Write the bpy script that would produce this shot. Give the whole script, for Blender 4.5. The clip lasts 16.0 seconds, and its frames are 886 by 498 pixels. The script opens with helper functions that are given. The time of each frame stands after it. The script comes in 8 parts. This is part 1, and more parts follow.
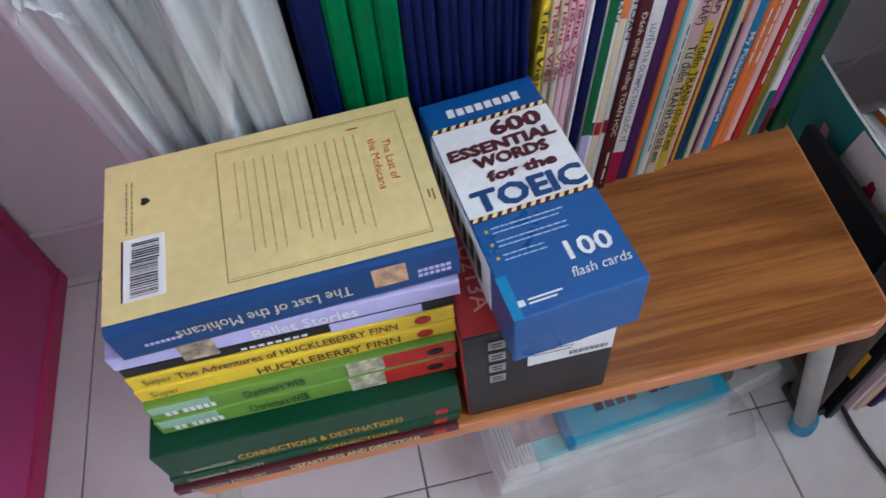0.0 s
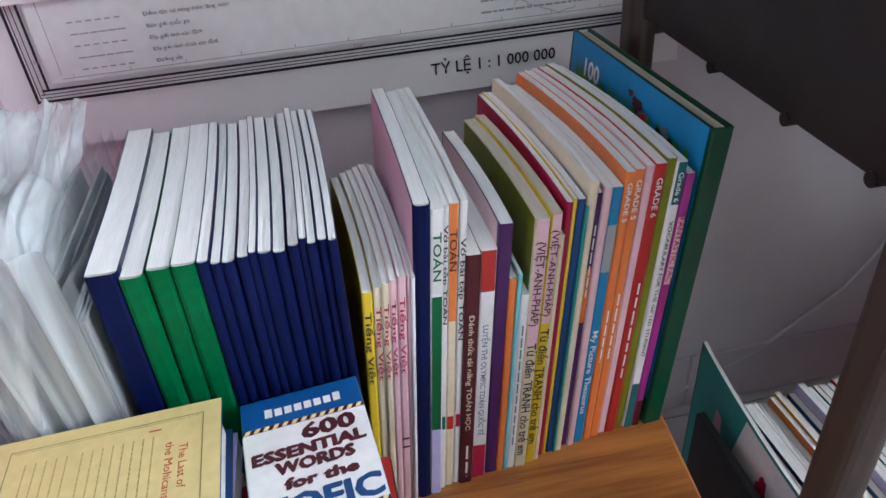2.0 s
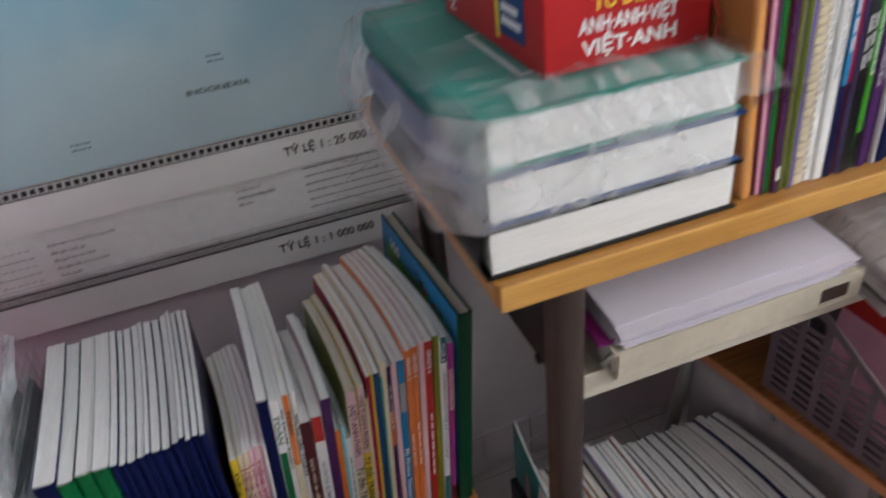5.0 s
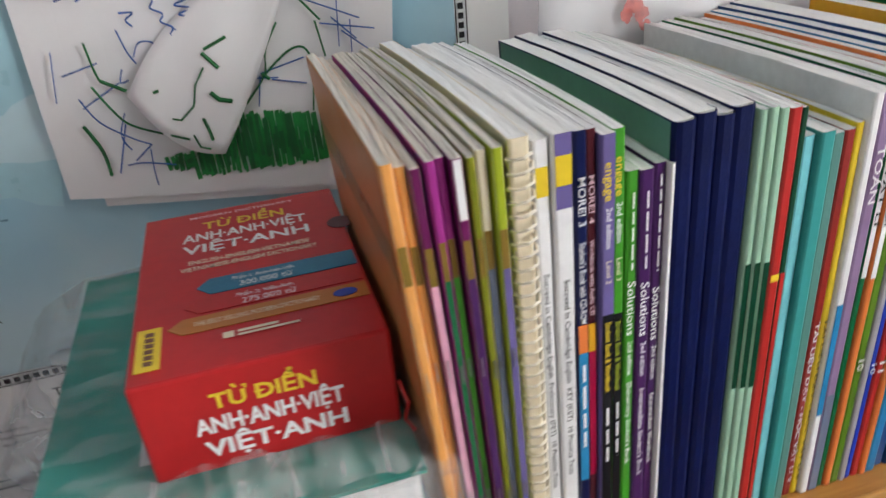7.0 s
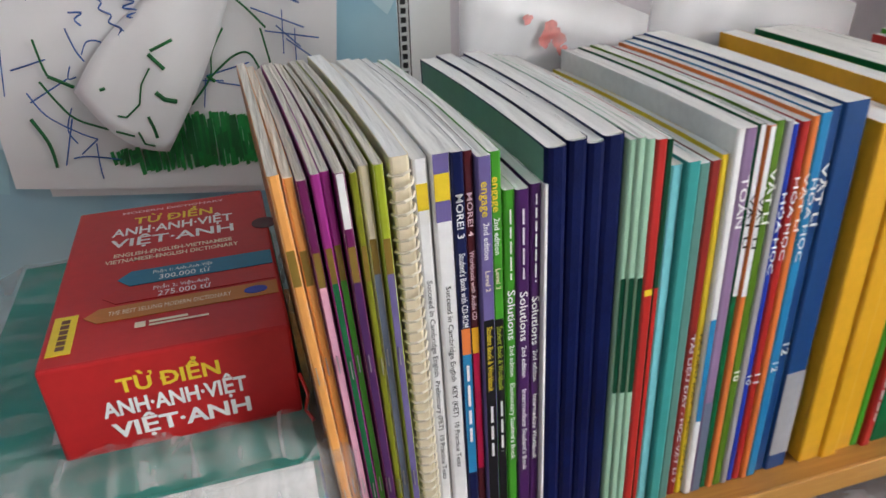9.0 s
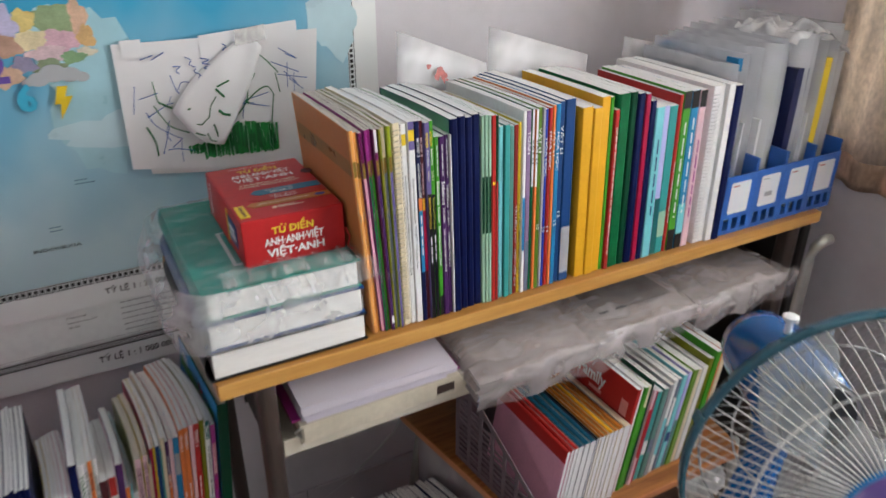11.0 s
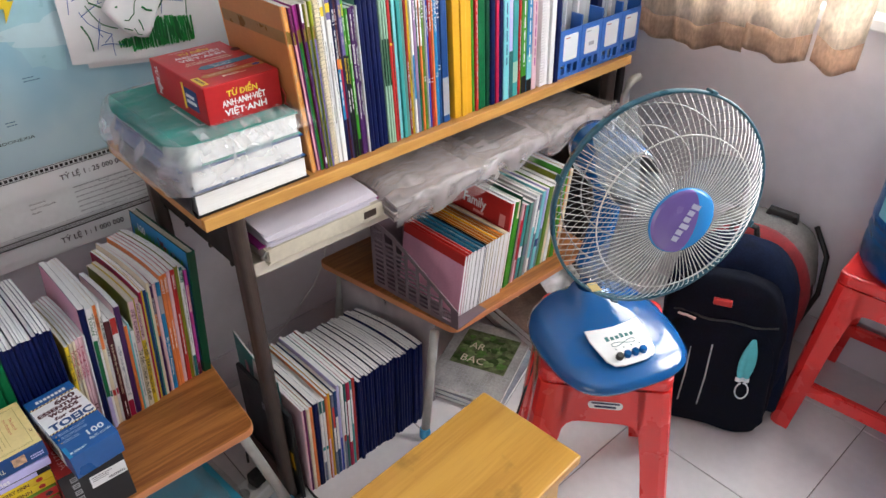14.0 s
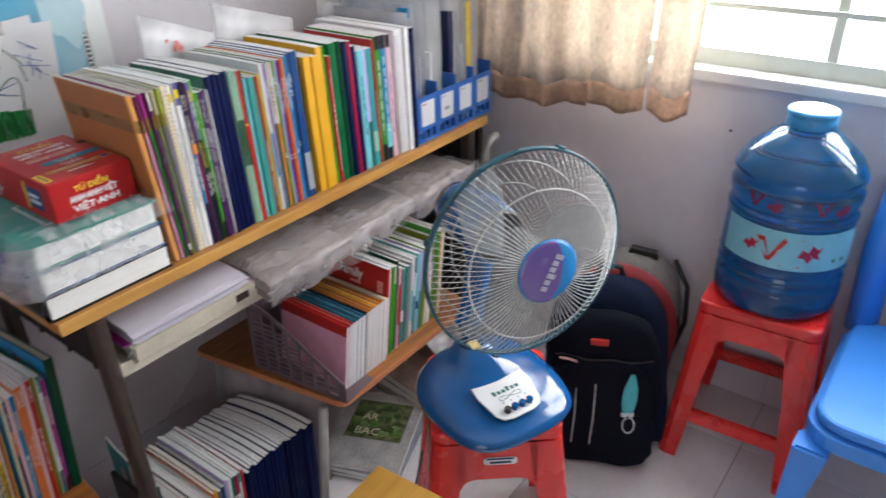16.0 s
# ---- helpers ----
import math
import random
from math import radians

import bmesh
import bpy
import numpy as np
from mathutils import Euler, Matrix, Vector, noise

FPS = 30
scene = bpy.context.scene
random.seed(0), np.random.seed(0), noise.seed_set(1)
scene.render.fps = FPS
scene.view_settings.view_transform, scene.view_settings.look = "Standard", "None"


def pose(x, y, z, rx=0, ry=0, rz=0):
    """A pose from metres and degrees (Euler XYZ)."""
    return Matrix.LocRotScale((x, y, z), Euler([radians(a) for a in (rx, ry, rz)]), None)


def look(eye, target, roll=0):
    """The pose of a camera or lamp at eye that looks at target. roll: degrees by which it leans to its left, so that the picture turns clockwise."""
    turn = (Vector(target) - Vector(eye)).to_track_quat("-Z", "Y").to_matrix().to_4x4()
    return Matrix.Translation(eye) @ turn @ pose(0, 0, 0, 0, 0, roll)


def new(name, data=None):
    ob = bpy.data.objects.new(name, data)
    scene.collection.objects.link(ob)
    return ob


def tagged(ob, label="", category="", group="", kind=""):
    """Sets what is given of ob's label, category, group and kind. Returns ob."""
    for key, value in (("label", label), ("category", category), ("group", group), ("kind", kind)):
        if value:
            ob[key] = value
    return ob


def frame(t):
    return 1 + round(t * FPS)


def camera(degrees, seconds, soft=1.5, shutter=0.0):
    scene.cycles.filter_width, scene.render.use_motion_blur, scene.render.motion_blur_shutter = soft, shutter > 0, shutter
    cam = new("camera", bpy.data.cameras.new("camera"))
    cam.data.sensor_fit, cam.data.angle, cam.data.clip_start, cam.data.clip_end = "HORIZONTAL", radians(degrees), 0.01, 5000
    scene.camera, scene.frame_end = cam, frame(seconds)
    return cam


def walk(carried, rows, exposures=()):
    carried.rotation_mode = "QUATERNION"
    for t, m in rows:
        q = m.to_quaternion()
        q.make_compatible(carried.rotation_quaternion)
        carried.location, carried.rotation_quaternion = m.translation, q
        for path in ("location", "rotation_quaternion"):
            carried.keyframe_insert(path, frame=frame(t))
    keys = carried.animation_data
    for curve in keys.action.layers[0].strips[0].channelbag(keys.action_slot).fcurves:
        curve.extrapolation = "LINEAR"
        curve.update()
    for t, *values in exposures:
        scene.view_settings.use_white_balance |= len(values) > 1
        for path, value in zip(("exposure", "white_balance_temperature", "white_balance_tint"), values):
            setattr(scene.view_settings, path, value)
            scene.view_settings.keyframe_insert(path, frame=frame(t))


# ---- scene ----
cam = camera(63.0, 16.0, shutter=0.5)
PATH = [
    (0, (-0.363, -0.69, 0.83), (-0.241, 0.466, -0.797), -7.6),
    (0.2, (-0.354, -0.69, 0.83), (-0.218, 0.48, -0.786), -7.45),
    (0.5, (-0.325, -0.689, 0.83), (-0.146, 0.524, -0.75), -6.9),
    (1, (-0.284, -0.677, 0.832), (-0.063, 0.718, -0.584), -6.1),
    (1.5, (-0.248, -0.676, 0.845), (-0.025, 0.883, -0.389), -5.1),
    (2, (-0.238, -0.694, 0.845), (0.003, 0.93, -0.297), -4.9),
    (2.5, (-0.237, -0.699, 0.843), (0.011, 0.926, -0.295), -4.9),
    (3, (-0.239, -0.698, 0.844), (-0.009, 0.937, -0.285), -5.1),
    (3.2, (-0.236, -0.704, 0.843), (-0.034, 0.95, -0.263), -5.8),
    (5.3, (-0.099, -0.84, 1.138), (0.379, 0.748, 0.019), -7.3),
    (5.5, (-0.05, -0.839, 1.164), (0.418, 0.785, 0.095), -8.3),
    (6, (0.049, -0.82, 1.2), (0.49, 0.858, 0.205), -8.0),
    (6.5, (0.097, -0.777, 1.203), (0.599, 0.909, 0.252), -7.7),
    (7, (0.155, -0.709, 1.184), (0.597, 0.982, 0.212), -4.9),
    (7.5, (0.21, -0.698, 1.181), (0.604, 0.987, 0.179), -1.4),
    (8, (0.212, -0.715, 1.186), (0.607, 0.962, 0.171), -2.3),
    (8.5, (0.207, -0.726, 1.194), (0.629, 0.956, 0.198), -2.0),
    (8.7, (0.205, -0.73, 1.194), (0.646, 0.954, 0.209), -1.9),
    (10.8, (-0.06, -1.164, 1.331), (0.819, 0.389, 0.427), 0.5),
    (11, (-0.099, -1.231, 1.338), (0.75, 0.339, 0.435), -0.0),
    (11.5, (-0.201, -1.351, 1.371), (0.824, 0.128, 0.496), 0.5),
    (12, (-0.318, -1.405, 1.397), (0.793, -0.037, 0.452), -1.3),
    (12.5, (-0.369, -1.432, 1.388), (0.758, -0.101, 0.409), 0.1),
    (13, (-0.37, -1.446, 1.381), (0.745, -0.164, 0.327), -0.2),
    (13.5, (-0.368, -1.447, 1.37), (0.725, -0.214, 0.237), -0.2),
    (14, (-0.377, -1.455, 1.38), (0.728, -0.214, 0.267), -0.8),
    (14.5, (-0.371, -1.454, 1.373), (0.738, -0.218, 0.26), -1.0),
    (15, (-0.373, -1.456, 1.374), (0.759, -0.219, 0.285), -1.2),
    (15.5, (-0.371, -1.461, 1.39), (0.879, -0.256, 0.399), -1.0),
    (16, (-0.359, -1.467, 1.391), (1.022, -0.399, 0.417), -1.5),
]
EXPOSURE = [(0.0, -0.8, 5550, 9), (2.5, -0.47, 5700, 8), (3.2, -0.47, 5700, 8), (5.3, -1.4, 6250, 11), (6.0, -1.3, 6300, 11), (8.7, -1.4, 6300, 11), (11.0, -1.3, 6300, 10), (14.5, -0.75, 6200, 11), (16.0, -1.14, 6050, 10)]
walk(cam, [(t, look(eye, target, roll)) for t, eye, target, roll in PATH], exposures=EXPOSURE)

# ---- light ----
world = bpy.data.worlds.new("daylight")
scene.world = world
world.use_nodes = True
sky = world.node_tree.nodes.new("ShaderNodeTexSky")
sky.sky_type, sky.sun_disc = "NISHITA", False
sky.sun_elevation, sky.sun_rotation = radians(42), radians(48)
world.node_tree.links.new(sky.outputs[0], world.node_tree.nodes["Background"].inputs[0])
world.node_tree.nodes["Background"].inputs[1].default_value = 0.1


def area_lamp(name, eye, target, width, height, watts, colour):
    data = bpy.data.lights.new(name, "AREA")
    data.shape, data.size, data.size_y, data.energy, data.color = "RECTANGLE", width, height, watts, colour
    ob = new(name, data)
    ob.matrix_world = look(eye, target)
    return ob


area_lamp("window_daylight", (1.518, -1.215, 1.475), (0.0, -1.215, 1.475), 1.27, 1.12, 190, (1.0, 0.98, 0.95))
# added fill lamp for the room, in a made-up opening of wall_west
area_lamp("door_daylight", (-2.31, -2.3, 1.1), (-0.3, -1.6, 1.9), 1.1, 1.7, 30, (1.0, 0.97, 0.93))

sun_data = bpy.data.lights.new("sun", "SUN")
sun_data.energy, sun_data.angle, sun_data.color = 3.0, radians(0.6), (1.0, 0.94, 0.85)
sun = new("sun", sun_data)
sun.matrix_world = look((4.0, 2.0, 5.0), (4.0 - 0.55, 2.0 - 0.5, 5.0 - 0.67))

# ---- materials ----
MATS = {}


def mat(name, rgb, rough=0.6, var=0.12, scale=30.0, bump=0.0, bump_scale=200.0, metal=0.0, spec=0.5, stretch=(1, 1, 1),
        coat=0.0, transmission=0.0, alpha=1.0, island=0.0, fine=0.0):
    if name in MATS:
        return MATS[name]
    m = bpy.data.materials.new(name)
    m.use_nodes = True
    nt = m.node_tree
    p = nt.nodes["Principled BSDF"]
    tc = nt.nodes.new("ShaderNodeTexCoord")
    mp = nt.nodes.new("ShaderNodeMapping")
    mp.inputs["Scale"].default_value = stretch
    nt.links.new(tc.outputs["Object"], mp.inputs[0])
    n = nt.nodes.new("ShaderNodeTexNoise")
    n.inputs["Scale"].default_value, n.inputs["Detail"].default_value = scale, 5
    nt.links.new(mp.outputs[0], n.inputs[0])
    ramp = nt.nodes.new("ShaderNodeMapRange")
    ramp.inputs[1].default_value, ramp.inputs[2].default_value = 0.3, 0.7
    ramp.inputs[3].default_value, ramp.inputs[4].default_value = 1 - var, 1 + var
    nt.links.new(n.outputs[0], ramp.inputs[0])
    value = ramp.outputs[0]
    if fine:
        n2 = nt.nodes.new("ShaderNodeTexNoise")
        n2.inputs["Scale"].default_value, n2.inputs["Detail"].default_value = scale * 9, 3
        nt.links.new(mp.outputs[0], n2.inputs[0])
        r2 = nt.nodes.new("ShaderNodeMapRange")
        r2.inputs[1].default_value, r2.inputs[2].default_value = 0.3, 0.7
        r2.inputs[3].default_value, r2.inputs[4].default_value = 1 - fine, 1 + fine
        nt.links.new(n2.outputs[0], r2.inputs[0])
        mu = nt.nodes.new("ShaderNodeMath")
        mu.operation = "MULTIPLY"
        nt.links.new(value, mu.inputs[0]), nt.links.new(r2.outputs[0], mu.inputs[1])
        value = mu.outputs[0]
    if island:
        oi = nt.nodes.new("ShaderNodeObjectInfo")
        r3 = nt.nodes.new("ShaderNodeMapRange")
        r3.inputs[3].default_value, r3.inputs[4].default_value = 1 - island, 1 + island
        nt.links.new(oi.outputs["Random"], r3.inputs[0])
        mu = nt.nodes.new("ShaderNodeMath")
        mu.operation = "MULTIPLY"
        nt.links.new(value, mu.inputs[0]), nt.links.new(r3.outputs[0], mu.inputs[1])
        value = mu.outputs[0]
    sc = nt.nodes.new("ShaderNodeVectorMath")
    sc.operation = "SCALE"
    sc.inputs[0].default_value = rgb
    nt.links.new(value, sc.inputs["Scale"])
    nt.links.new(sc.outputs[0], p.inputs["Base Color"])
    rr = nt.nodes.new("ShaderNodeMapRange")
    rr.inputs[1].default_value, rr.inputs[2].default_value = 0.3, 0.7
    rr.inputs[3].default_value, rr.inputs[4].default_value = max(0.02, rough * 0.85), min(1, rough * 1.15)
    nt.links.new(n.outputs[0], rr.inputs[0])
    nt.links.new(rr.outputs[0], p.inputs["Roughness"])
    p.inputs["Metallic"].default_value = metal
    p.inputs["Specular IOR Level"].default_value = spec
    p.inputs["Coat Weight"].default_value = coat
    p.inputs["Transmission Weight"].default_value = transmission
    p.inputs["Alpha"].default_value = alpha
    if bump:
        bn = nt.nodes.new("ShaderNodeTexNoise")
        bn.inputs["Scale"].default_value, bn.inputs["Detail"].default_value = bump_scale, 4
        nt.links.new(mp.outputs[0], bn.inputs[0])
        b = nt.nodes.new("ShaderNodeBump")
        b.inputs["Strength"].default_value, b.inputs["Distance"].default_value = bump, 0.002
        nt.links.new(bn.outputs[0], b.inputs["Height"])
        nt.links.new(b.outputs[0], p.inputs["Normal"])
    MATS[name] = m
    return m


def wood(name, light, dark, along="x", rough=0.4, scale=1.0, stain=0.0):
    """Wood with long grain streaks along one axis and broad darker figure."""
    if name in MATS:
        return MATS[name]
    m = bpy.data.materials.new(name)
    m.use_nodes = True
    nt = m.node_tree
    p = nt.nodes["Principled BSDF"]
    tc = nt.nodes.new("ShaderNodeTexCoord")
    mp = nt.nodes.new("ShaderNodeMapping")
    mp.inputs["Scale"].default_value = {"x": (1.8 * scale, 30 * scale, 30 * scale), "y": (30 * scale, 1.8 * scale, 30 * scale)}[along]
    nt.links.new(tc.outputs["Object"], mp.inputs[0])
    n1 = nt.nodes.new("ShaderNodeTexNoise")
    n1.inputs["Scale"].default_value, n1.inputs["Detail"].default_value, n1.inputs["Distortion"].default_value = 1.6, 6, 1.2
    n2 = nt.nodes.new("ShaderNodeTexNoise")
    n2.inputs["Scale"].default_value, n2.inputs["Detail"].default_value = 14, 4
    for n in (n1, n2):
        nt.links.new(mp.outputs[0], n.inputs[0])
    mix = nt.nodes.new("ShaderNodeMath")
    mix.operation = "MULTIPLY_ADD"
    mix.inputs[1].default_value = 0.5
    nt.links.new(n2.outputs[0], mix.inputs[0])
    nt.links.new(n1.outputs[0], mix.inputs[2])
    cr = nt.nodes.new("ShaderNodeValToRGB")
    cr.color_ramp.elements[0].position, cr.color_ramp.elements[0].color = 0.58, (*dark, 1)
    cr.color_ramp.elements[1].position, cr.color_ramp.elements[1].color = 0.92, (*light, 1)
    nt.links.new(mix.outputs[0], cr.inputs[0])
    colour = cr.outputs[0]
    if stain:
        # worn dark blotches scattered over the board
        ns, ms = nt.nodes.new("ShaderNodeTexNoise"), nt.nodes.new("ShaderNodeMapRange")
        ns.inputs["Scale"].default_value, ns.inputs["Detail"].default_value = 17, 4
        nt.links.new(tc.outputs["Object"], ns.inputs[0])
        ms.inputs[1].default_value, ms.inputs[2].default_value, ms.inputs[3].default_value, ms.inputs[4].default_value = 0.6, 0.78, 1.0, 1.0 - stain
        nt.links.new(ns.outputs[0], ms.inputs[0])
        sc = nt.nodes.new("ShaderNodeVectorMath")
        sc.operation = "SCALE"
        nt.links.new(colour, sc.inputs[0]), nt.links.new(ms.outputs[0], sc.inputs["Scale"])
        colour = sc.outputs[0]
    nt.links.new(colour, p.inputs["Base Color"])
    p.inputs["Roughness"].default_value = rough
    b = nt.nodes.new("ShaderNodeBump")
    b.inputs["Strength"].default_value, b.inputs["Distance"].default_value = 0.15, 0.001
    nt.links.new(n2.outputs[0], b.inputs["Height"])
    nt.links.new(b.outputs[0], p.inputs["Normal"])
    MATS[name] = m
    return m


def clear_plastic(name, rgb, cover=0.3, rough=0.2, bump=0.6, bump_scale=45, streak=(1, 1, 1), sharp=0.0):
    """Thin crumpled film: part see-through, part milky and glossy. Streaks set off by sharp paint glare on the book
    wrap.
    """
    if name in MATS:
        return MATS[name]
    m = bpy.data.materials.new(name)
    m.use_nodes = True
    nt = m.node_tree
    p = nt.nodes["Principled BSDF"]
    p.inputs["Base Color"].default_value = (*rgb, 1)
    p.inputs["Roughness"].default_value = rough
    tc = nt.nodes.new("ShaderNodeTexCoord")
    n = nt.nodes.new("ShaderNodeTexNoise")
    n.inputs["Scale"].default_value, n.inputs["Detail"].default_value, n.inputs["Distortion"].default_value = bump_scale, 3, 0.6
    mp = nt.nodes.new("ShaderNodeMapping")
    mp.inputs["Scale"].default_value, mp.inputs["Rotation"].default_value = streak, (0, 0, 0.5 if sharp else 0)
    nt.links.new(tc.outputs["Object"], mp.inputs[0])
    nt.links.new(mp.outputs[0], n.inputs[0])
    r = nt.nodes.new("ShaderNodeMapRange")
    r.inputs[1].default_value, r.inputs[2].default_value = 0.35 + sharp, 0.7 - sharp * 0.4
    r.inputs[3].default_value, r.inputs[4].default_value = cover * (0.55 - 2 * sharp), min(1, cover * (1.5 + 4 * sharp))
    nt.links.new(n.outputs[0], r.inputs[0])
    nt.links.new(r.outputs[0], p.inputs["Alpha"])
    b = nt.nodes.new("ShaderNodeBump")
    b.inputs["Strength"].default_value, b.inputs["Distance"].default_value = bump, 0.004
    nt.links.new(n.outputs[0], b.inputs["Height"])
    nt.links.new(b.outputs[0], p.inputs["Normal"])
    MATS[name] = m
    return m


COLOURS = {
    "navy": (0.0035, 0.0095, 0.078), "green": (0.005, 0.17, 0.055), "dkgreen": (0.003, 0.07, 0.03), "white": (0.8, 0.8, 0.8),
    "yellow": (0.75, 0.55, 0.03), "amber": (0.72, 0.38, 0.02), "cream": (0.75, 0.66, 0.48), "pink": (0.72, 0.36, 0.48),
    "rose": (0.75, 0.5, 0.55), "maroon": (0.1, 0.012, 0.02), "red": (0.6, 0.035, 0.03), "orange": (0.72, 0.2, 0.05), "purple": (0.085, 0.02, 0.14),
    "plum": (0.19, 0.012, 0.12), "teal": (0.06, 0.42, 0.4), "dkteal": (0.02, 0.17, 0.17), "sea": (0.14, 0.32, 0.28), "sky": (0.03, 0.3, 0.62),
    "blue": (0.016, 0.075, 0.25), "royal": (0.02, 0.06, 0.5), "olive": (0.26, 0.28, 0.015), "lime": (0.45, 0.55, 0.03), "mint": (0.32, 0.52, 0.38),
    "grey": (0.36, 0.36, 0.38), "black": (0.012, 0.012, 0.014), "violet": (0.2, 0.16, 0.42), "crimson": (0.5, 0.01, 0.07), "tan": (0.6, 0.24, 0.08),
    "gold": (0.83, 0.69, 0.33), "lilac": (0.5, 0.47, 0.78), "grass": (0.22, 0.42, 0.06), "leaf": (0.08, 0.4, 0.03), "slate": (0.2, 0.24, 0.35),
    "magenta": (0.45, 0.04, 0.32), "brown": (0.2, 0.08, 0.035), "mustard": (0.3, 0.19, 0.03), "aqua": (0.2, 0.6, 0.66), "peach": (0.75, 0.42, 0.22), "lake": (0.02, 0.21, 0.36), "scarlet": (0.62, 0.02, 0.018), "ocean": (0.012, 0.13, 0.22), "brick": (0.36, 0.03, 0.022), "mauve": (0.36, 0.24, 0.42), "moss": (0.13, 0.27, 0.02), "rust": (0.62, 0.22, 0.035), "apricot": (0.74, 0.34, 0.09),
}


PALE = ("white", "cream", "pink", "rose", "gold", "lilac", "aqua", "mint", "grey", "peach", "amber", "apricot", "yellow", "orange")
COLOURS = {k: c if k in PALE else tuple(0.72 * v for v in c) for k, c in COLOURS.items()}


def card(key, gloss=0.35):
    return mat("card_" + key, COLOURS[key], gloss, 0.06, 18, 0.05, 400, spec=0.28, coat=0.03, fine=0.04)


def ink(key):
    return mat("ink_" + key, COLOURS[key], 0.5, 0.03, 60)


def cloth(key):
    return mat("cloth_" + key, COLOURS[key], 0.5, 0.25, 14, 0.12, 500, spec=0.14, fine=0.12)


PAGES = mat("page_edges", (0.84, 0.84, 0.82), 0.85, 0.05, 6, 0.3, 60, stretch=(40, 1, 1), fine=0.06)
PAGES_WARM = mat("page_edges_cream", (0.66, 0.6, 0.5), 0.85, 0.1, 6, 0.5, 60, stretch=(40, 1, 1), fine=0.1)
PAGES_FLAT = mat("page_edges_lying", (0.84, 0.84, 0.82), 0.85, 0.05, 6, 0.3, 60, stretch=(1, 1, 40), fine=0.08)
BENCH_WOOD = wood("brown_laminate", (0.42, 0.165, 0.04), (0.22, 0.072, 0.016), rough=0.3)
EDGE_WOOD = mat("orange_edge_band", (0.55, 0.22, 0.09), 0.45, 0.1, 20)
DESK_WOOD = wood("honey_wood", (0.52, 0.26, 0.06), (0.36, 0.16, 0.035), rough=0.3, scale=0.7)
DESK_EDGE = wood("honey_wood_edge", (0.66, 0.37, 0.1), (0.5, 0.25, 0.06), rough=0.35)
YELLOW_WOOD = wood("yellow_varnished_wood", (0.52, 0.28, 0.045), (0.4, 0.195, 0.026), rough=0.32, scale=0.45, stain=0.55)
BROWN_METAL = mat("brown_painted_metal", (0.05, 0.034, 0.028), 0.45, 0.15, 40, 0.05)
DARK_METAL = mat("dark_brown_sheet", (0.013, 0.0095, 0.0085), 0.55, 0.2, 20, 0.05)
GREY_METAL = mat("grey_painted_tube", (0.4, 0.4, 0.37), 0.35, 0.1, 40, metal=0.2)
BLUE_FOOT = mat("blue_rubber", (0.06, 0.3, 0.5), 0.6, 0.1, 40)
WALL = mat("lavender_wall_paint", (0.74, 0.71, 0.75), 0.75, 0.04, 3, 0.12, 220, fine=0.025)
CEILING = mat("white_ceiling_paint", (0.8, 0.8, 0.79), 0.85, 0.05, 3)
# walls out of view, made dark to cut bounce and deepen the shade
FAR_WALL = mat("bounce_cutting_wall", (0.3, 0.28, 0.26), 0.85, 0.08, 3, 0.1, 200)
TILE = mat("white_floor_tile", (0.7, 0.68, 0.69), 0.12, 0.06, 5, coat=0.3, island=0.03, fine=0.03)
BASE_TILE = mat("pinkish_base_tile", (0.66, 0.61, 0.655), 0.2, 0.06, 5, coat=0.3, island=0.03)
GROUT = mat("dark_grout", (0.22, 0.2, 0.19), 0.9, 0.25, 30, 0.3)
RED_PLASTIC = mat("red_plastic", (0.68, 0.025, 0.022), 0.28, 0.05, 12, 0.04, 300, coat=0.2)
BLUE_PLASTIC = mat("blue_plastic", (0.004, 0.08, 0.26), 0.12, 0.05, 12, coat=0.25)
CHAIR_PLASTIC = mat("blue_chair_plastic", (0.05, 0.26, 0.8), 0.35, 0.06, 12)
WHITE_PLASTIC = mat("white_plastic", (0.75, 0.76, 0.76), 0.3, 0.04, 20)
TEAL_RIM = mat("teal_rim_plastic", (0.025, 0.1, 0.14), 0.3, 0.1, 30)
WIRE = mat("white_cage_wire", (0.74, 0.74, 0.71), 0.3, 0.08, 60)
BLADE = mat("smoky_clear_blade", (0.42, 0.44, 0.44), 0.12, 0.05, 10, alpha=0.34)
CABLE = mat("black_rubber", (0.012, 0.012, 0.012), 0.5, 0.1, 60)
SMOOTH = clear_plastic("smooth_translucent_sheet", (0.74, 0.74, 0.76), 0.62, 0.3, 0.05, 4)
CREAM_BOARD = mat("cream_painted_board", (0.6, 0.56, 0.46), 0.6, 0.1, 14, 0.05)
PAPER = mat("white_paper", (0.76, 0.76, 0.77), 0.9, 0.04, 8, 0.08, 80)

# ---- building helpers ----


def part(name, bm, material, parent=None, label="", smooth=False):
    me = bpy.data.meshes.new(name)
    bmesh.ops.recalc_face_normals(bm, faces=bm.faces)
    bm.to_mesh(me)
    bm.free()
    me.materials.append(material)
    if smooth:
        me.polygons.foreach_set("use_smooth", [True] * len(me.polygons))
    ob = new(name, me)
    if parent is not None:
        ob.parent = parent
    if label:
        ob["label"] = label
    return ob


def thing(name, label, category, m=None, group="", kind=""):
    ob = new(name)
    ob.empty_display_size = 0.02
    if m is not None:
        ob.matrix_world = m
    return tagged(ob, label, category, group, kind)


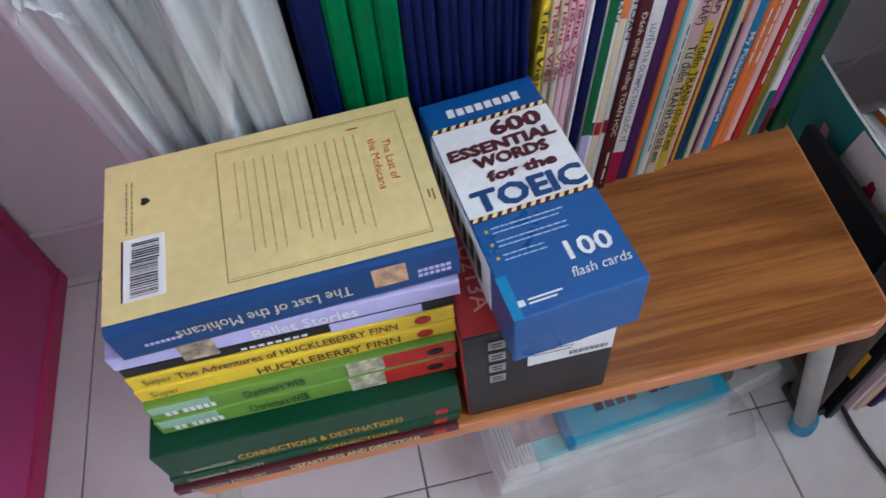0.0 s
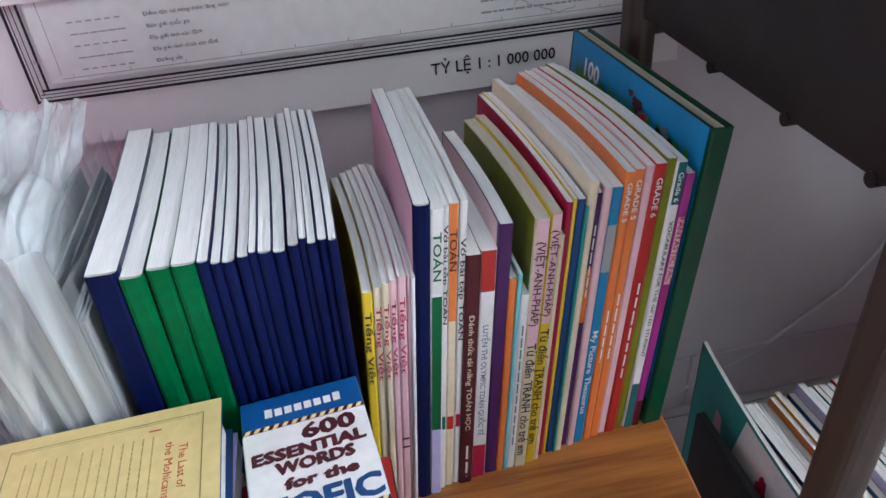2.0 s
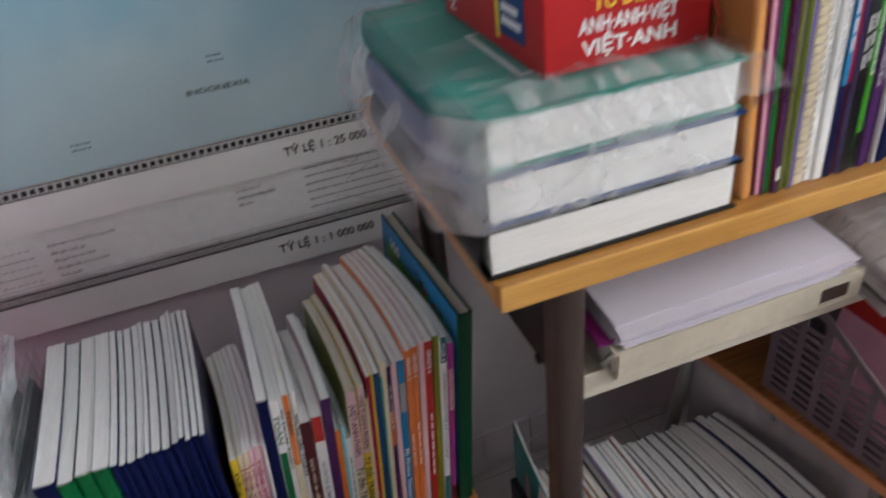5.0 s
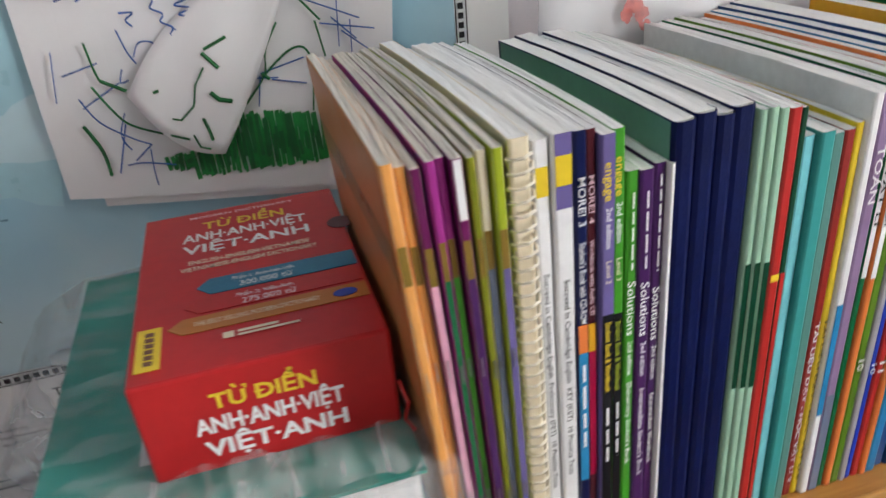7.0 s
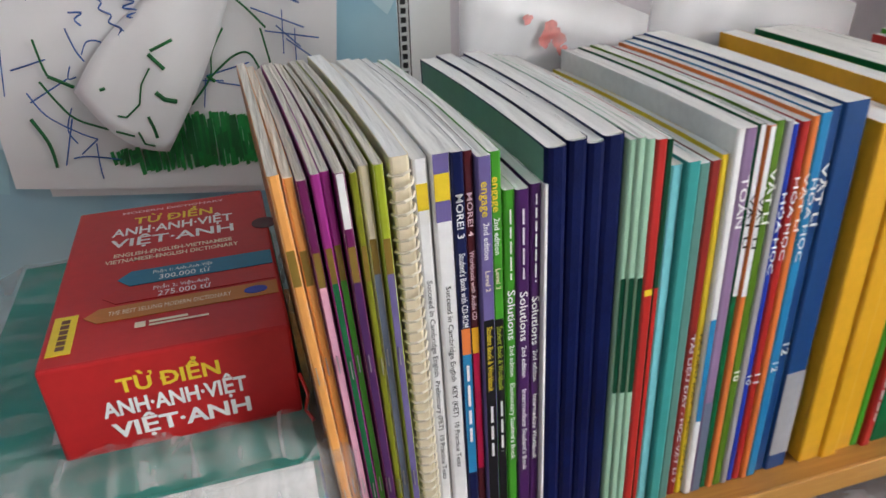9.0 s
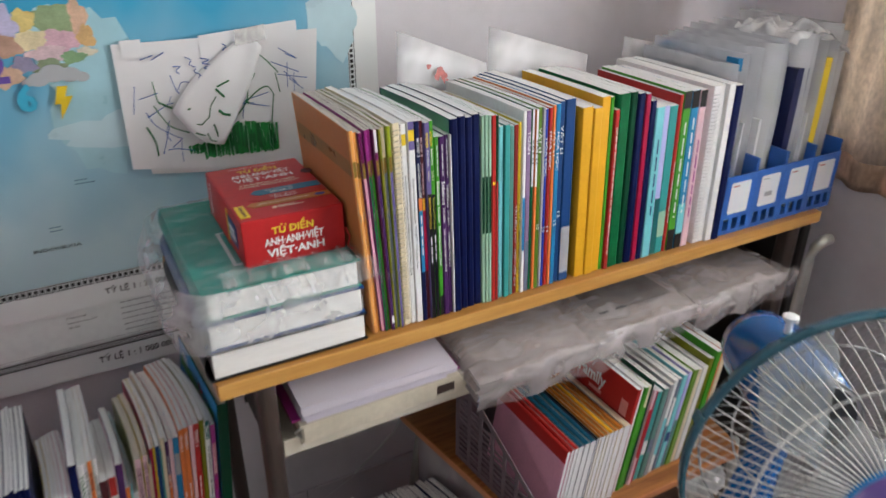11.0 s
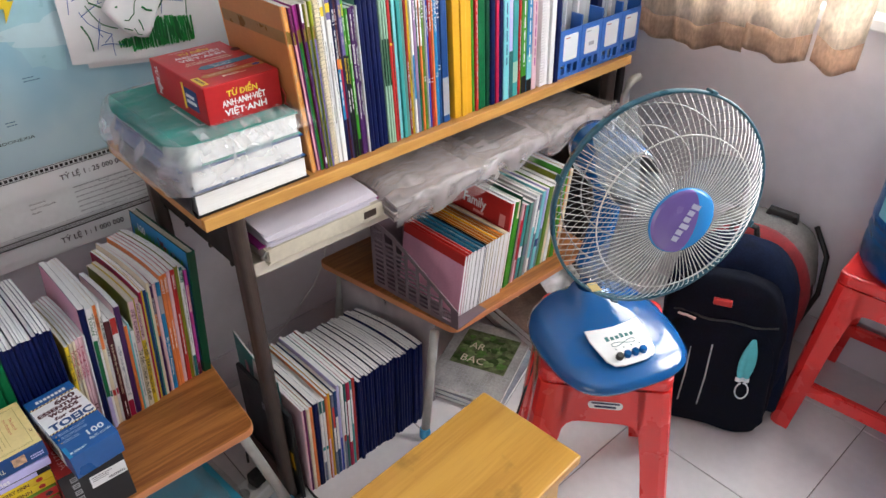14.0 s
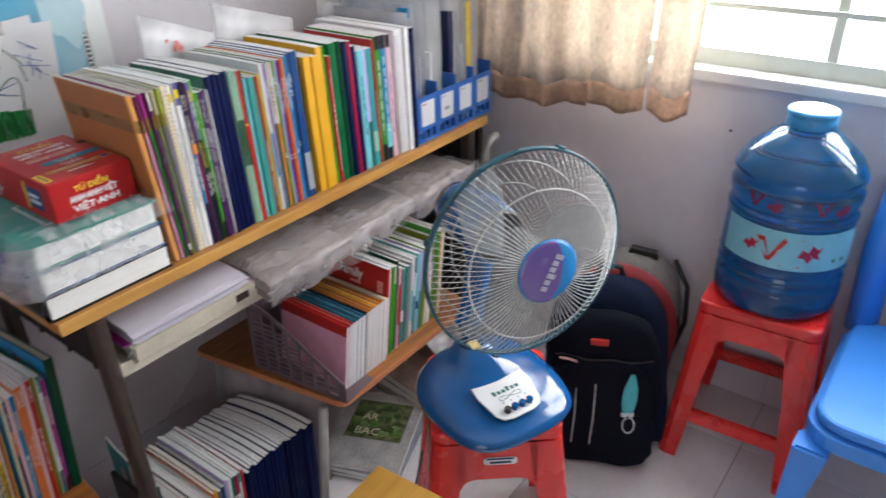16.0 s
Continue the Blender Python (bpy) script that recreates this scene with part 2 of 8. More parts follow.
def add_box(bm, x0, x1, y0, y1, z0, z1, m=None):
    v = [bm.verts.new((x, y, z)) for x in (x0, x1) for y in (y0, y1) for z in (z0, z1)]
    if m is not None:
        for w in v:
            w.co = m @ w.co
    for f in ((0, 1, 3, 2), (4, 6, 7, 5), (0, 4, 5, 1), (2, 3, 7, 6), (0, 2, 6, 4), (1, 5, 7, 3)):
        bm.faces.new([v[i] for i in f])
    return v


def box(x0, x1, y0, y1, z0, z1, bevel=0.0, seg=2, m=None):
    bm = bmesh.new()
    add_box(bm, x0, x1, y0, y1, z0, z1, m)
    if bevel:
        bmesh.ops.bevel(bm, geom=bm.edges[:], offset=bevel, segments=seg, affect="EDGES", profile=0.5)
    return bm


def tube(points, r, n=8, closed=False, bm=None, taper=1.0):
    """A round bar along points."""
    bm = bm or bmesh.new()
    pts = [Vector(p) for p in points]
    rings = []
    up = Vector((0.31, 0.17, 0.93)).normalized()
    k = len(pts)
    for i, p in enumerate(pts):
        a = pts[(i - 1) % k] if closed or i else pts[0]
        b = pts[(i + 1) % k] if closed or i < k - 1 else pts[-1]
        d = (b - a).normalized()
        u = d.cross(up)
        if u.length < 1e-3:
            u = d.cross(Vector((1, 0, 0)))
        u.normalize()
        v = d.cross(u)
        rad = r * (1 + (taper - 1) * i / max(1, k - 1))
        rings.append([bm.verts.new(p + rad * (math.cos(2 * math.pi * j / n) * u + math.sin(2 * math.pi * j / n) * v)) for j in range(n)])
    for i in range(k if closed else k - 1):
        r0, r1 = rings[i], rings[(i + 1) % k]
        for j in range(n):
            bm.faces.new((r0[j], r0[(j + 1) % n], r1[(j + 1) % n], r1[j]))
    if not closed:
        bm.faces.new(rings[0][::-1])
        bm.faces.new(rings[-1])
    return bm


def lathe(profile, n=48, bm=None, m=None, caps=True):
    """Profile of (radius, z) turned about z."""
    bm = bm or bmesh.new()
    rings = []
    for r, z in profile:
        ring = [bm.verts.new((r * math.cos(2 * math.pi * j / n), r * math.sin(2 * math.pi * j / n), z)) for j in range(n)]
        rings.append(ring)
    for a, b in zip(rings, rings[1:]):
        for j in range(n):
            bm.faces.new((a[j], a[(j + 1) % n], b[(j + 1) % n], b[j]))
    if caps and profile[0][0] > 1e-5:
        bm.faces.new(rings[0][::-1])
    if caps and profile[-1][0] > 1e-5:
        bm.faces.new(rings[-1])
    bmesh.ops.remove_doubles(bm, verts=bm.verts[:], dist=1e-6)
    if m is not None:
        bm.transform(m)
    return bm


def slab(outline, z0, z1, bevel=0.0, m=None):
    """A flat outline in x, y given height."""
    bm = bmesh.new()
    f = bm.faces.new([bm.verts.new((x, y, z0)) for x, y in outline])
    ex = bmesh.ops.extrude_face_region(bm, geom=[f])
    bmesh.ops.translate(bm, verts=[g for g in ex["geom"] if isinstance(g, bmesh.types.BMVert)], vec=(0, 0, z1 - z0))
    if bevel:
        bmesh.ops.bevel(bm, geom=[e for e in bm.edges if abs(e.verts[0].co.z - e.verts[1].co.z) < 1e-6], offset=bevel, segments=2, affect="EDGES", profile=0.5)
    if m is not None:
        bm.transform(m)
    return bm


def rounded(x0, x1, y0, y1, r, n=5):
    out = []
    for cx, cy, a0 in ((x1 - r, y1 - r, 0), (x0 + r, y1 - r, 90), (x0 + r, y0 + r, 180), (x1 - r, y0 + r, 270)):
        for i in range(n + 1):
            a = radians(a0 + 90 * i / n)
            out.append((cx + r * math.cos(a), cy + r * math.sin(a)))
    return out


def sheet(fn, nu, nv, thick=0.0, bm=None):
    """A bent sheet: fn(u, v) gives a place, u and v from 0 to 1."""
    bm = bm or bmesh.new()
    g = [[bm.verts.new(fn(i / nu, j / nv)) for j in range(nv + 1)] for i in range(nu + 1)]
    faces = [bm.faces.new((g[i][j], g[i + 1][j], g[i + 1][j + 1], g[i][j + 1])) for i in range(nu) for j in range(nv)]
    if thick:
        bmesh.ops.recalc_face_normals(bm, faces=faces)
        bmesh.ops.solidify(bm, geom=faces, thickness=thick)
    return bm




def text_end(text):
    """Where a line of text of size 1 ends."""
    cu = bpy.data.curves.new("lettering", "FONT")
    cu.body = text
    tmp = bpy.data.objects.new("lettering", cu)
    scene.collection.objects.link(tmp)
    bpy.context.view_layer.update()
    end = tmp.dimensions.x
    bpy.data.objects.remove(tmp)
    bpy.data.curves.remove(cu)
    return end


def lettering(text, height, width=None, bold=0.0, shear=0.0):
    """Flat mesh of a line of text, left at x = 0, baseline at y = 0, scaled to its capitals' height and, if given, to a width."""
    plain = text.replace("\u0110", "D")
    strokes = []
    for i, ch in enumerate(text):
        if ch == "\u0110":
            end, wide = text_end(plain[:i + 1]), text_end("D")
            strokes.append((end - wide - 0.06, end - wide + 0.3))
    text = plain
    cu = bpy.data.curves.new("lettering", "FONT")
    cu.body, cu.size, cu.resolution_u, cu.offset, cu.shear = text, 1.0, 2, bold, shear
    tmp = bpy.data.objects.new("lettering", cu)
    scene.collection.objects.link(tmp)
    dg = bpy.context.evaluated_depsgraph_get()
    me = bpy.data.meshes.new_from_object(tmp.evaluated_get(dg))
    bpy.data.objects.remove(tmp)
    bpy.data.curves.remove(cu)
    bm = bmesh.new()
    bm.from_mesh(me)
    bpy.data.meshes.remove(me)
    if not bm.verts:
        return bm
    xs = [v.co.x for v in bm.verts]
    sy = height / 0.7
    sx = sy if width is None else width / max(1e-6, max(xs) - min(xs))
    x0 = min(xs)
    for v in bm.verts:
        v.co = ((v.co.x - x0) * sx, v.co.y * sy, 0)
    for a, b in strokes:
        bm.faces.new([bm.verts.new(((x - x0) * sx, y * sy, 0.0002)) for x, y in ((a, 0.31), (b, 0.31), (b, 0.4), (a, 0.4))])
    return bm


def write(name, text, height, m, material, parent, width=None, bold=0.0, shear=0.0, label=""):
    bm = lettering(text, height, width, bold, shear)
    bm.transform(m)
    return part(name, bm, material, parent, label)


def bars(spec, m, bm=None):
    """Plain bars for writing that cannot be read: rows of (x, y, width, height) in the plane of m."""
    bm = bm or bmesh.new()
    for x, y, w, h in spec:
        v = [bm.verts.new(m @ Vector(c)) for c in ((x, y, 0), (x + w, y, 0), (x + w, y + h, 0), (x, y + h, 0))]
        bm.faces.new(v)
    return bm


def text_lines(rng, x, y, w, rows, pitch, h, ragged=0.25):
    """Bars that stand for lines of small print, broken into words."""
    out = []
    for i in range(rows):
        cx, end = x, x + w * (1 - ragged * rng.random())
        while cx < end:
            ww = min(end - cx, h * rng.uniform(1.5, 5.5))
            out.append((cx, y - i * pitch, ww, h))
            cx += ww + h * 0.7
    return out


# spine plane: writing that reads downwards, facing -y
def down(x, y, z):
    return Matrix(((0, 1, 0, x), (0, 0, -1, y), (-1, 0, 0, z), (0, 0, 0, 1)))


# upright plane facing -y, writing reads along +x
def facing(x, y, z):
    return Matrix(((1, 0, 0, x), (0, 0, -1, y), (0, 1, 0, z), (0, 0, 0, 1)))


# ---- setting ----
ROOM_X0, ROOM_X1, ROOM_Y0, ROOM_Z = -2.3, 1.42, -3.1, 2.8
WIN_Y0, WIN_Y1, WIN_Z0, WIN_Z1 = -2.0, -0.55, 0.90, 2.05


def structure(name, bm, material, label=""):
    return tagged(part(name, bm, material), label, name.split("_")[0], kind="structure")


structure("wall_north", box(ROOM_X0 - 0.12, ROOM_X1 + 0.12, 0, 0.12, -0.1, ROOM_Z), WALL, "lavender-white painted plaster wall behind the desk")
# unseen wall; its opening is made up to hold the fill lamp
bm = box(ROOM_X0 - 0.12, ROOM_X0, -1.72, 0, -0.1, ROOM_Z)
add_box(bm, ROOM_X0 - 0.12, ROOM_X0, ROOM_Y0, -2.88, -0.1, ROOM_Z)
add_box(bm, ROOM_X0 - 0.12, ROOM_X0, -2.88, -1.72, 2.12, ROOM_Z)
structure("wall_west", bm, FAR_WALL, "unseen wall darkened to cut bounce light, with added lamp opening")
bm = box(ROOM_X1, ROOM_X1 + 0.12, ROOM_Y0, WIN_Y0, -0.1, ROOM_Z)
add_box(bm, ROOM_X1, ROOM_X1 + 0.12, WIN_Y1, 0, -0.1, ROOM_Z)
add_box(bm, ROOM_X1, ROOM_X1 + 0.12, WIN_Y0, WIN_Y1, -0.1, WIN_Z0)
add_box(bm, ROOM_X1, ROOM_X1 + 0.12, WIN_Y0, WIN_Y1, WIN_Z1, ROOM_Z)
structure("wall_east", bm, WALL, "lavender-white painted wall with a window above the bags")
structure("wall_south", box(ROOM_X0 - 0.12, ROOM_X1 + 0.12, ROOM_Y0 - 0.12, ROOM_Y0, -0.1, ROOM_Z), FAR_WALL, "unseen wall darkened to cut bounce light")
structure("ceiling", box(ROOM_X0 - 0.12, ROOM_X1 + 0.12, ROOM_Y0 - 0.12, 0.12, ROOM_Z, ROOM_Z + 0.1), CEILING, "plain white ceiling")

# window in the east wall, with its frame, bars, panes and sill
FRAME_PAINT = mat("pale_window_paint", (0.62, 0.66, 0.6), 0.4, 0.06, 20)
win = thing("window_1", "pale painted metal window with bars, bright daylight behind", "window", kind="structure")
bm = bmesh.new()
for y0, y1, z0, z1 in ((WIN_Y0, WIN_Y1, WIN_Z0 + 0.006, WIN_Z0 + 0.045), (WIN_Y0, WIN_Y1, WIN_Z1 - 0.045, WIN_Z1),
                       (WIN_Y0, WIN_Y0 + 0.045, WIN_Z0 + 0.045, WIN_Z1 - 0.045), (WIN_Y1 - 0.045, WIN_Y1, WIN_Z0 + 0.045, WIN_Z1 - 0.045)):
    add_box(bm, 1.455, 1.50, y0, y1, z0, z1)
part("window_frame", bm, FRAME_PAINT, win)
for y in (-0.87, -1.18, -1.6):
    part("mullion", box(1.46, 1.495, y - 0.014, y + 0.014, WIN_Z0 + 0.045, WIN_Z1 - 0.045, 0.003), FRAME_PAINT, win)
for z in (1.05, 1.32, 1.6):
    part("window_bar", box(1.445, 1.453, WIN_Y0 + 0.002, WIN_Y1 - 0.002, z - 0.006, z + 0.006), FRAME_PAINT, win)
part("window_sill", box(1.395, 1.5, WIN_Y0 - 0.03, WIN_Y1 + 0.03, WIN_Z0 - 0.022, WIN_Z0 + 0.006, 0.004), mat("sill_paint", (0.75, 0.75, 0.76), 0.35, 0.05, 10), win)
GLASS = mat("window_glass", (0.9, 0.95, 0.93), 0.03, 0.01, 5, alpha=0.12)
for a, b in ((-1.95, -1.62), (-1.58, -1.2), (-1.16, -0.89), (-0.85, -0.6)):
    pane = part("pane", box(1.476, 1.48, a, b, WIN_Z0 + 0.05, WIN_Z1 - 0.05), GLASS, win)
    pane.visible_shadow = False
glow = bpy.data.materials.new("bright_outdoors")
glow.use_nodes = True
em = glow.node_tree.nodes.new("ShaderNodeEmission")
gn = glow.node_tree.nodes.new("ShaderNodeTexNoise")
gn.inputs["Scale"].default_value = 1.5
gr = glow.node_tree.nodes.new("ShaderNodeValToRGB")
gr.color_ramp.elements[0].position, gr.color_ramp.elements[0].color = 0.35, (0.32, 0.37, 0.3, 1)
gr.color_ramp.elements[1].position, gr.color_ramp.elements[1].color = 0.6, (0.95, 1.0, 0.96, 1)
glow.node_tree.links.new(gn.outputs[0], gr.inputs[0])
glow.node_tree.links.new(gr.outputs[0], em.inputs[0])
em.inputs[1].default_value = 6.0
glow.node_tree.links.new(em.outputs[0], glow.node_tree.nodes["Material Output"].inputs[0])
tagged(part("backdrop", box(3.0, 3.02, -6.0, 3.0, -1.5, 2.2), glow), "bright hazy outdoors beyond the window", "backdrop", kind="structure")
tagged(part("ground", box(1.56, 40, -40, 40, -0.3, -0.25), mat("yard_concrete", (0.4, 0.39, 0.37), 0.9, 0.15, 4)), "pale concrete yard outside", "ground", kind="structure")

# curtain of patterned beige cloth with a brown hem band
curt = thing("curtain", "beige patterned window curtain with a brown hem band", "curtain", pose(1.315, 0, 0))


def curtain_cloth(name, key):
    """Thin printed cloth: blotches of two scales, part of the daylight passing through."""
    m = mat(name, key, 0.85, 0.2, 16, 0.3, 600, stretch=(1, 1, 0.5), fine=0.16)
    nt = m.node_tree
    tr = nt.nodes.new("ShaderNodeBsdfTranslucent")
    tint = nt.nodes.new("ShaderNodeVectorMath")
    tint.operation = "SCALE"
    tint.inputs[0].default_value = [c ** 0.85 for c in key]
    nt.links.new(nt.nodes["Principled BSDF"].inputs["Base Color"].links[0].from_node.inputs["Scale"].links[0].from_socket, tint.inputs["Scale"])
    nt.links.new(tint.outputs[0], tr.inputs[0])
    mx = nt.nodes.new("ShaderNodeMixShader")
    mx.inputs[0].default_value = 0.5
    nt.links.new(nt.nodes["Principled BSDF"].outputs[0], mx.inputs[1])
    nt.links.new(tr.outputs[0], mx.inputs[2])
    nt.links.new(mx.outputs[0], nt.nodes["Material Output"].inputs[0])
    return m


CURTAIN = curtain_cloth("beige_cloth", (0.76, 0.67, 0.57))
HEM = curtain_cloth("brown_hem_cloth", (0.5, 0.37, 0.28))


def fold(y, z):
    s = -y
    w = 0.013 * math.sin(s * 44) + 0.007 * math.sin(s * 97 + 1) + 0.012 * noise.noise((s * 12, z * 2, 0))
    return w * (0.6 + 0.4 * (2.1 - z))


# three widths of cloth, each a lobe of its own at the hem
for y0, y1, z0, sag, out in ((-0.305, -0.668, 0.805, 0.022, 0.0), (-0.674, -0.828, 0.828, 0.03, -0.014), (-0.832, -0.93, 0.826, 0.028, -0.004)):
    for name, k0, k1, nz, material in (("drape", 0.1, 1.0, 22, CURTAIN), ("hem_band", 0.0, 0.098, 4, HEM)):
        def place(u, v, y0=y0, y1=y1, z0=z0, sag=sag, out=out, k0=k0, k1=k1):
            y = y0 + (y1 - y0) * u
            zb = z0 - sag * math.sin(math.pi * min(1, u * 0.92 + 0.04)) + 0.004 * math.sin(y * 60)
            k = k0 + (k1 - k0) * v
            z = zb + (0.6 * k if k < 0.1 else 0.06 + (2.06 - zb) * (k - 0.1) / 0.9)
            lean = 0.022 * (z - 0.8) * (1 if y0 < -0.64 else 0.3)
            return (fold(y, z) - 0.022 + out + (0.002 if k0 == 0 else 0), y - lean, z)
        part(name, sheet(place, 56, nz, 0.0012), material, curt, smooth=True)
part("curtain_rod", tube([(-0.02, -0.2, 2.13), (-0.02, -2.2, 2.13)], 0.011), GREY_METAL, curt, "grey metal rod")
for y in (-0.24, -2.1):
    part("rod_bracket", box(-0.03, 0.1045, y - 0.012, y + 0.012, 2.115, 2.145, 0.003), GREY_METAL, curt)

# pink cabinet beside the bench
cab = thing("cabinet", "glossy pink plastic storage cabinet against the wall", "cabinet", pose(-0.838, 0, 0))
PINK = mat("magenta_plastic", (0.48, 0.035, 0.2), 0.35, 0.12, 6, 0.1, 40, fine=0.04)
part("body", box(-0.45, 0, -0.6, -0.006, 0.012, 1.1, 0.012, 3), PINK, cab)
part("base_trim", box(-0.455, 0.005, -0.605, -0.006, 0, 0.03, 0.004), mat("dark_pink_plastic", (0.42, 0.015, 0.1), 0.4, 0.1, 10), cab, "darker pink base trim")
part("corner_trim", box(-0.018, 0.004, -0.03, -0.0065, 0.03, 1.08, 0.004), mat("dark_pink_plastic", (0.42, 0.015, 0.1), 0.4, 0.1, 10), cab, "darker pink corner strip")

# ---- maps and papers on the wall ----
MAP_WHITE = mat("map_margin_paper", (0.88, 0.91, 0.905), 0.35, 0.03, 6, 0.1, 14, coat=0.2)
MAP_PALE = mat("pale_map_print", (0.87, 0.91, 0.9), 0.35, 0.04, 9, 0.1, 14, coat=0.2, fine=0.03)
INK_BLACK, INK_GREY = ink("black"), mat("ink_grey_soft", (0.4, 0.41, 0.43), 0.5, 0.1, 40)
sea = bpy.data.materials.new("map_sea_print")
sea.use_nodes = True
nt = sea.node_tree
tc, n1, cr = nt.nodes.new("ShaderNodeTexCoord"), nt.nodes.new("ShaderNodeTexNoise"), nt.nodes.new("ShaderNodeValToRGB")
n1.inputs["Scale"].default_value, n1.inputs["Detail"].default_value = 4.5, 3
sx = nt.nodes.new("ShaderNodeSeparateXYZ")
ad = nt.nodes.new("ShaderNodeMath")
ad.operation = "MULTIPLY_ADD"
ad.inputs[1].default_value = 1.25
nt.links.new(tc.outputs["Object"], n1.inputs[0])
nt.links.new(tc.outputs["Object"], sx.inputs[0])
nt.links.new(sx.outputs["Z"], ad.inputs[0])
nt.links.new(n1.outputs[0], ad.inputs[2])
cr.color_ramp.elements[0].position, cr.color_ramp.elements[0].color = 0.55, (0.46, 0.64, 0.7, 1)
cr.color_ramp.elements[1].position, cr.color_ramp.elements[1].color = 1.1, (0.05, 0.36, 0.58, 1)
mr = nt.nodes.new("ShaderNodeMapRange")
mr.inputs[1].default_value, mr.inputs[2].default_value = 0.5, 1.25
nt.links.new(ad.outputs[0], mr.inputs[0])
cr.color_ramp.elements[0].position, cr.color_ramp.elements[1].position = 0.15, 0.95
nt.links.new(mr.outputs[0], cr.inputs[0])
nt.links.new(cr.outputs[0], nt.nodes["Principled BSDF"].inputs["Base Color"])
nt.nodes["Principled BSDF"].inputs["Roughness"].default_value = 0.3

rng = random.Random(5)
low = thing("wall_map", "pale printed wall map with black border lines, hung low", "map", pose(0, 0, 0.555))
part("map_sheet", sheet(lambda u, v: (-0.53 + 0.66 * u, -0.004 - 0.006 * (1 - v) ** 3, 0.20 * v), 12, 8, 0.0006), MAP_WHITE, low)
part("printed_field", sheet(lambda u, v: (-0.482 + 0.595 * u, -0.0075 - 0.002 * (1 - v), 0.062 + 0.137 * v), 6, 4, 0.0004), MAP_PALE, low)
bm = bmesh.new()
for k, (z, h) in enumerate(((0.046, 0.0026), (0.0505, 0.0008), (0.0535, 0.0008), (0.0565, 0.0022))):
    bars([(-0.497 + 0.002 * k, z, 0.622 - 0.004 * k, h)], facing(0, -0.0112, 0), bm)
    bars([(-0.499 + 0.0042 * k, z, h, 0.15)], facing(0, -0.0112, 0), bm)
part("border", bm, INK_BLACK, low)
write("scale_text", "TỶ LỆ 1 : 1 000 000", 0.0115, facing(-0.133, -0.0115, 0.021), INK_BLACK, low, width=0.128, bold=0.012)
bm = bmesh.new()
for i in range(5):
    x = -0.45
    while x < -0.402:
        bars([(x, 0.114 - i * 0.0105, 0.005 + 0.002 * (i % 2), 0.0012)], facing(0, -0.0115, 0), bm)
        x += 0.008
part("legend_marks", bm, INK_GREY, low)
for i, line in enumerate(("Điểm dân cư nông thôn: làng, xóm", "Biên giới quốc gia", "Địa giới tỉnh xác định", "Địa giới tỉnh chưa xác định", "Đường sắt")):
    write("legend_text", line, 0.0037, facing(-0.385, -0.0115, 0.1125 - i * 0.0105), INK_BLACK, low)
for i, line in enumerate(("Di tích lịch sử", "Danh lam thắng cảnh", "Bãi tắm")):
    write("legend_text", line, 0.0037, facing(-0.165, -0.0115, 0.121 - i * 0.0095), INK_BLACK, low)
bm = bars(text_lines(rng, -0.08, 0.13, 0.17, 6, 0.011, 0.002, 0.5), facing(0, -0.0115, 0))
bars([(-0.47, 0.066, 0.56, 0.0007), (-0.47, 0.07, 0.0007, 0.1)] + [(-0.46 + 0.05 * i, 0.066, 0.0007, 0.004) for i in range(11)], facing(0, -0.0115, 0), bm)
part("small_print", bm, INK_GREY, low)["kind"] = "stuff"
for text, x, z in (("16°", -0.488, 0.082), ("104°", -0.205, 0.0585)):
    write("degree_mark", text, 0.004, facing(x, -0.0115, z), INK_GREY, low)
rngm = random.Random(8)
bm = bmesh.new()
for k in range(9):
    p = Vector((rngm.uniform(-0.06, 0.08), -0.0116, rngm.uniform(0.075, 0.13)))
    pts = []
    for i in range(14):
        pts.append(p.copy())
        p += Vector((rngm.uniform(-0.002, 0.009), 0, rngm.uniform(-0.004, 0.004)))
    tube(pts, 0.0004, 3, bm=bm)
part("river_lines", bm, INK_GREY, low)

big = thing("wall_map", "large blue world wall map with a patterned border", "map", pose(0, 0, 0.69))
part("map_sheet", sheet(lambda u, v: (-1.05 + 1.475 * u, -0.013, 0.9 * v), 10, 8, 0.0008), MAP_WHITE, big)
part("printed_sea", sheet(lambda u, v: (-1.02 + 1.388 * u, -0.0145, 0.058 + 0.84 * v), 8, 8, 0.0004), sea, big)
bm = bars([(-1.02, 0.0445, 1.4, 0.0012), (-1.02, 0.056, 1.389, 0.0012), (0.3795, 0.0445, 0.0012, 0.85), (0.3685, 0.056, 0.0012, 0.84)], facing(0, -0.0152, 0))
for i in range(150):
    bars([(-1.02 + 0.0092 * i, 0.0475, 0.0058, 0.006)], facing(0, -0.0152, 0), bm)
for i in range(88):
    bars([(0.3715, 0.06 + 0.0092 * i, 0.0055, 0.0058)], facing(0, -0.0152, 0), bm)
part("patterned_border", bm, INK_BLACK, big)
write("scale_text", "TỶ LỆ 1 : 25 000 000", 0.0105, facing(-0.098, -0.0155, 0.02), INK_BLACK, big, width=0.13, bold=0.01)
bm = bars([b for k in range(16) for b in text_lines(rng, rng.uniform(-0.5, 0.3), rng.uniform(0.07, 0.45), rng.uniform(0.02, 0.05), 2, 0.006, 0.0018, 0.4)], facing(0, -0.0152, 0))
part("small_print", bm, mat("ink_sea_blue", (0.1, 0.2, 0.3), 0.5, 0.1, 40), big)["kind"] = "stuff"
write("country_name", "INDONEXIA", 0.006, facing(-0.185, -0.0155, 0.118), INK_BLACK, big, width=0.07)


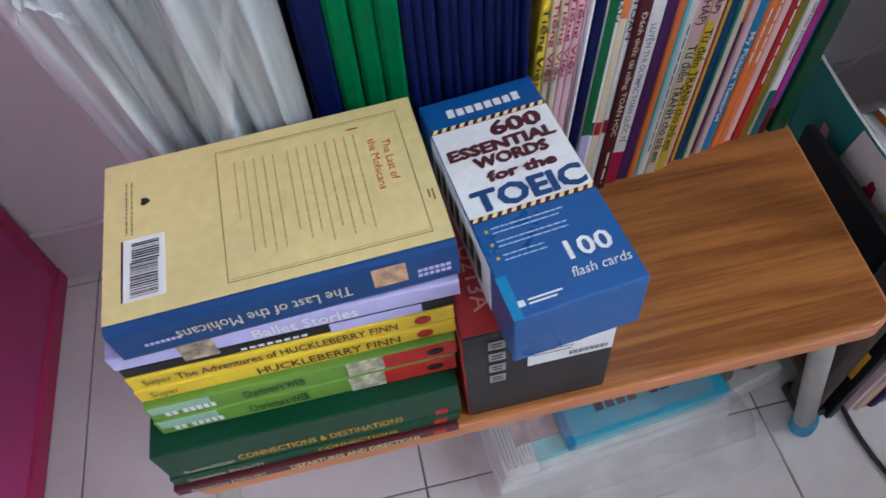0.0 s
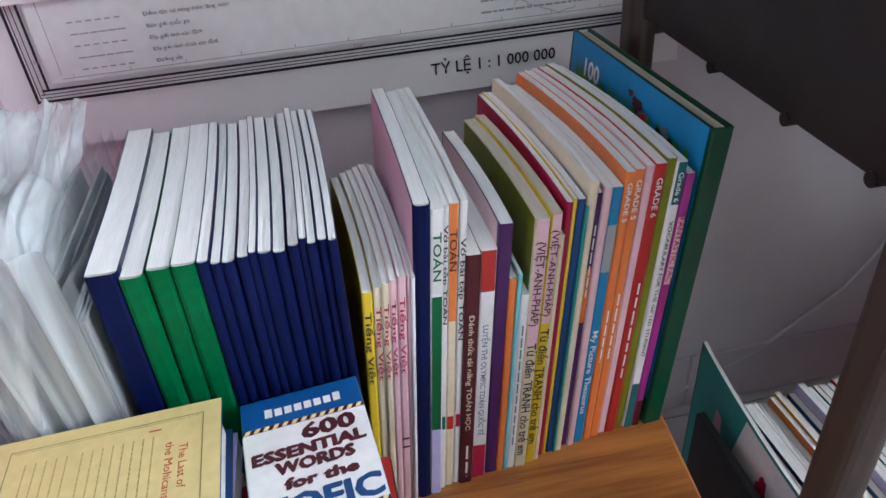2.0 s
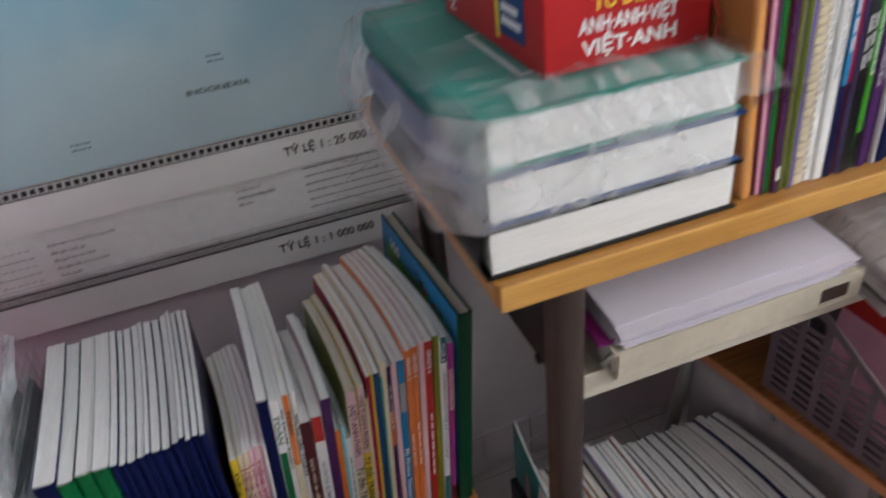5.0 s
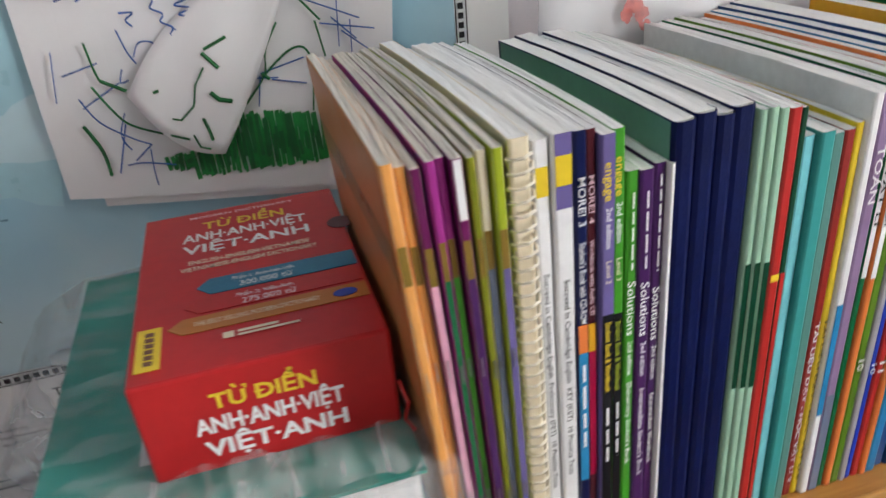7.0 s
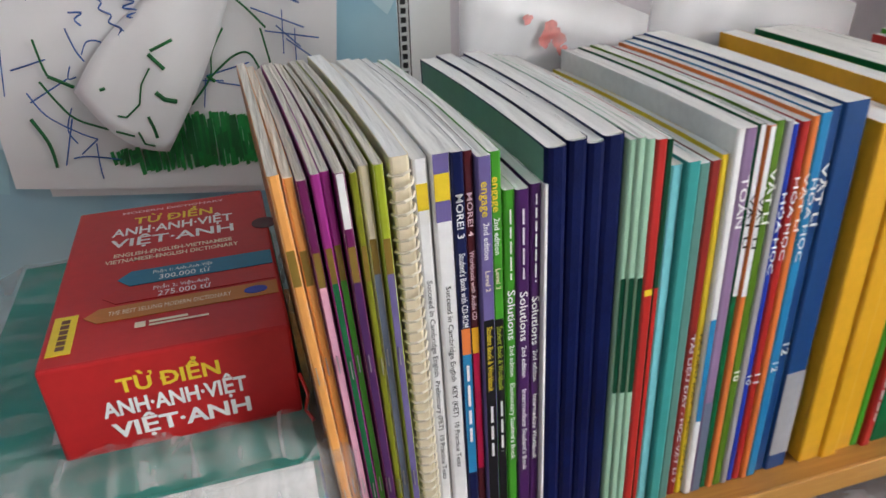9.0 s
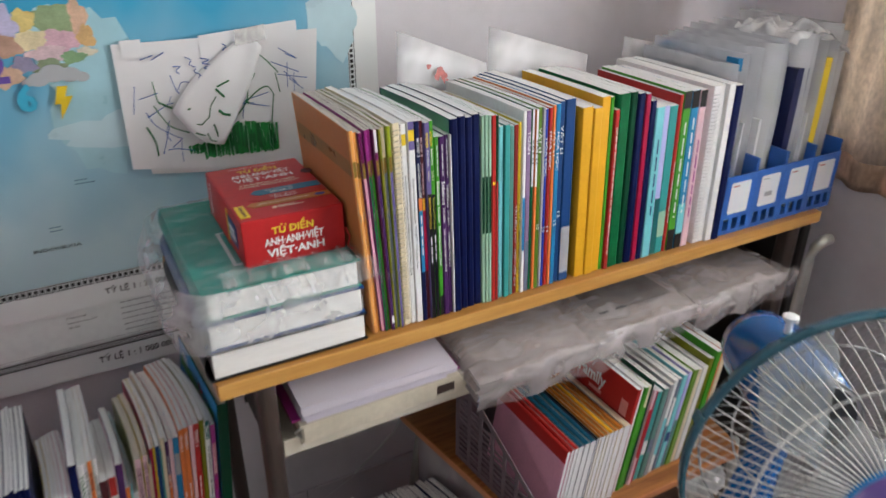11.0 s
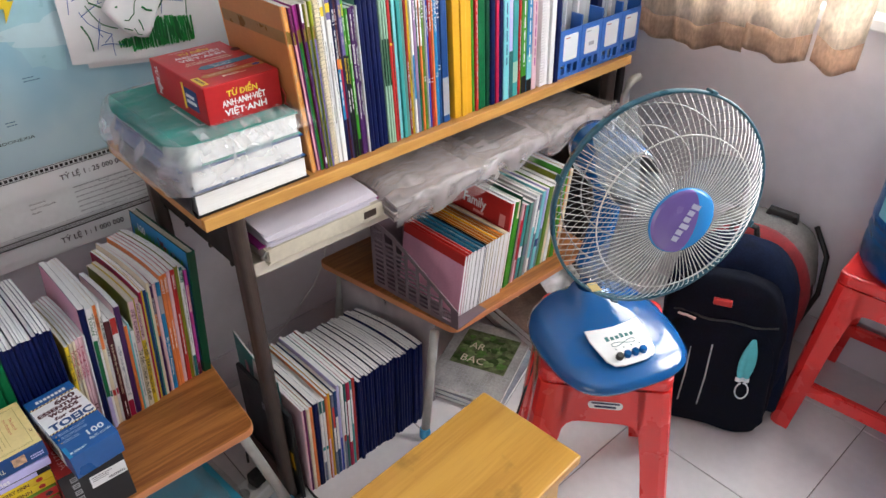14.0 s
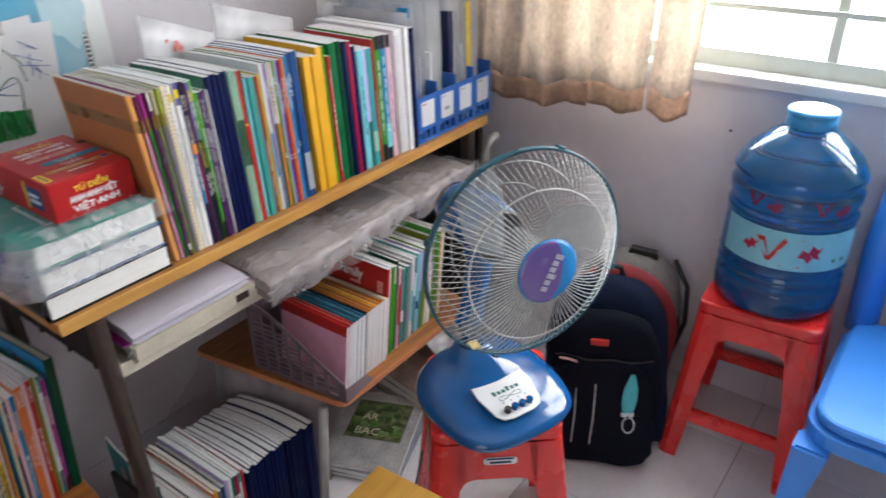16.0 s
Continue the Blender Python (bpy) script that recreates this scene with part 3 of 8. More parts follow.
def blob(cx, cz, w, h, seed, y):
    r = random.Random(seed)
    ph = [r.uniform(0, 6.28) for _ in range(5)]
    bm = bmesh.new()
    vs = []
    for i in range(28):
        a = 2 * math.pi * i / 28
        k = 1 + 0.14 * math.sin(3 * a + ph[0]) + 0.1 * math.sin(5 * a + ph[1]) + 0.07 * math.sin(9 * a + ph[2]) + 0.05 * math.sin(13 * a + ph[3])
        vs.append(bm.verts.new((cx + w * k * math.cos(a), y, cz + h * k * math.sin(a))))
    bm.faces.new(vs)
    return bm


part("sea_patch", blob(-0.045, 0.37, 0.075, 0.125, 79, -0.0153), mat("map_shallow_sea", (0.36, 0.6, 0.68), 0.3, 0.08, 20), big)
for i, (x, z, w, h, key) in enumerate(((-0.080, 0.473, 0.036, 0.022, "grass"), (-0.118, 0.475, 0.014, 0.016, "yellow"), (-0.115, 0.447, 0.029, 0.014, "gold"), (-0.075, 0.442, 0.025, 0.017, "pink"), (-0.048, 0.475, 0.012, 0.025, "peach"), (-0.042, 0.446, 0.012, 0.016, "amber"), (-0.098, 0.426, 0.026, 0.012, "rose"), (-0.046, 0.424, 0.014, 0.007, "cream"), (-0.065, 0.418, 0.017, 0.009, "leaf"), (-0.098, 0.408, 0.021, 0.011, "moss"), (-0.147, 0.473, 0.020, 0.024, "lilac"), (-0.148, 0.440, 0.019, 0.016, "tan"), (-0.132, 0.413, 0.017, 0.012, "violet"), (-0.157, 0.399, 0.021, 0.016, "peach"), (-0.099, 0.389, 0.017, 0.006, "aqua"))):
    part("printed_land", blob(x, z, w, h, i, -0.0156 - 0.00008 * i), mat("map_" + key, tuple(0.62 * c + 0.17 for c in COLOURS[key]), 0.35, 0.16, 45, fine=0.1), big)
part("sea_patch", blob(0.345, 0.44, 0.045, 0.06, 77, -0.0154), mat("map_shelf_sea", (0.5, 0.68, 0.74), 0.3, 0.06, 20), big)
part("sea_patch", blob(-0.02, 0.30, 0.09, 0.03, 78, -0.0154), mat("map_shelf_sea", (0.5, 0.68, 0.74), 0.3, 0.06, 20), big)

# raised stickers on the map
st = thing("number_sticker", "purple foam number sticker on the wall map", "sticker", pose(-0.182, -0.0175, 1.083))
write("digit", "2", 0.04, facing(0, -0.004, 0), mat("sticker_purple", (0.14, 0.08, 0.36), 0.4, 0.06, 20), st, bold=0.04)
part("backing", box(0.004, 0.012, -0.0035, 0, 0.002, 0.03), mat("sticker_purple", (0.14, 0.08, 0.36), 0.4, 0.06, 20), st)
st = thing("number_sticker", "blue foam number sticker on the wall map", "sticker", pose(-0.152, -0.0175, 1.038))
write("digit", "6", 0.038, facing(0, -0.004, 0), mat("sticker_aqua", (0.05, 0.42, 0.62), 0.4, 0.06, 20), st, bold=0.03)
part("backing", box(0.006, 0.014, -0.0035, 0, 0.002, 0.03), mat("sticker_aqua", (0.05, 0.42, 0.62), 0.4, 0.06, 20), st)
st = thing("weather_sticker", "grey storm cloud sticker with a yellow lightning bolt", "sticker", pose(-0.092, -0.0175, 1.081))
bm = bmesh.new()
for x, z, r in ((-0.025, 0, 0.014), (-0.005, 0.007, 0.018), (0.017, 0.003, 0.015), (0.033, -0.002, 0.01), (-0.04, -0.003, 0.008)):
    lathe([(r, 0), (r, 0.002 + 0.1 * abs(x) * 0.02)], 20, bm=bm, m=None)
    for v in bm.verts:
        if v.tag:
            continue
        v.tag = True
        v.co = (v.co.x + x, -v.co.z, v.co.y * 0.72 + z)
part("cloud", bm, mat("sticker_grey", (0.42, 0.44, 0.46), 0.5, 0.06, 20), st)
bolt = [(0.0, 0.0), (0.014, 0.0), (0.008, -0.016), (0.018, -0.016), (-0.004, -0.05), (0.0, -0.026), (-0.008, -0.026)]
part("bolt", slab(bolt, 0, 0.003, m=Matrix(((1, 0, 0, -0.004), (0, 0, -1, -0.003), (0, 1, 0, -0.012), (0, 0, 0, 1)))), card("yellow"), st, "yellow lightning bolt")

top_sheet = thing("paper_strip", "white paper strip taped along the wall map", "paper", pose(-0.12, -0.019, 1.192))
part("strip", sheet(lambda u, v: (-0.35 + 0.68 * u, -0.004 * v - 0.003 * math.sin(u * 5), 0.16 * v + 0.004 * u), 12, 4, 0.0005), PAPER, top_sheet)

# child's drawing: two sheets, one with a curled flap
draw = thing("childs_drawing", "two white sheets of felt-pen scribbles taped to the map", "drawing", pose(0, -0.02, 0.905))
part("back_sheet", sheet(lambda u, v: (0.0 + 0.295 * u + 0.012 * (1 - v), -0.001 - 0.002 * math.sin(u * 4), 0.006 - 0.036 * u + 0.19 * v), 8, 6, 0.0003), PAPER, draw)
part("front_sheet", sheet(lambda u, v: (-0.016 + 0.305 * u + (0.018 * u + 0.004) * v, -0.004 - 0.004 * (1 - v) * math.sin(u * 3.1) - 0.0012 * math.sin(u * 9 + v * 5), 0.02 - 0.041 * u + (0.197 + 0.039 * u) * v), 10, 8, 0.0003), PAPER, draw)
part("taped_strip", sheet(lambda u, v: (0.115 + 0.16 * u, -0.0075, 0.19 + 0.03 * v + 0.012 * u), 4, 2, 0.0003), PAPER, draw)
part("loose_tab", box(0.0, 0.03, -0.006, -0.0056, 0.195, 0.222), PAPER, draw)


def flap(u, v):
    a, b, c = Vector((0.058, -0.012, 0.108)), Vector((0.129, -0.022, 0.045)), Vector((0.19, -0.009, 0.218))
    e = Vector((0.213, -0.011, 0.195))
    p = (a * (1 - u) + b * u) * (1 - v) + (c * (1 - u) + e * u) * v
    p.y -= 0.008 * math.sin(math.pi * u) * (1 - v * 0.6) + 0.0025 * math.sin(u * 7 + v * 9)
    p.z -= 0.017 * math.sin(math.pi * u) * (1 - v)
    p.x -= 0.012 * math.sin(math.pi * v) * (1 - u)
    p.x += 0.012 * math.sin(math.pi * v) * (u - 0.5)
    return p


part("curled_flap", sheet(flap, 10, 14, 0.0003), PAPER, draw, "white paper flap curling forward", smooth=True)


def pen(name, strokes, r, y, key, label):
    """Felt-pen lines on the sheet: each a softly bent path through a few turns."""
    bm = bmesh.new()
    for pts in strokes:
        p = [Vector((x, y, z)) for x, z in pts]
        fine = []
        for i in range(len(p) - 1):
            a, b, c, d = p[max(0, i - 1)], p[i], p[i + 1], p[min(len(p) - 1, i + 2)]
            for k in range(5):
                t = k / 5
                fine.append(0.5 * (2 * b + (c - a) * t + (2 * a - 5 * b + 4 * c - d) * t * t + (3 * b - a - 3 * c + d) * t ** 3))
        fine.append(p[-1])
        tube(fine, r, 4, bm=bm)
    part(name, bm, mat("felt_" + key, {"blue": (0.03, 0.1, 0.34), "green": (0.006, 0.13, 0.03)}[key], 0.6, 0.2, 90), draw, label)["kind"] = "stuff"


pen("blue_scribble", [[(0.009, 0.153), (0.005, 0.132), (0.001, 0.11)], [(0.012, 0.132), (0.042, 0.139)], [(0.02, 0.102), (0.055, 0.12)], [(0.019, 0.111), (0.03, 0.088), (0.053, 0.069), (0.067, 0.061)],
                   [(0.052, 0.093), (0.044, 0.073), (0.049, 0.059)], [(0.05, 0.083), (0.034, 0.039)], [(0.067, 0.061), (0.05, 0.048)]], 0.0007, -0.0097, "blue", "blue felt-pen figure lines")
pen("blue_scribble", [[(0.042, 0.045), (0.056, 0.045), (0.083, 0.038)], [(0.065, 0.057), (0.063, 0.035), (0.063, 0.021)], [(0.064, 0.164), (0.068, 0.145), (0.073, 0.134)],
                   [(0.072, 0.14), (0.079, 0.151), (0.09, 0.15), (0.092, 0.141), (0.086, 0.14), (0.094, 0.128)], [(0.109, 0.16), (0.122, 0.148), (0.115, 0.14)], [(0.06, 0.131), (0.056, 0.12), (0.063, 0.121)]], 0.0007, -0.0097, "blue", "blue felt-pen curls")
pen("blue_zigzag", [[(0.09 + 0.006 * (i % 2) + 0.0028 * i, 0.19 - 0.006 * i) for i in range(8)], [(0.113 + 0.012 * (i % 2) + 0.001 * i, 0.186 - 0.004 * i) for i in range(7)],
                    [(0.07, 0.177), (0.081, 0.176), (0.074, 0.171), (0.078, 0.165)], [(0.024, 0.192), (0.043, 0.197)], [(0.04, 0.19), (0.06, 0.2)], [(0.15 + 0.006 * (i % 2), 0.205 - 0.005 * i) for i in range(8)]], 0.0008, -0.0097, "blue", "blue felt-pen zigzags")
pen("blue_scribble", [[(0.263, 0.147), (0.261, 0.115)], [(0.235, 0.147), (0.285, 0.136)], [(0.254, 0.138), (0.277, 0.118)], [(0.225, 0.169), (0.272, 0.147)], [(0.253, 0.165), (0.25, 0.124)], [(0.246, 0.151), (0.267, 0.129)],
                   [(0.175, 0.11), (0.216, 0.119)], [(0.184, 0.103), (0.215, 0.095)], [(0.171, 0.106), (0.19, 0.104)], [(0.174, 0.108), (0.168, 0.08)], [(0.24, 0.19), (0.27, 0.17), (0.25, 0.18)]], 0.0007, -0.0097, "blue", "blue felt-pen crossing lines")
pen("green_scribble", [[(0.036, 0.157), (0.038, 0.134), (0.04, 0.124)], [(0.032, 0.12), (0.042, 0.099), (0.054, 0.082), (0.079, 0.069)], [(0.178, 0.108), (0.202, 0.126), (0.217, 0.128), (0.225, 0.113)],
                    [(0.197, 0.153), (0.183, 0.13), (0.178, 0.108), (0.157, 0.084)], [(0.231, 0.15), (0.236, 0.117)], [(0.217, 0.068), (0.222, 0.1), (0.224, 0.113)], [(0.2, 0.19), (0.22, 0.17), (0.236, 0.15)]], 0.001, -0.0098, "green", "green felt-pen arches")
pen("green_scribble", [[(0.016, 0.087), (0.025, 0.062), (0.026, 0.038)], [(0.04, 0.124), (0.059, 0.112)], [(0.176, 0.11), (0.182, 0.104)]], 0.0016, -0.0099, "green", "thick green felt-pen strokes")
# felt-pen fill: many upright strokes side by side, with gaps and ragged ends
q = random.Random(21)
for shade, count in (("light", 46), ("dark", 30)):
    bm = bmesh.new()
    for k in range(count):
        x = 0.077 + 0.147 * ((k + q.random()) / count)
        top = 0.05 if x < 0.106 else 0.05 + 0.031 * min(1, (x - 0.106) / 0.03) - 0.012 * max(0, (x - 0.14) / 0.08)
        low = 0.03 if x < 0.1 else 0.019 - 0.004 * (x - 0.1) / 0.12
        if shade == "dark":
            top, low = top - (top - low) * 0.5 * q.random(), low + (top - low) * 0.3 * q.random()
        top, low, w, lean = top - 0.004 * q.random(), low + 0.004 * q.random(), q.uniform(0.0026, 0.0044), q.uniform(-0.003, 0.003)
        y = -0.0096 - 0.00002 * k - (0.001 if shade == "dark" else 0)
        bm.faces.new([bm.verts.new(c) for c in ((x - w / 2, y, low), (x + w / 2, y, low + 0.001), (x + w / 2 + lean, y, top), (x - w / 2 + lean, y, top - 0.001))])
    part("green_patch", bm, mat("felt_fill_" + shade, (0.012, 0.21, 0.04) if shade == "light" else (0.004, 0.1, 0.022), 0.6, 0.35, 60, stretch=(1, 1, 0.3), fine=0.2), draw, "solid green felt-pen patch")["kind"] = "stuff"
# strokes on the curled flap, following its bend
mk = bmesh.new()
for pts, r in (([(0.35, 0.48), (0.55, 0.45)], 0.0018), ([(0.35, 0.5), (0.48, 0.6)], 0.0014), ([(0.42, 0.42), (0.42, 0.32), (0.48, 0.22), (0.42, 0.12), (0.35, 0.1)], 0.0009),
               ([(0.57, 0.32), (0.68, 0.3), (0.82, 0.3)], 0.0021), ([(0.6, 0.18), (0.7, 0.13), (0.78, 0.08)], 0.0014), ([(0.57, 0.08), (0.68, 0.03), (0.8, 0.03)], 0.0009), ([(0.15, 0.15), (0.18, 0.18)], 0.0014), ([(0.38, 0.02), (0.55, 0.05)], 0.001)):
    tube([flap(u, v) + Vector((0, -0.0012, 0)) for u, v in pts], r, 4, bm=mk)
part("flap_scribble", mk, mat("felt_green", (0.006, 0.13, 0.03), 0.6, 0.2, 90), draw, "short green pen strokes")["kind"] = "stuff"

part("clear_tape", sheet(lambda u, v: (0.17 + 0.05 * u, -0.0135 - 0.001 * v, 0.2 + 0.025 * v + 0.006 * u), 4, 3), clear_plastic("sticky_tape", (0.8, 0.79, 0.76), 0.4, 0.2, 0.3, 40), draw, "clear sticky tape")
tagged(part("nail", lathe([(0.0035, 0), (0.0035, 0.003), (0.0, 0.004)], 10, m=Matrix.Translation((1.42, -0.999, 0.760)) @ pose(0, 0, 0, 0, -90, 0)), BROWN_METAL), "small dark nail in the wall under the window", "nail")

# ---- low benches ----


def bench(x0, x1, y0, y1, z, label, splay, inset, follow=0.55):
    ob = thing("low_bench", label, "bench", pose(x0, y0, 0), group="low wooden benches")
    w, d = x1 - x0, y1 - y0
    # the top narrows towards the front
    narrow = lambda pts: [(x + inset * (1 - y / d) * (1 - 2 * x / w), y) for x, y in pts]
    part("bench_top", slab(narrow(rounded(0.002, w - 0.002, 0.002, d - 0.002, 0.022)), z - 0.013, z, 0.0015), BENCH_WOOD, ob)
    bm = slab(narrow(rounded(0, w, 0, d, 0.024)), z - 0.0165, z - 0.0012, 0.001)
    part("edge_band", bm, EDGE_WOOD, ob, "orange edge band")
    for sx, sy in ((1, -1), (-1, -1), (1, 1), (-1, 1)):
        tx = w - 0.045 if sx > 0 else 0.045
        ty = 0.04 if sy < 0 else d - 0.04
        tx -= sx * inset * (1 - ty / d) * follow
        leg = part("leg", tube([(tx, ty, z - 0.017), (tx + sx * splay, ty + sy * 0.004, 0.012)], 0.0108, 12), GREY_METAL, ob, "grey painted tube", smooth=True)
        part("foot", lathe([(0.0115, 0), (0.0138, 0.003), (0.0138, 0.018), (0.012, 0.03)], 16, m=pose(tx + sx * splay, ty + sy * 0.004, 0)), BLUE_FOOT, leg, "blue rubber foot")
    for tx, k in ((0.045, inset), (w - 0.045, -inset)):
        part("cross_tube", tube([(tx + k, 0.04, z - 0.026), (tx, d - 0.04, z - 0.026)], 0.009, 10), GREY_METAL, ob)
    return ob


bench(-0.593, 0.036, -0.492, -0.02, 0.33, "low folding bench with brown wood-grain top and grey tube legs", 0.075, 0.042)
bench(0.396, 1.03, -0.54, -0.1, 0.328, "low brown folding bench under the desk holding school books", 0.042, 0.072, 0.05)

# ---- study desk ----
desk = thing("study_desk", "wooden study desk with brown metal legs and a paper shelf", "desk")
part("desk_top", slab(rounded(0.0, 1.166, -0.4445, -0.03, 0.008), 0.7465, 0.767, 0.001), DESK_WOOD, desk)
part("front_edge", box(0.001, 1.165, -0.4475, -0.4447, 0.7455, 0.768, 0.001), DESK_EDGE, desk, "light honey-coloured edge strip")
for lx in (0.062, 1.104):
    for ly in (-0.428, -0.055):
        leg = part("leg", slab(rounded(lx - 0.0135, lx + 0.0135, ly - 0.019, ly + 0.019, 0.0125), 0.012, 0.7455), BROWN_METAL, desk, smooth=False)
        part("leg_cap", box(lx - 0.016, lx + 0.016, ly - 0.022, ly + 0.022, 0, 0.014, 0.003), CABLE, leg, "black rubber cap")
    part("side_apron", box(lx - 0.004, lx + 0.004, -0.408, -0.075, 0.625, 0.7455, 0.002), DARK_METAL, desk, "dark brown sheet-metal apron")
    for ly in (-0.385, -0.3, -0.2, -0.1):
        part("rivet", lathe([(0.005, -0.006), (0.005, 0.006)], 10, m=pose(lx, ly, 0.625, 0, 90, 0)), DARK_METAL, desk)
    part("floor_bar", tube([(lx, -0.43, 0.05), (lx, -0.06, 0.05)], 0.011, 10), BROWN_METAL, desk)
part("back_bar", box(0.07, 1.1, -0.06, -0.045, 0.66, 0.745, 0.002), DARK_METAL, desk)
part("paper_shelf", box(0.0765, 1.0895, -0.432, -0.075, 0.618, 0.6295, 0.001), CREAM_BOARD, desk, "cream painted shelf board")
part("shelf_lip", box(0.0765, 1.0895, -0.4355, -0.4325, 0.61, 0.638, 0.001), mat("cream_lip_paint", (0.68, 0.63, 0.52), 0.5, 0.08, 20), desk, "cream front lip")
tagged(part("folded_board", box(1.178, 1.205, -0.41, -0.06, 0.0, 0.755, 0.006), DARK_METAL), "black flat board leaning upright beside the desk", "board")
bm = tube([(0, 0, 0), (0, 0, 0.68), (0.01, 0, 0.705), (0.03, 0, 0.715), (0.05, 0, 0.715)], 0.011, 10)
chair_tube = thing("folding_frame", "grey tube frame folded beside the desk", "frame", pose(1.125, -0.47, 0))
part("frame_tube", bm, GREY_METAL, chair_tube, smooth=True)

# ---- books ----


def book(name, label, w, h, d, key, m, pages=None, bands=(), titles=(), hard=False, bend=0.0, group="", side=None, clothbound=False, seed=0, category="book", worn=0.0):
    """A standing book: spine at y = 0 facing -y, thickness along x. Bands: (z0, z1, colour) in shares of the height. Titles: (text, colour, top share, length share, size share)."""
    ob = thing(name, label, category, m, group)
    tc = 0.0022 if hard else 0.0004
    tc = min(tc, w * 0.2) if not worn else 0.0003
    c = min(0.0034, w * 0.36) if clothbound else min(0.0016, w * 0.28)
    n = 5
    r = random.Random(seed)
    f = lambda y: bend * max(0.0, y / d) ** 2
    outer = [(0, d * (n - i) / n) for i in range(n)] + [(0, c), (c * 0.35, c * 0.35), (c, 0), (w - c, 0), (w - c * 0.35, c * 0.35), (w, c)] + [(w, d * (i + 1) / n) for i in range(n)]
    inner = [(tc, d * (n - i) / n) for i in range(n)] + [(tc, c)] + [(tc + c * 0.25, tc + c * 0.25)] + [(max(tc, c), tc), (min(w - tc, w - c), tc), (w - tc - c * 0.25, tc + c * 0.25), (w - tc, c)] + [(w - tc, d * (i + 1) / n) for i in range(n)]
    bm = bmesh.new()
    g = [[bm.verts.new((x + f(y), y, z)) for (x, y) in ring] for ring in (outer, inner) for z in (0, h)]
    k = len(outer)
    for i in range(k - 1):
        bm.faces.new((g[0][i], g[0][i + 1], g[1][i + 1], g[1][i]))
        bm.faces.new((g[2][i + 1], g[2][i], g[3][i], g[3][i + 1]))
        bm.faces.new((g[1][i], g[1][i + 1], g[3][i + 1], g[3][i]))
        bm.faces.new((g[0][i + 1], g[0][i], g[2][i], g[2][i + 1]))
    for i in (0, k - 1):
        bm.faces.new((g[0][i], g[1][i], g[3][i], g[2][i]))
    part("cover", bm, card(key), ob)
    if clothbound:
        bs = bmesh.new()
        o2 = [(-0.0003, 0.011), (-0.0003, c), (c * 0.35 - 0.0002, c * 0.35 - 0.0002), (c, -0.0003), (w - c, -0.0003), (w - c * 0.35 + 0.0002, c * 0.35 - 0.0002), (w + 0.0003, c), (w + 0.0003, 0.011)]
        g2 = [[bs.verts.new((x + f(y), y, z)) for x, y in o2] for z in (-0.0001, h * 0.5, h + 0.0002)]
        for a2, b2 in zip(g2, g2[1:]):
            for i in range(7):
                bs.faces.new((a2[i], a2[i + 1], b2[i + 1], b2[i]))
        part("spine_cloth", bs, cloth(key), ob)
    gap, drop = (0.003, 0.003) if hard else (0.0003, -0.0004)
    nb, nx = 8, 3
    bm = bmesh.new()
    y0 = c if clothbound else tc + 0.0003
    ys = [y0 + (d - gap - y0) * j / nb for j in range(nb + 1)]
    xs = [tc + 0.0001 + (w - 2 * tc - 0.0002) * i / nx for i in range(nx + 1)]
    zt = [[h - drop + (0.0009 if worn else 0) - (0 if hard else 0.0006) * r.random() - worn * 0.5 * (r.random() + noise.noise((j * 0.4, i + seed * 7.3, 1))) - (0.0007 * r.random() if 0 < i < nx else 0) for j in range(nb + 1)] for i in range(nx + 1)]
    top = [[bm.verts.new((x + f(y), y, zt[i][j])) for j, y in enumerate(ys)] for i, x in enumerate(xs)]
    bot = [[bm.verts.new((x + f(y), y, drop)) for y in ys] for x in xs]
    for i in range(nx):
        for j in range(nb):
            bm.faces.new((top[i][j], top[i + 1][j], top[i + 1][j + 1], top[i][j + 1]))
            bm.faces.new((bot[i][j], bot[i][j + 1], bot[i + 1][j + 1], bot[i + 1][j]))
        for j in (0, nb):
            bm.faces.new((top[i][j], top[i + 1][j], bot[i + 1][j], bot[i][j]))
    for j in range(nb):
        for i in (0, nx):
            bm.faces.new((top[i][j], top[i][j + 1], bot[i][j + 1], bot[i][j]))
    part("page_block", bm, pages or PAGES, ob, "white page block")
    for i, (z0, z1, kk) in enumerate(bands):
        part("spine_band", box(c * 0.6, w - c * 0.6, -0.0003 - 0.00012 * i, 0.0001, h * z0, h * z1), card(kk), ob, "")
    for text, kk, top_share, length, size in titles:
        cap = w * size
        if text is None:
            words, at = [], 0.0
            while at < h * length:
                ww = min(h * length - at, cap * 0.7 * r.uniform(6.0, 10.0))
                words.append((at, 0, ww, cap * 0.7))
                at += ww + cap * 1.3
            part("spine_print", bars(words, down(w / 2 - cap * 0.35, -0.0009, h * top_share)), ink(kk), ob)
        else:
            write("title", text, cap, down(w / 2 - cap / 2, -0.0009, h * top_share), ink(kk), ob, width=h * length, bold=0.012)
    if side:
        part("cover_panel", sheet(lambda u, v: (f(0.004 + (d - 0.008) * u) - 0.0004, 0.004 + (d - 0.008) * u, h * (side[0] + (side[1] - side[0]) * v)), 6, 1, 0.0002), card(side[2]), ob)
    return ob


NAMES = {"dkgreen": "dark green", "sea": "grey-green", "dkteal": "dark teal", "lime": "lime green", "sky": "sky blue", "royal": "royal blue", "aqua": "pale aqua", "leaf": "bright green",
         "grass": "grass green", "gold": "pale gold", "plum": "plum purple", "amber": "amber yellow", "slate": "slate blue", "mint": "pale mint green", "tan": "tan", "peach": "peach orange", "ocean": "teal", "brick": "brick red", "moss": "moss green", "rust": "rusty orange"}


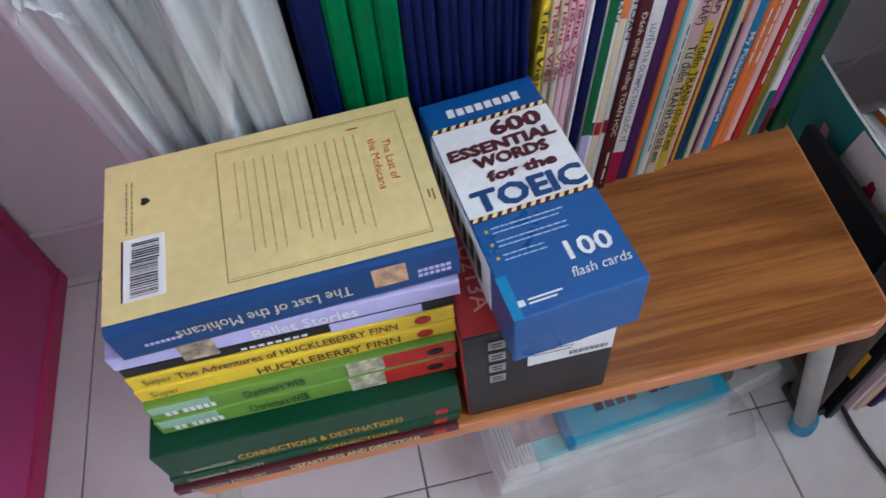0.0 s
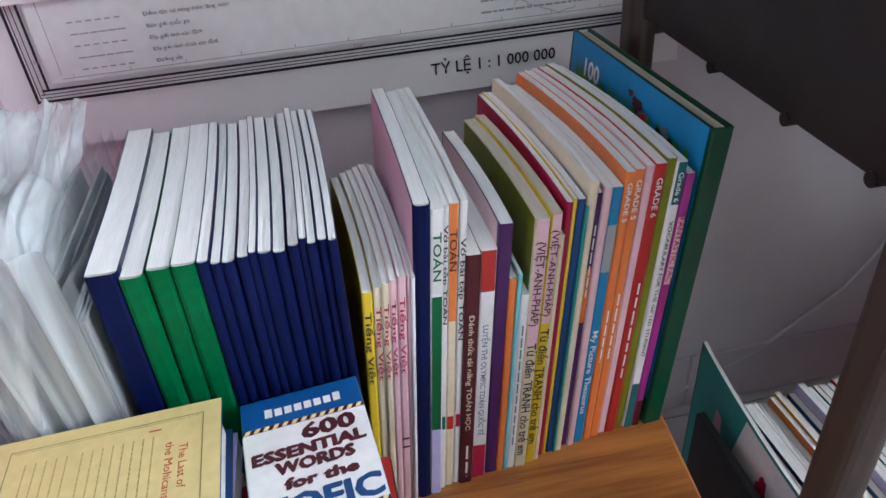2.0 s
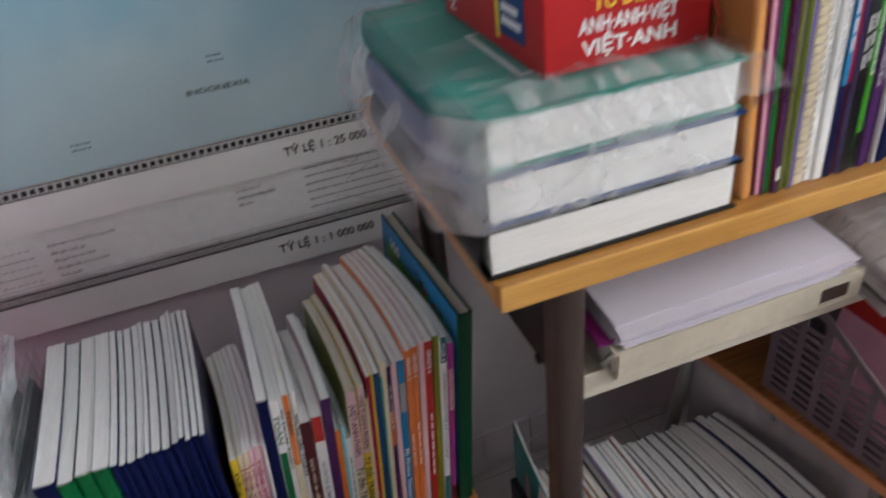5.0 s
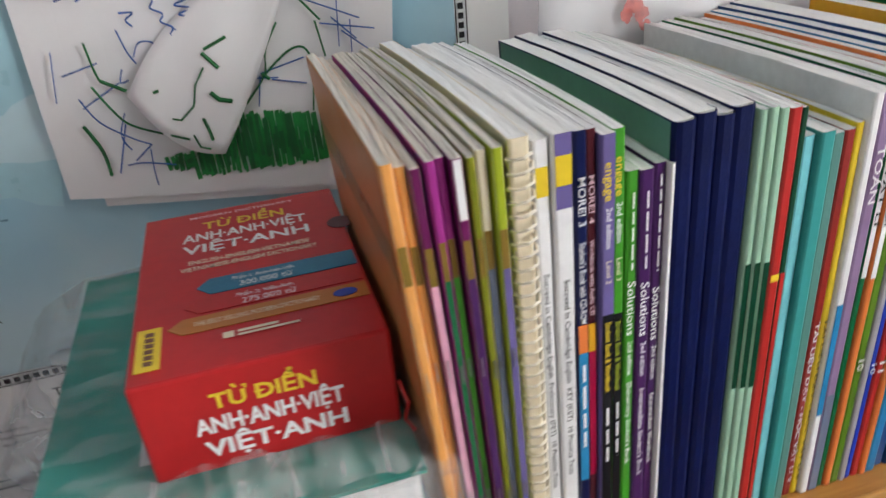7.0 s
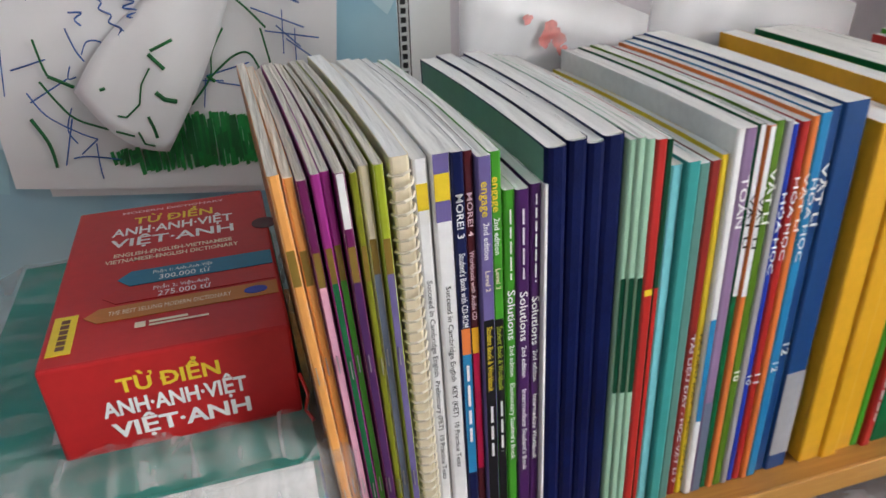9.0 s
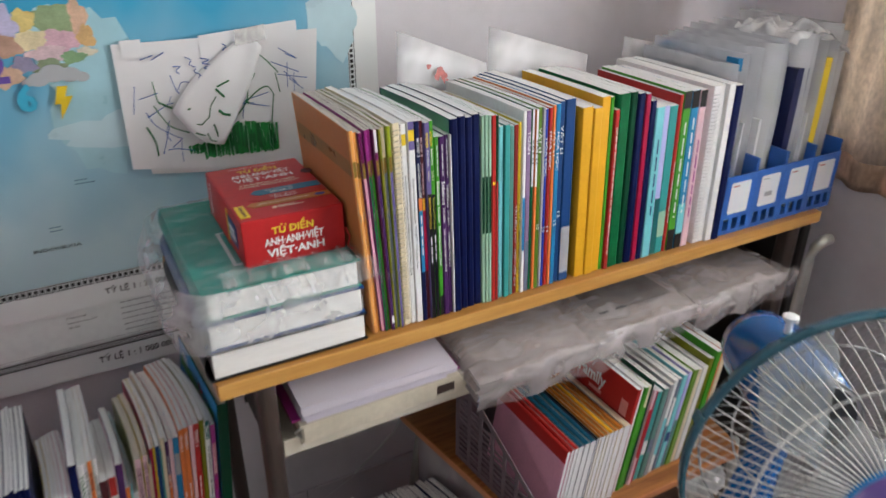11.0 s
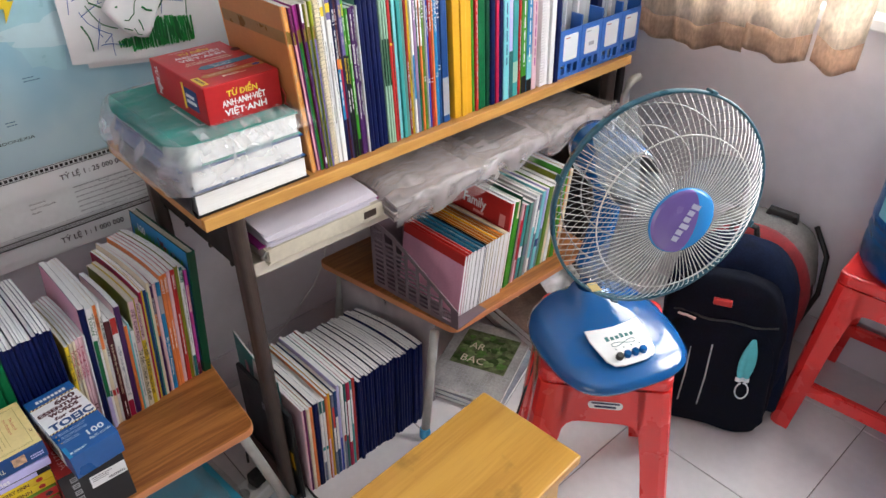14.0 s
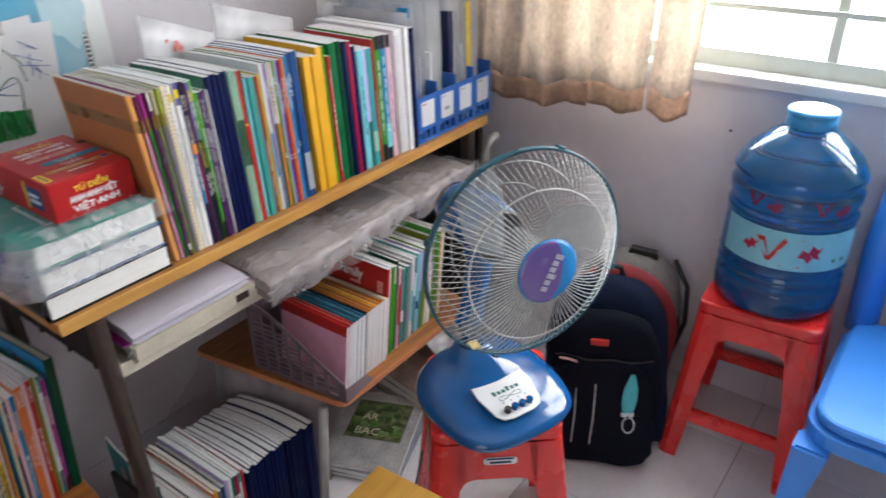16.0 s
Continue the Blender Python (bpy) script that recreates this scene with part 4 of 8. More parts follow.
def row(x, y, z, lean, specs, where, group, d, bend=(0, 0), step=(0, 0), name="school_book", gap=0.0004):
    """Books side by side from x on: (thickness mm, height mm, colour, extras)."""
    made = []
    for i, (mm, hh, key, extra) in enumerate(specs):
        e = dict(extra)
        k = i / max(1, len(specs) - 1)
        yy = y + step[0] + (step[1] - step[0]) * k + e.pop("dy", 0.0) + 0.0018 * math.sin(i * 2.4 + mm)
        dd = e.pop("d", d)
        word = e.pop("word", "softcover school book")
        lab = e.pop("label", "")
        nm = e.pop("name", name)
        lean_i = lean + e.pop("tilt", 0.0) + 0.12 * math.sin(i * 1.7 + hh)
        label = lab or f"{NAMES.get(key, key)} {word} standing {where}"
        ob = book(nm, label, mm / 1000, hh / 1000, dd, key, pose(x, yy, z, 0, lean_i, 0), bend=bend[0] + (bend[1] - bend[0]) * k, group=group, seed=i, **e)
        made.append(ob)
        x += mm / 1000 / math.cos(radians(lean)) + gap
    return made


TAPE = (0.795, 0.865, "mustard")
NB = {"word": "cloth-covered notebook", "name": "notebook", "clothbound": True, "category": "notebook"}
W = lambda text, key, top, length, size=0.5: {"titles": [(text, key, top, length, size)]}

# desk row, first part: taped workbooks and language course books
ROW_G = "books in the row on the desk"
STAPLE = mat("steel_staple", (0.4, 0.4, 0.4), 0.3, 0.1, 30, metal=0.9)
mags = row(0.2245, -0.43, 0.768, -2.0, [
    (6, 301, "apricot", {"bands": [TAPE], "side": (0.0, 0.999, "tan"), "label": "orange taped workbook with a brown band ending the row", "dy": 0.002, "tilt": -2.0, "worn": 0.0014}),
    (5.6, 297, "apricot", {"bands": [TAPE], "dy": 0.004, "tilt": -1.9, "worn": 0.0014}),
    (5.4, 296, "plum", {"bands": [TAPE, (0.0, 0.795, "pink")], "dy": 0.004, "tilt": -1.75, "worn": 0.0014}),
    (4.6, 299, "magenta", {"bands": [TAPE, (0.0, 0.795, "green")], "dy": 0.002, "tilt": -1.6, "worn": 0.0014}),
    (4.8, 299, "magenta", {"bands": [TAPE, (0.0, 0.795, "leaf")], "dy": 0.001, "tilt": -1.4, "worn": 0.0014}),
    (5.4, 299, "plum", {"bands": [TAPE, (0.0, 0.795, "purple"), (0.9, 0.999, "white"), (0.04, 0.08, "white")], "tilt": -1.2, "worn": 0.0014, "label": "purple taped workbook with a torn white spine top"}),
    (3.6, 298, "olive", {"bands": [TAPE], "tilt": -0.9, "worn": 0.0014}),
    (5.4, 299, "cream", {"bands": [TAPE, (0.0, 0.795, "slate")], "dy": 0.003, "tilt": -0.6, "worn": 0.0014}),
    (5.4, 300, "lime", {"bands": [TAPE, (0.0, 0.795, "violet")], "tilt": -0.3, "worn": 0.0014}),
], "on the desk", ROW_G, 0.215, (-0.002, -0.01), gap=0.0)
part("cover_tape", sheet(lambda u, v: (-0.0009 + -0.002 * u * u, 0.003 + 0.205 * u, 0.301 * (0.795 + 0.07 * v)), 6, 1), mat("brown_tape", (0.3, 0.17, 0.06), 0.3, 0.15, 30, alpha=0.8), mags[0], "brown tape band across the cover")
PAGES_WORN = mat("worn_page_edges", (0.7, 0.66, 0.58), 0.9, 0.16, 5, 0.5, 60, stretch=(40, 1, 1), fine=0.14)
for k, ob in enumerate(mags):
    for c in ob.children:
        if c.name.startswith("page_block"):
            c.data.materials[0] = PAGES_WORN
    for zz in (0.08, 0.175):
        part("staple", box(0.0021, 0.0027, -0.0012, -0.0006, zz + 0.002 * (k % 3), zz + 0.012 + 0.002 * (k % 3)), STAPLE, ob)
sp = row(0.272, -0.428, 0.768, -2.0, [(10, 302, "cream", {"word": "spiral-bound book", "name": "spiral_book"})], "on the desk", ROW_G, 0.215, (-0.01, -0.01))[0]
coil = bmesh.new()
pts = []
for i in range(40 * 8):
    a = 2 * math.pi * i / 8
    pts.append((0.005 + 0.0062 * math.cos(a), 0.001 + 0.0062 * math.sin(a), 0.008 + 0.0072 * i / 8))
part("wire_coil", tube(pts, 0.0009, 4, bm=coil), mat("ivory_coil", (0.7, 0.64, 0.52), 0.35, 0.08, 30), sp, "ivory plastic binding coil")
row(0.2838, -0.43, 0.768, -2.0, [
    (8, 299, "white", {"bands": [(0.905, 0.955, "yellow")], "titles": [("Succeed in Cambridge English  Preliminary (PET)  10 Practice Tests", "black", 0.765, 0.5, 0.36)], "label": "white exam practice book with a small yellow spine label"}),
    (10, 301, "white", {"bands": [(0.875, 1.0, "violet"), (0.915, 0.965, "yellow")], "titles": [("Succeed in Cambridge English  KEY (KET)  10 Practice Tests", "black", 0.745, 0.45, 0.3)], "label": "white exam practice book with a purple top band"}),
    (7, 301, "navy", {"bands": [(0.27, 0.585, "sky"), (0.585, 0.645, "orange")], "titles": [("MORE! 3", "white", 0.925, 0.085, 0.55), ("Student's Book with CD-ROM", "white", 0.81, 0.16, 0.5), (None, "white", 0.56, 0.2, 0.35)]}),
    (6, 300, "maroon", {"bands": [(0.58, 0.64, "amber"), (0.27, 0.58, "crimson")], "titles": [("MORE! 4", "rose", 0.925, 0.085, 0.5), ("Workbook with Audio CD", "rose", 0.81, 0.15, 0.45)]}),
    (8, 297, "violet", {"bands": [(0.0, 0.665, "black"), (0.665, 0.999, "violet")], "titles": [("engage", "yellow", 0.955, 0.068, 0.55), ("2nd edition", "white", 0.875, 0.075, 0.4), ("Level 2", "cream", 0.775, 0.045, 0.35), ("Student Book & Workbook", "yellow", 0.65, 0.16, 0.42), (None, "white", 0.45, 0.14, 0.3)]}),
    (7, 298, "leaf", {"bands": [(0.0, 0.655, "black")], "titles": [("engage", "yellow", 0.955, 0.068, 0.6), ("2nd edition", "white", 0.875, 0.075, 0.45), ("Level 3", "cream", 0.77, 0.045, 0.4), ("Student Book & Workbook", "lime", 0.64, 0.16, 0.45), (None, "white", 0.45, 0.14, 0.3)]}),
    (7, 275, "leaf", {"bands": [(0.0, 0.12, "black")], "titles": [(None, "white", 0.96, 0.16, 0.2), ("Solutions", "white", 0.775, 0.125, 0.65), ("2nd edition", "white", 0.635, 0.085, 0.42), ("Elementary Student's Book", "white", 0.53, 0.23, 0.42)]}),
    (8, 275, "purple", {"titles": [(None, "white", 0.96, 0.16, 0.2), ("Solutions", "white", 0.77, 0.125, 0.6), ("2nd edition", "white", 0.63, 0.085, 0.38), ("Intermediate Student's Book", "white", 0.51, 0.25, 0.38)]}),
    (7, 276, "purple", {"titles": [(None, "white", 0.98, 0.2, 0.2), ("Solutions", "white", 0.745, 0.125, 0.65), ("2nd edition", "white", 0.605, 0.085, 0.42), ("Intermediate Workbook", "white", 0.48, 0.2, 0.42)]}),
    (2, 276, "white", {}),
    (12, 296, "navy", {**NB, "side": (0.0, 0.998, "sea")}), (12, 297, "navy", NB), (11, 294, "navy", NB), (13, 296, "navy", {**NB, "dy": 0.003}),
    (5, 293, "mint", {"bands": [(0.4, 0.7, "dkgreen")]}), (5, 294, "mint", {"bands": [(0.4, 0.7, "dkgreen")]}), (5, 293, "mint", {"bands": [(0.4, 0.7, "dkgreen")]}),
    (7, 292, "red", {"bands": [(0.655, 0.67, "yellow")]}), (4, 291, "dkgreen", {"bands": [(0.0, 0.67, "red")]}),
], "on the desk", ROW_G, 0.2, (-0.012, -0.012), gap=0.0001)
# second part: physics and chemistry textbooks, folders and exercise books
row(0.4325, -0.428, 0.768, -2.0, [
    (8, 273, "aqua", {}), (9, 275, "teal", {}), (8, 272, "sea", {}),
    (7, 272, "brick", W("TÀI LIỆU DẠY - HỌC VẬT LÍ 9", "white", 0.55, 0.5, 0.4)), (5, 275, "yellow", W("TÀI LIỆU DẠY - HỌC VẬT LÍ 9", "black", 0.55, 0.5, 0.4)),
    (6, 291, "white", {"bands": [(0.25, 0.55, "sky")]}), (8, 290, "mauve", {"bands": [(0.0, 0.3, "slate")], **W("TOÁN", "white", 0.9, 0.12, 0.6)}),
    (5, 291, "green", {"bands": [(0.6, 0.999, "white")], **W("VẬT LÍ", "black", 0.85, 0.13, 0.6)}), (5, 290, "orange", {"bands": [(0.6, 0.999, "white")], **W("VẬT LÍ", "black", 0.85, 0.13, 0.6)}),
    (7, 292, "moss", {"titles": [("VẬT LÍ", "white", 0.9, 0.13, 0.6), ("10", "white", 0.38, 0.03, 0.7)]}), (5, 291, "grey", {}),
    (5, 288, "royal", {"titles": [("HÓA HỌC", "white", 0.85, 0.2, 0.7), ("10", "white", 0.36, 0.03, 0.8)]}), (6, 289, "red", {"titles": [("HÓA HỌC", "white", 0.88, 0.2, 0.6), ("11", "white", 0.36, 0.03, 0.8)]}),
    (5, 292, "orange", W("VẬT LÍ", "white", 0.88, 0.14, 0.6)), (8, 293, "sky", {"titles": [("HÓA HỌC", "white", 0.86, 0.2, 0.5), ("12", "white", 0.38, 0.03, 0.6)]}),
    (9, 295, "blue", {"titles": [("VẬT LÍ", "white", 0.88, 0.15, 0.5), ("12", "white", 0.42, 0.035, 0.6)]}),
    (18, 297, "blue", {"word": "plastic document folder", "name": "document_folder", "bands": [(0.05, 0.32, "grey")]}),
], "on the desk", ROW_G, 0.203, (-0.012, -0.012))
row(0.575, -0.43, 0.768, -2.0, [
    (19, 281, "amber", {"word": "thick exercise book"}), (15, 278, "amber", {"word": "exercise book"}), (16, 292, "amber", {"word": "exercise book"}),
    (7, 290, "leaf", {}), (8, 270, "red", {"titles": [(None, "white", 0.9, 0.8, 0.25)]}), (22, 292, "green", NB), (13, 292, "dkgreen", NB), (14, 289, "navy", NB),
    (10, 287, "crimson", {}), (13, 274, "navy", NB), (17, 262, "aqua", {"titles": [(None, "blue", 0.8, 0.5, 0.25)]}), (12, 262, "lilac", {"bands": [(0.0, 0.4, "dkteal")]}),
    (17, 260, "teal", {"bands": [(0.12, 0.3, "mint")]}), (7, 276, "red", {"titles": [(None, "white", 0.6, 0.4, 0.25)]}),
    (17, 280, "leaf", {"bands": [(0.9, 0.999, "black"), (0.0, 0.14, "black")], "titles": [(None, "white", 0.82, 0.6, 0.25)]}),
    (17, 279, "sky", {"bands": [(0.9, 0.999, "black"), (0.0, 0.1, "black"), (0.1, 0.3, "aqua")], "titles": [(None, "white", 0.84, 0.6, 0.25)]}),
    (15, 278, "rose", {"bands": [(0.9, 0.999, "black")], "titles": [(None, "magenta", 0.7, 0.5, 0.25)]}),
], "on the desk", ROW_G, 0.2, (-0.008, 0.0), gap=0.0006)
sp = row(0.8345, -0.432, 0.768, -1.5, [(26, 281, "white", {"word": "thick spiral-bound book", "name": "spiral_book"})], "on the desk", ROW_G, 0.235)[0]
pts = [(0.008 + 0.0075 * math.cos(2 * math.pi * i / 8), 0.001 + 0.006 * math.sin(2 * math.pi * i / 8), 0.008 + 0.0064 * i / 8) for i in range(41 * 8)]
part("wire_coil", tube(pts, 0.0009, 4), mat("white_coil", (0.75, 0.75, 0.75), 0.3, 0.08, 30), sp, "white wire binding coil")
row(0.862, -0.436, 0.768, -1.0, [(15, 282, "white", {"word": "stiff plastic-covered file", "name": "document_folder"}), (16, 278, "navy", NB)], "on the desk", ROW_G, 0.235)

# blue rack of four magazine files with clear document sleeves
rack = thing("file_rack", "blue plastic four-bay file rack with white label cards", "file rack", pose(0.897, -0.432, 0.768))
RACK_BLUE = mat("rack_blue_plastic", (0.03, 0.13, 0.46), 0.35, 0.06, 20)
bw = 0.0755
for i in range(4):
    x = i * (bw + 0.001)
    bay = part("bay", bmesh.new(), RACK_BLUE, rack)
    bm = bmesh.new()
    f = 0.0025
    # front wall with three finger holes, cut as a grid of boxes round the openings
    add_box(bm, x, x + bw, 0, f, 0, 0.008), add_box(bm, x, x + bw, 0, f, 0.03, 0.112)
    for k in range(4):
        add_box(bm, x + k * 0.0225, x + 0.0082 + k * 0.0225, 0, f, 0.008, 0.03)
    add_box(bm, x, x + f, f, 0.25, 0, 0.135), add_box(bm, x + bw - f, x + bw, f, 0.25, 0, 0.135), add_box(bm, x + f, x + bw - f, f, 0.25, 0, f)
    add_box(bm, x, x + bw, 0.25, 0.2525, 0, 0.24)
    bm.to_mesh(bay.data)
    bm.free()
    part("label_card", slab(rounded(x + 0.013, x + 0.062, 0.04, 0.1, 0.004), 0, 0.0006, m=Matrix(((1, 0, 0, 0), (0, 0, -1, -0.0004), (0, 1, 0, 0), (0, 0, 0, 1)))), PAPER, bay, "white label card")
    part("card_print", bars([(x + 0.017, 0.092, 0.016, 0.002)] + ([(x + 0.027, 0.058, 0.02, 0.009)] if i == 1 else []), facing(0, -0.0013, 0)), ink("red" if i != 1 else "grey"), bay)["kind"] = "stuff"
for i, (x, w, h, key, dy) in enumerate(((0.006, 0.02, 0.235, "white", 0.03), (0.03, 0.018, 0.25, "aqua", 0.03), (0.052, 0.016, 0.26, "white", 0.02), (0.08, 0.025, 0.265, "white", 0.01),
                                         (0.108, 0.02, 0.27, "lime", 0.02), (0.133, 0.014, 0.255, "white", 0.03), (0.158, 0.024, 0.275, "navy", 0.012), (0.186, 0.02, 0.27, "navy", 0.02),
                                         (0.21, 0.012, 0.26, "white", 0.01), (0.234, 0.026, 0.285, "yellow", 0.015), (0.265, 0.022, 0.27, "white", 0.02))):
    sl = thing("document_sleeve", f"clear plastic sleeve with {NAMES.get(key, key)} papers standing in the rack", "sleeve", pose(0.897 + x, -0.424 + dy, 0.7715), group="sleeves in the file rack")
    h += 0.06
    part("paper_sheaf", box(0.002, (w - 0.004) * (0.4 if key == "white" else 1.0), 0.006, 0.2, 0, h - (0.13 if key == "white" else 0.06)), PAPER if key == "white" else card(key), sl)
    if key == "aqua":
        part("top_strip", box(0.001, w - 0.004, 0.01, 0.2, h - 0.03, h - 0.008), card("sky"), sl, "blue strip along the top")
    part("sleeve", sheet(lambda u, v, w=w, h=h: ((-0.001 if u < 0.5 else w - 0.002) + 0.002 * math.sin(v * 6 + u * 9), 0.0 + (0.21 * (0.5 - u) * 2 if u < 0.5 else 0.21 * (u - 0.5) * 2), h * v), 10, 6), SMOOTH, sl, "milky clear plastic", smooth=True)

# plastic sheets standing behind the books
for x, y, w, h, key, ry in ((0.366, -0.222, 0.16, 0.374, "rose", 2), (0.528, -0.222, 0.205, 0.367, "lilac", -2), (0.86, -0.17, 0.25, 0.315, "white", 0)):
    sl = thing("plastic_folder", "translucent plastic document folder standing behind the books", "folder", pose(x, y, 0.768, 0, 0, 0), group="folders behind the books")
    part("folder_sheet", sheet(lambda u, v: (w * u, 0.006 * math.sin(u * 3) + 0.003 * math.sin(v * 4), h * v - 0.064 * u * v), 10, 8, 0.0008), SMOOTH, sl, smooth=True)
    if key == "rose":
        BLOSSOM = mat("pale_red_print", (0.62, 0.16, 0.14), 0.5, 0.3, 120, alpha=0.75)
        for bx, bz, s in ((0.075, 0.305, 0.0075), (0.082, 0.297, 0.006), (0.07, 0.297, 0.005), (0.086, 0.288, 0.0045), (0.055, 0.315, 0.004), (0.108, 0.268, 0.005), (0.104, 0.26, 0.0035), (0.115, 0.262, 0.003)):
            part("printed_blossom", blob(bx, bz, s, s, int(bx * 1000), -0.001), BLOSSOM, sl, "printed pale red blossom")

# ---- thick wrapped books and dictionary on the desk ----
TEAL_COVER = mat("teal_book_cover", (0.025, 0.22, 0.18), 0.5, 0.2, 20, spec=0.2)
z = 0.768
for i, (x0, x1, y0, th, key) in enumerate(((-0.004, 0.213, -0.435, 0.043, "black"), (-0.002, 0.211, -0.434, 0.041, "blue"), (0.002, 0.209, -0.43, 0.04, "dkteal"))):
    bk = thing("thick_book", ("thick hardback book with a black cover lying on the desk", "thick hardback book wrapped in clear plastic", "thick hardback with teal cover wrapped in clear plastic")[i], "book", pose(x0, y0, z), group="stack of thick books")
    w, d = x1 - x0, 0.3
    cov = card(key) if i < 2 else TEAL_COVER
    bm = box(0, w, 0, d, 0, 0.0025, 0.0008)
    add_box(bm, 0, w, 0, d, th - 0.0026, th - 0.0001)
    part("cover", bm, cov, bk)
    bm = bmesh.new()
    for k in range(8):
        a0, a1 = math.pi * (0.5 + k / 8), math.pi * (0.5 + (k + 1) / 8)
        v = [bm.verts.new((0.004 + 0.009 * math.cos(a), y, th / 2 + th * 0.5 * math.sin(a))) for a in (a0, a1) for y in (0, d)]
        bm.faces.new((v[0], v[1], v[3], v[2]))
    part("spine", bm, cov, bk)
    part("page_block", box(0.006, w - 0.004, 0.0035, d - 0.004, 0.0028, th - 0.0029), PAGES_FLAT, bk, "white page block")
    if i == 2:
        part("cover_label", box(0.055, 0.16, 0.06, 0.17, th, th + 0.0004), mat("label_grey", (0.45, 0.5, 0.5), 0.4, 0.1, 20), bk)
        part("cover_label_inner", box(0.06, 0.155, 0.065, 0.165, th + 0.0004, th + 0.0007), TEAL_COVER, bk)
    z += th


def wrap(u, v):
    a = 2 * math.pi * u
    x = 0.105 + 0.122 * max(-1, min(1, 1.25 * math.cos(a))) + (-0.03 * (1 - abs(v - 0.4)) if math.cos(a) < -0.6 else 0)
    y = -0.285 + 0.155 * max(-1, min(1, 1.25 * math.sin(a)))
    w = 0.006 * noise.noise((x * 30, y * 30, v * 3)) + 0.003 * noise.noise((x * 90, y * 90, v * 9))
    return (x + w + (0.105 - x) * 0.02 * v, y + w, 0.812 + 0.084 * v)


def wrap_top(u, v):
    x, y = -0.017 + 0.24 * u, -0.44 + 0.312 * v
    return (x, y, 0.8926 + 0.0035 * abs(noise.noise((x * 18 + y * 30, y * 14 - x * 9, 3))) * (0.15 if 0.06 < x < 0.21 and -0.395 < y < -0.18 else 1) + 0.0006 * noise.noise((x * 60, y * 60, 9)))


wr = thing("plastic_wrap", "crumpled clear plastic wrap round the thick books", "plastic wrap", pose(0, 0, 0))
part("wrap_sides", sheet(wrap, 96, 10), clear_plastic("book_wrap", (0.85, 0.86, 0.87), 0.3, 0.15, 0.5, 22), wr, smooth=True)
part("wrap_fold", sheet(lambda u, v: (0.03 + 0.2 * u + 0.006 * noise.noise((u * 9, v * 4, 3)), -0.452 + 0.06 * v + 0.006 * noise.noise((u * 12, v * 3, 8)), 0.872 + 0.026 * min(1, 1.6 * v) + 0.006 * abs(noise.noise((u * 14, v * 5, 1)))), 44, 12), clear_plastic("fold_film", (0.84, 0.84, 0.85), 0.2, 0.1, 0.7, 14, (5, 1, 1), 0.08), wr, "loose fold of clear plastic", smooth=True)
# white streaks in this film's alpha paint the glare on its creases
part("wrap_top", sheet(wrap_top, 60, 60), clear_plastic("book_wrap_top", (0.8, 0.84, 0.84), 0.12, 0.08, 0.8, 16, (1.5, 4, 1), 0.1), wr, smooth=True)

dic = thing("dictionary", "thick red bilingual dictionary box with yellow and white titles", "dictionary", pose(0.068, -0.39, 0.8935))
RED_BOX = mat("red_laminated_card", (0.46, 0.018, 0.02), 0.4, 0.08, 12, 0.05, 100, spec=0.28, fine=0.05)
part("case", box(0, 0.137, 0, 0.204, 0, 0.0655, 0.002, 2), RED_BOX, dic)
flat = lambda x, y, z: Matrix(((1, 0, 0, x), (0, 1, 0, y), (0, 0, 1, z), (0, 0, 0, 1)))
for text, key, h, w, x, zz in (("TỪ ĐIỂN", "yellow", 0.0095, 0.056, 0.038, 0.042), ("ANH·ANH·VIỆT", "white", 0.0105, 0.08, 0.027, 0.0265), ("VIỆT·ANH", "white", 0.0105, 0.078, 0.029, 0.0105)):
    write("title", text, h, facing(x, -0.0006, zz), ink(key), dic, width=w, bold=0.03)
for text, key, h, w, x, y in (("MODERN DICTIONARY", "rose", 0.0035, 0.075, 0.032, 0.19), ("TỪ ĐIỂN", "yellow", 0.011, 0.057, 0.041, 0.17), ("ANH·ANH·VIỆT", "white", 0.012, 0.085, 0.027, 0.153), ("VIỆT·ANH", "white", 0.012, 0.085, 0.027, 0.135),
                               ("ENGLISH-ENGLISH-VIETNAMESE", "cream", 0.0052, 0.079, 0.031, 0.1195), ("VIETNAMESE-ENGLISH DICTIONARY", "cream", 0.0052, 0.088, 0.026, 0.111)):
    write("title", text, h, flat(x, y, 0.0661), ink(key), dic, width=w, bold=0.02)
for x0, x1, y0, y1, key, text in ((0.036, 0.137, 0.0775, 0.0965, "lake", "300.000 từ"), (0.029, 0.137, 0.0575, 0.0745, "scarlet", "275.000 từ"), (0.02, 0.137, 0.0385, 0.0545, "rust", "THE BEST SELLING MODERN DICTIONARY")):
    ym = (y0 + y1) / 2
    part("printed_arrow", slab([(x0, ym), (x0 + 0.008, y0), (x1 - 0.0025, y0), (x1 - 0.0025, y1), (x0 + 0.008, y1)], 0.0657, 0.0661), card(key), dic)
    write("arrow_text", text, 0.0062 if key != "rust" else 0.0048, flat(0.062 if key != "rust" else 0.034, ym - (0.0075 if key != "rust" else 0.0024), 0.0664), ink("white" if key != "rust" else "cream"), dic, width=0.032 if key != "rust" else 0.072)
for text, y, x, w in (("Phần 1: Anh-Anh-Việt", 0.0882, 0.058, 0.038), ("Phần 2: Việt-Anh", 0.067, 0.059, 0.034)):
    write("arrow_text", text, 0.0042, flat(x, y, 0.0664), ink("white"), dic, width=w)
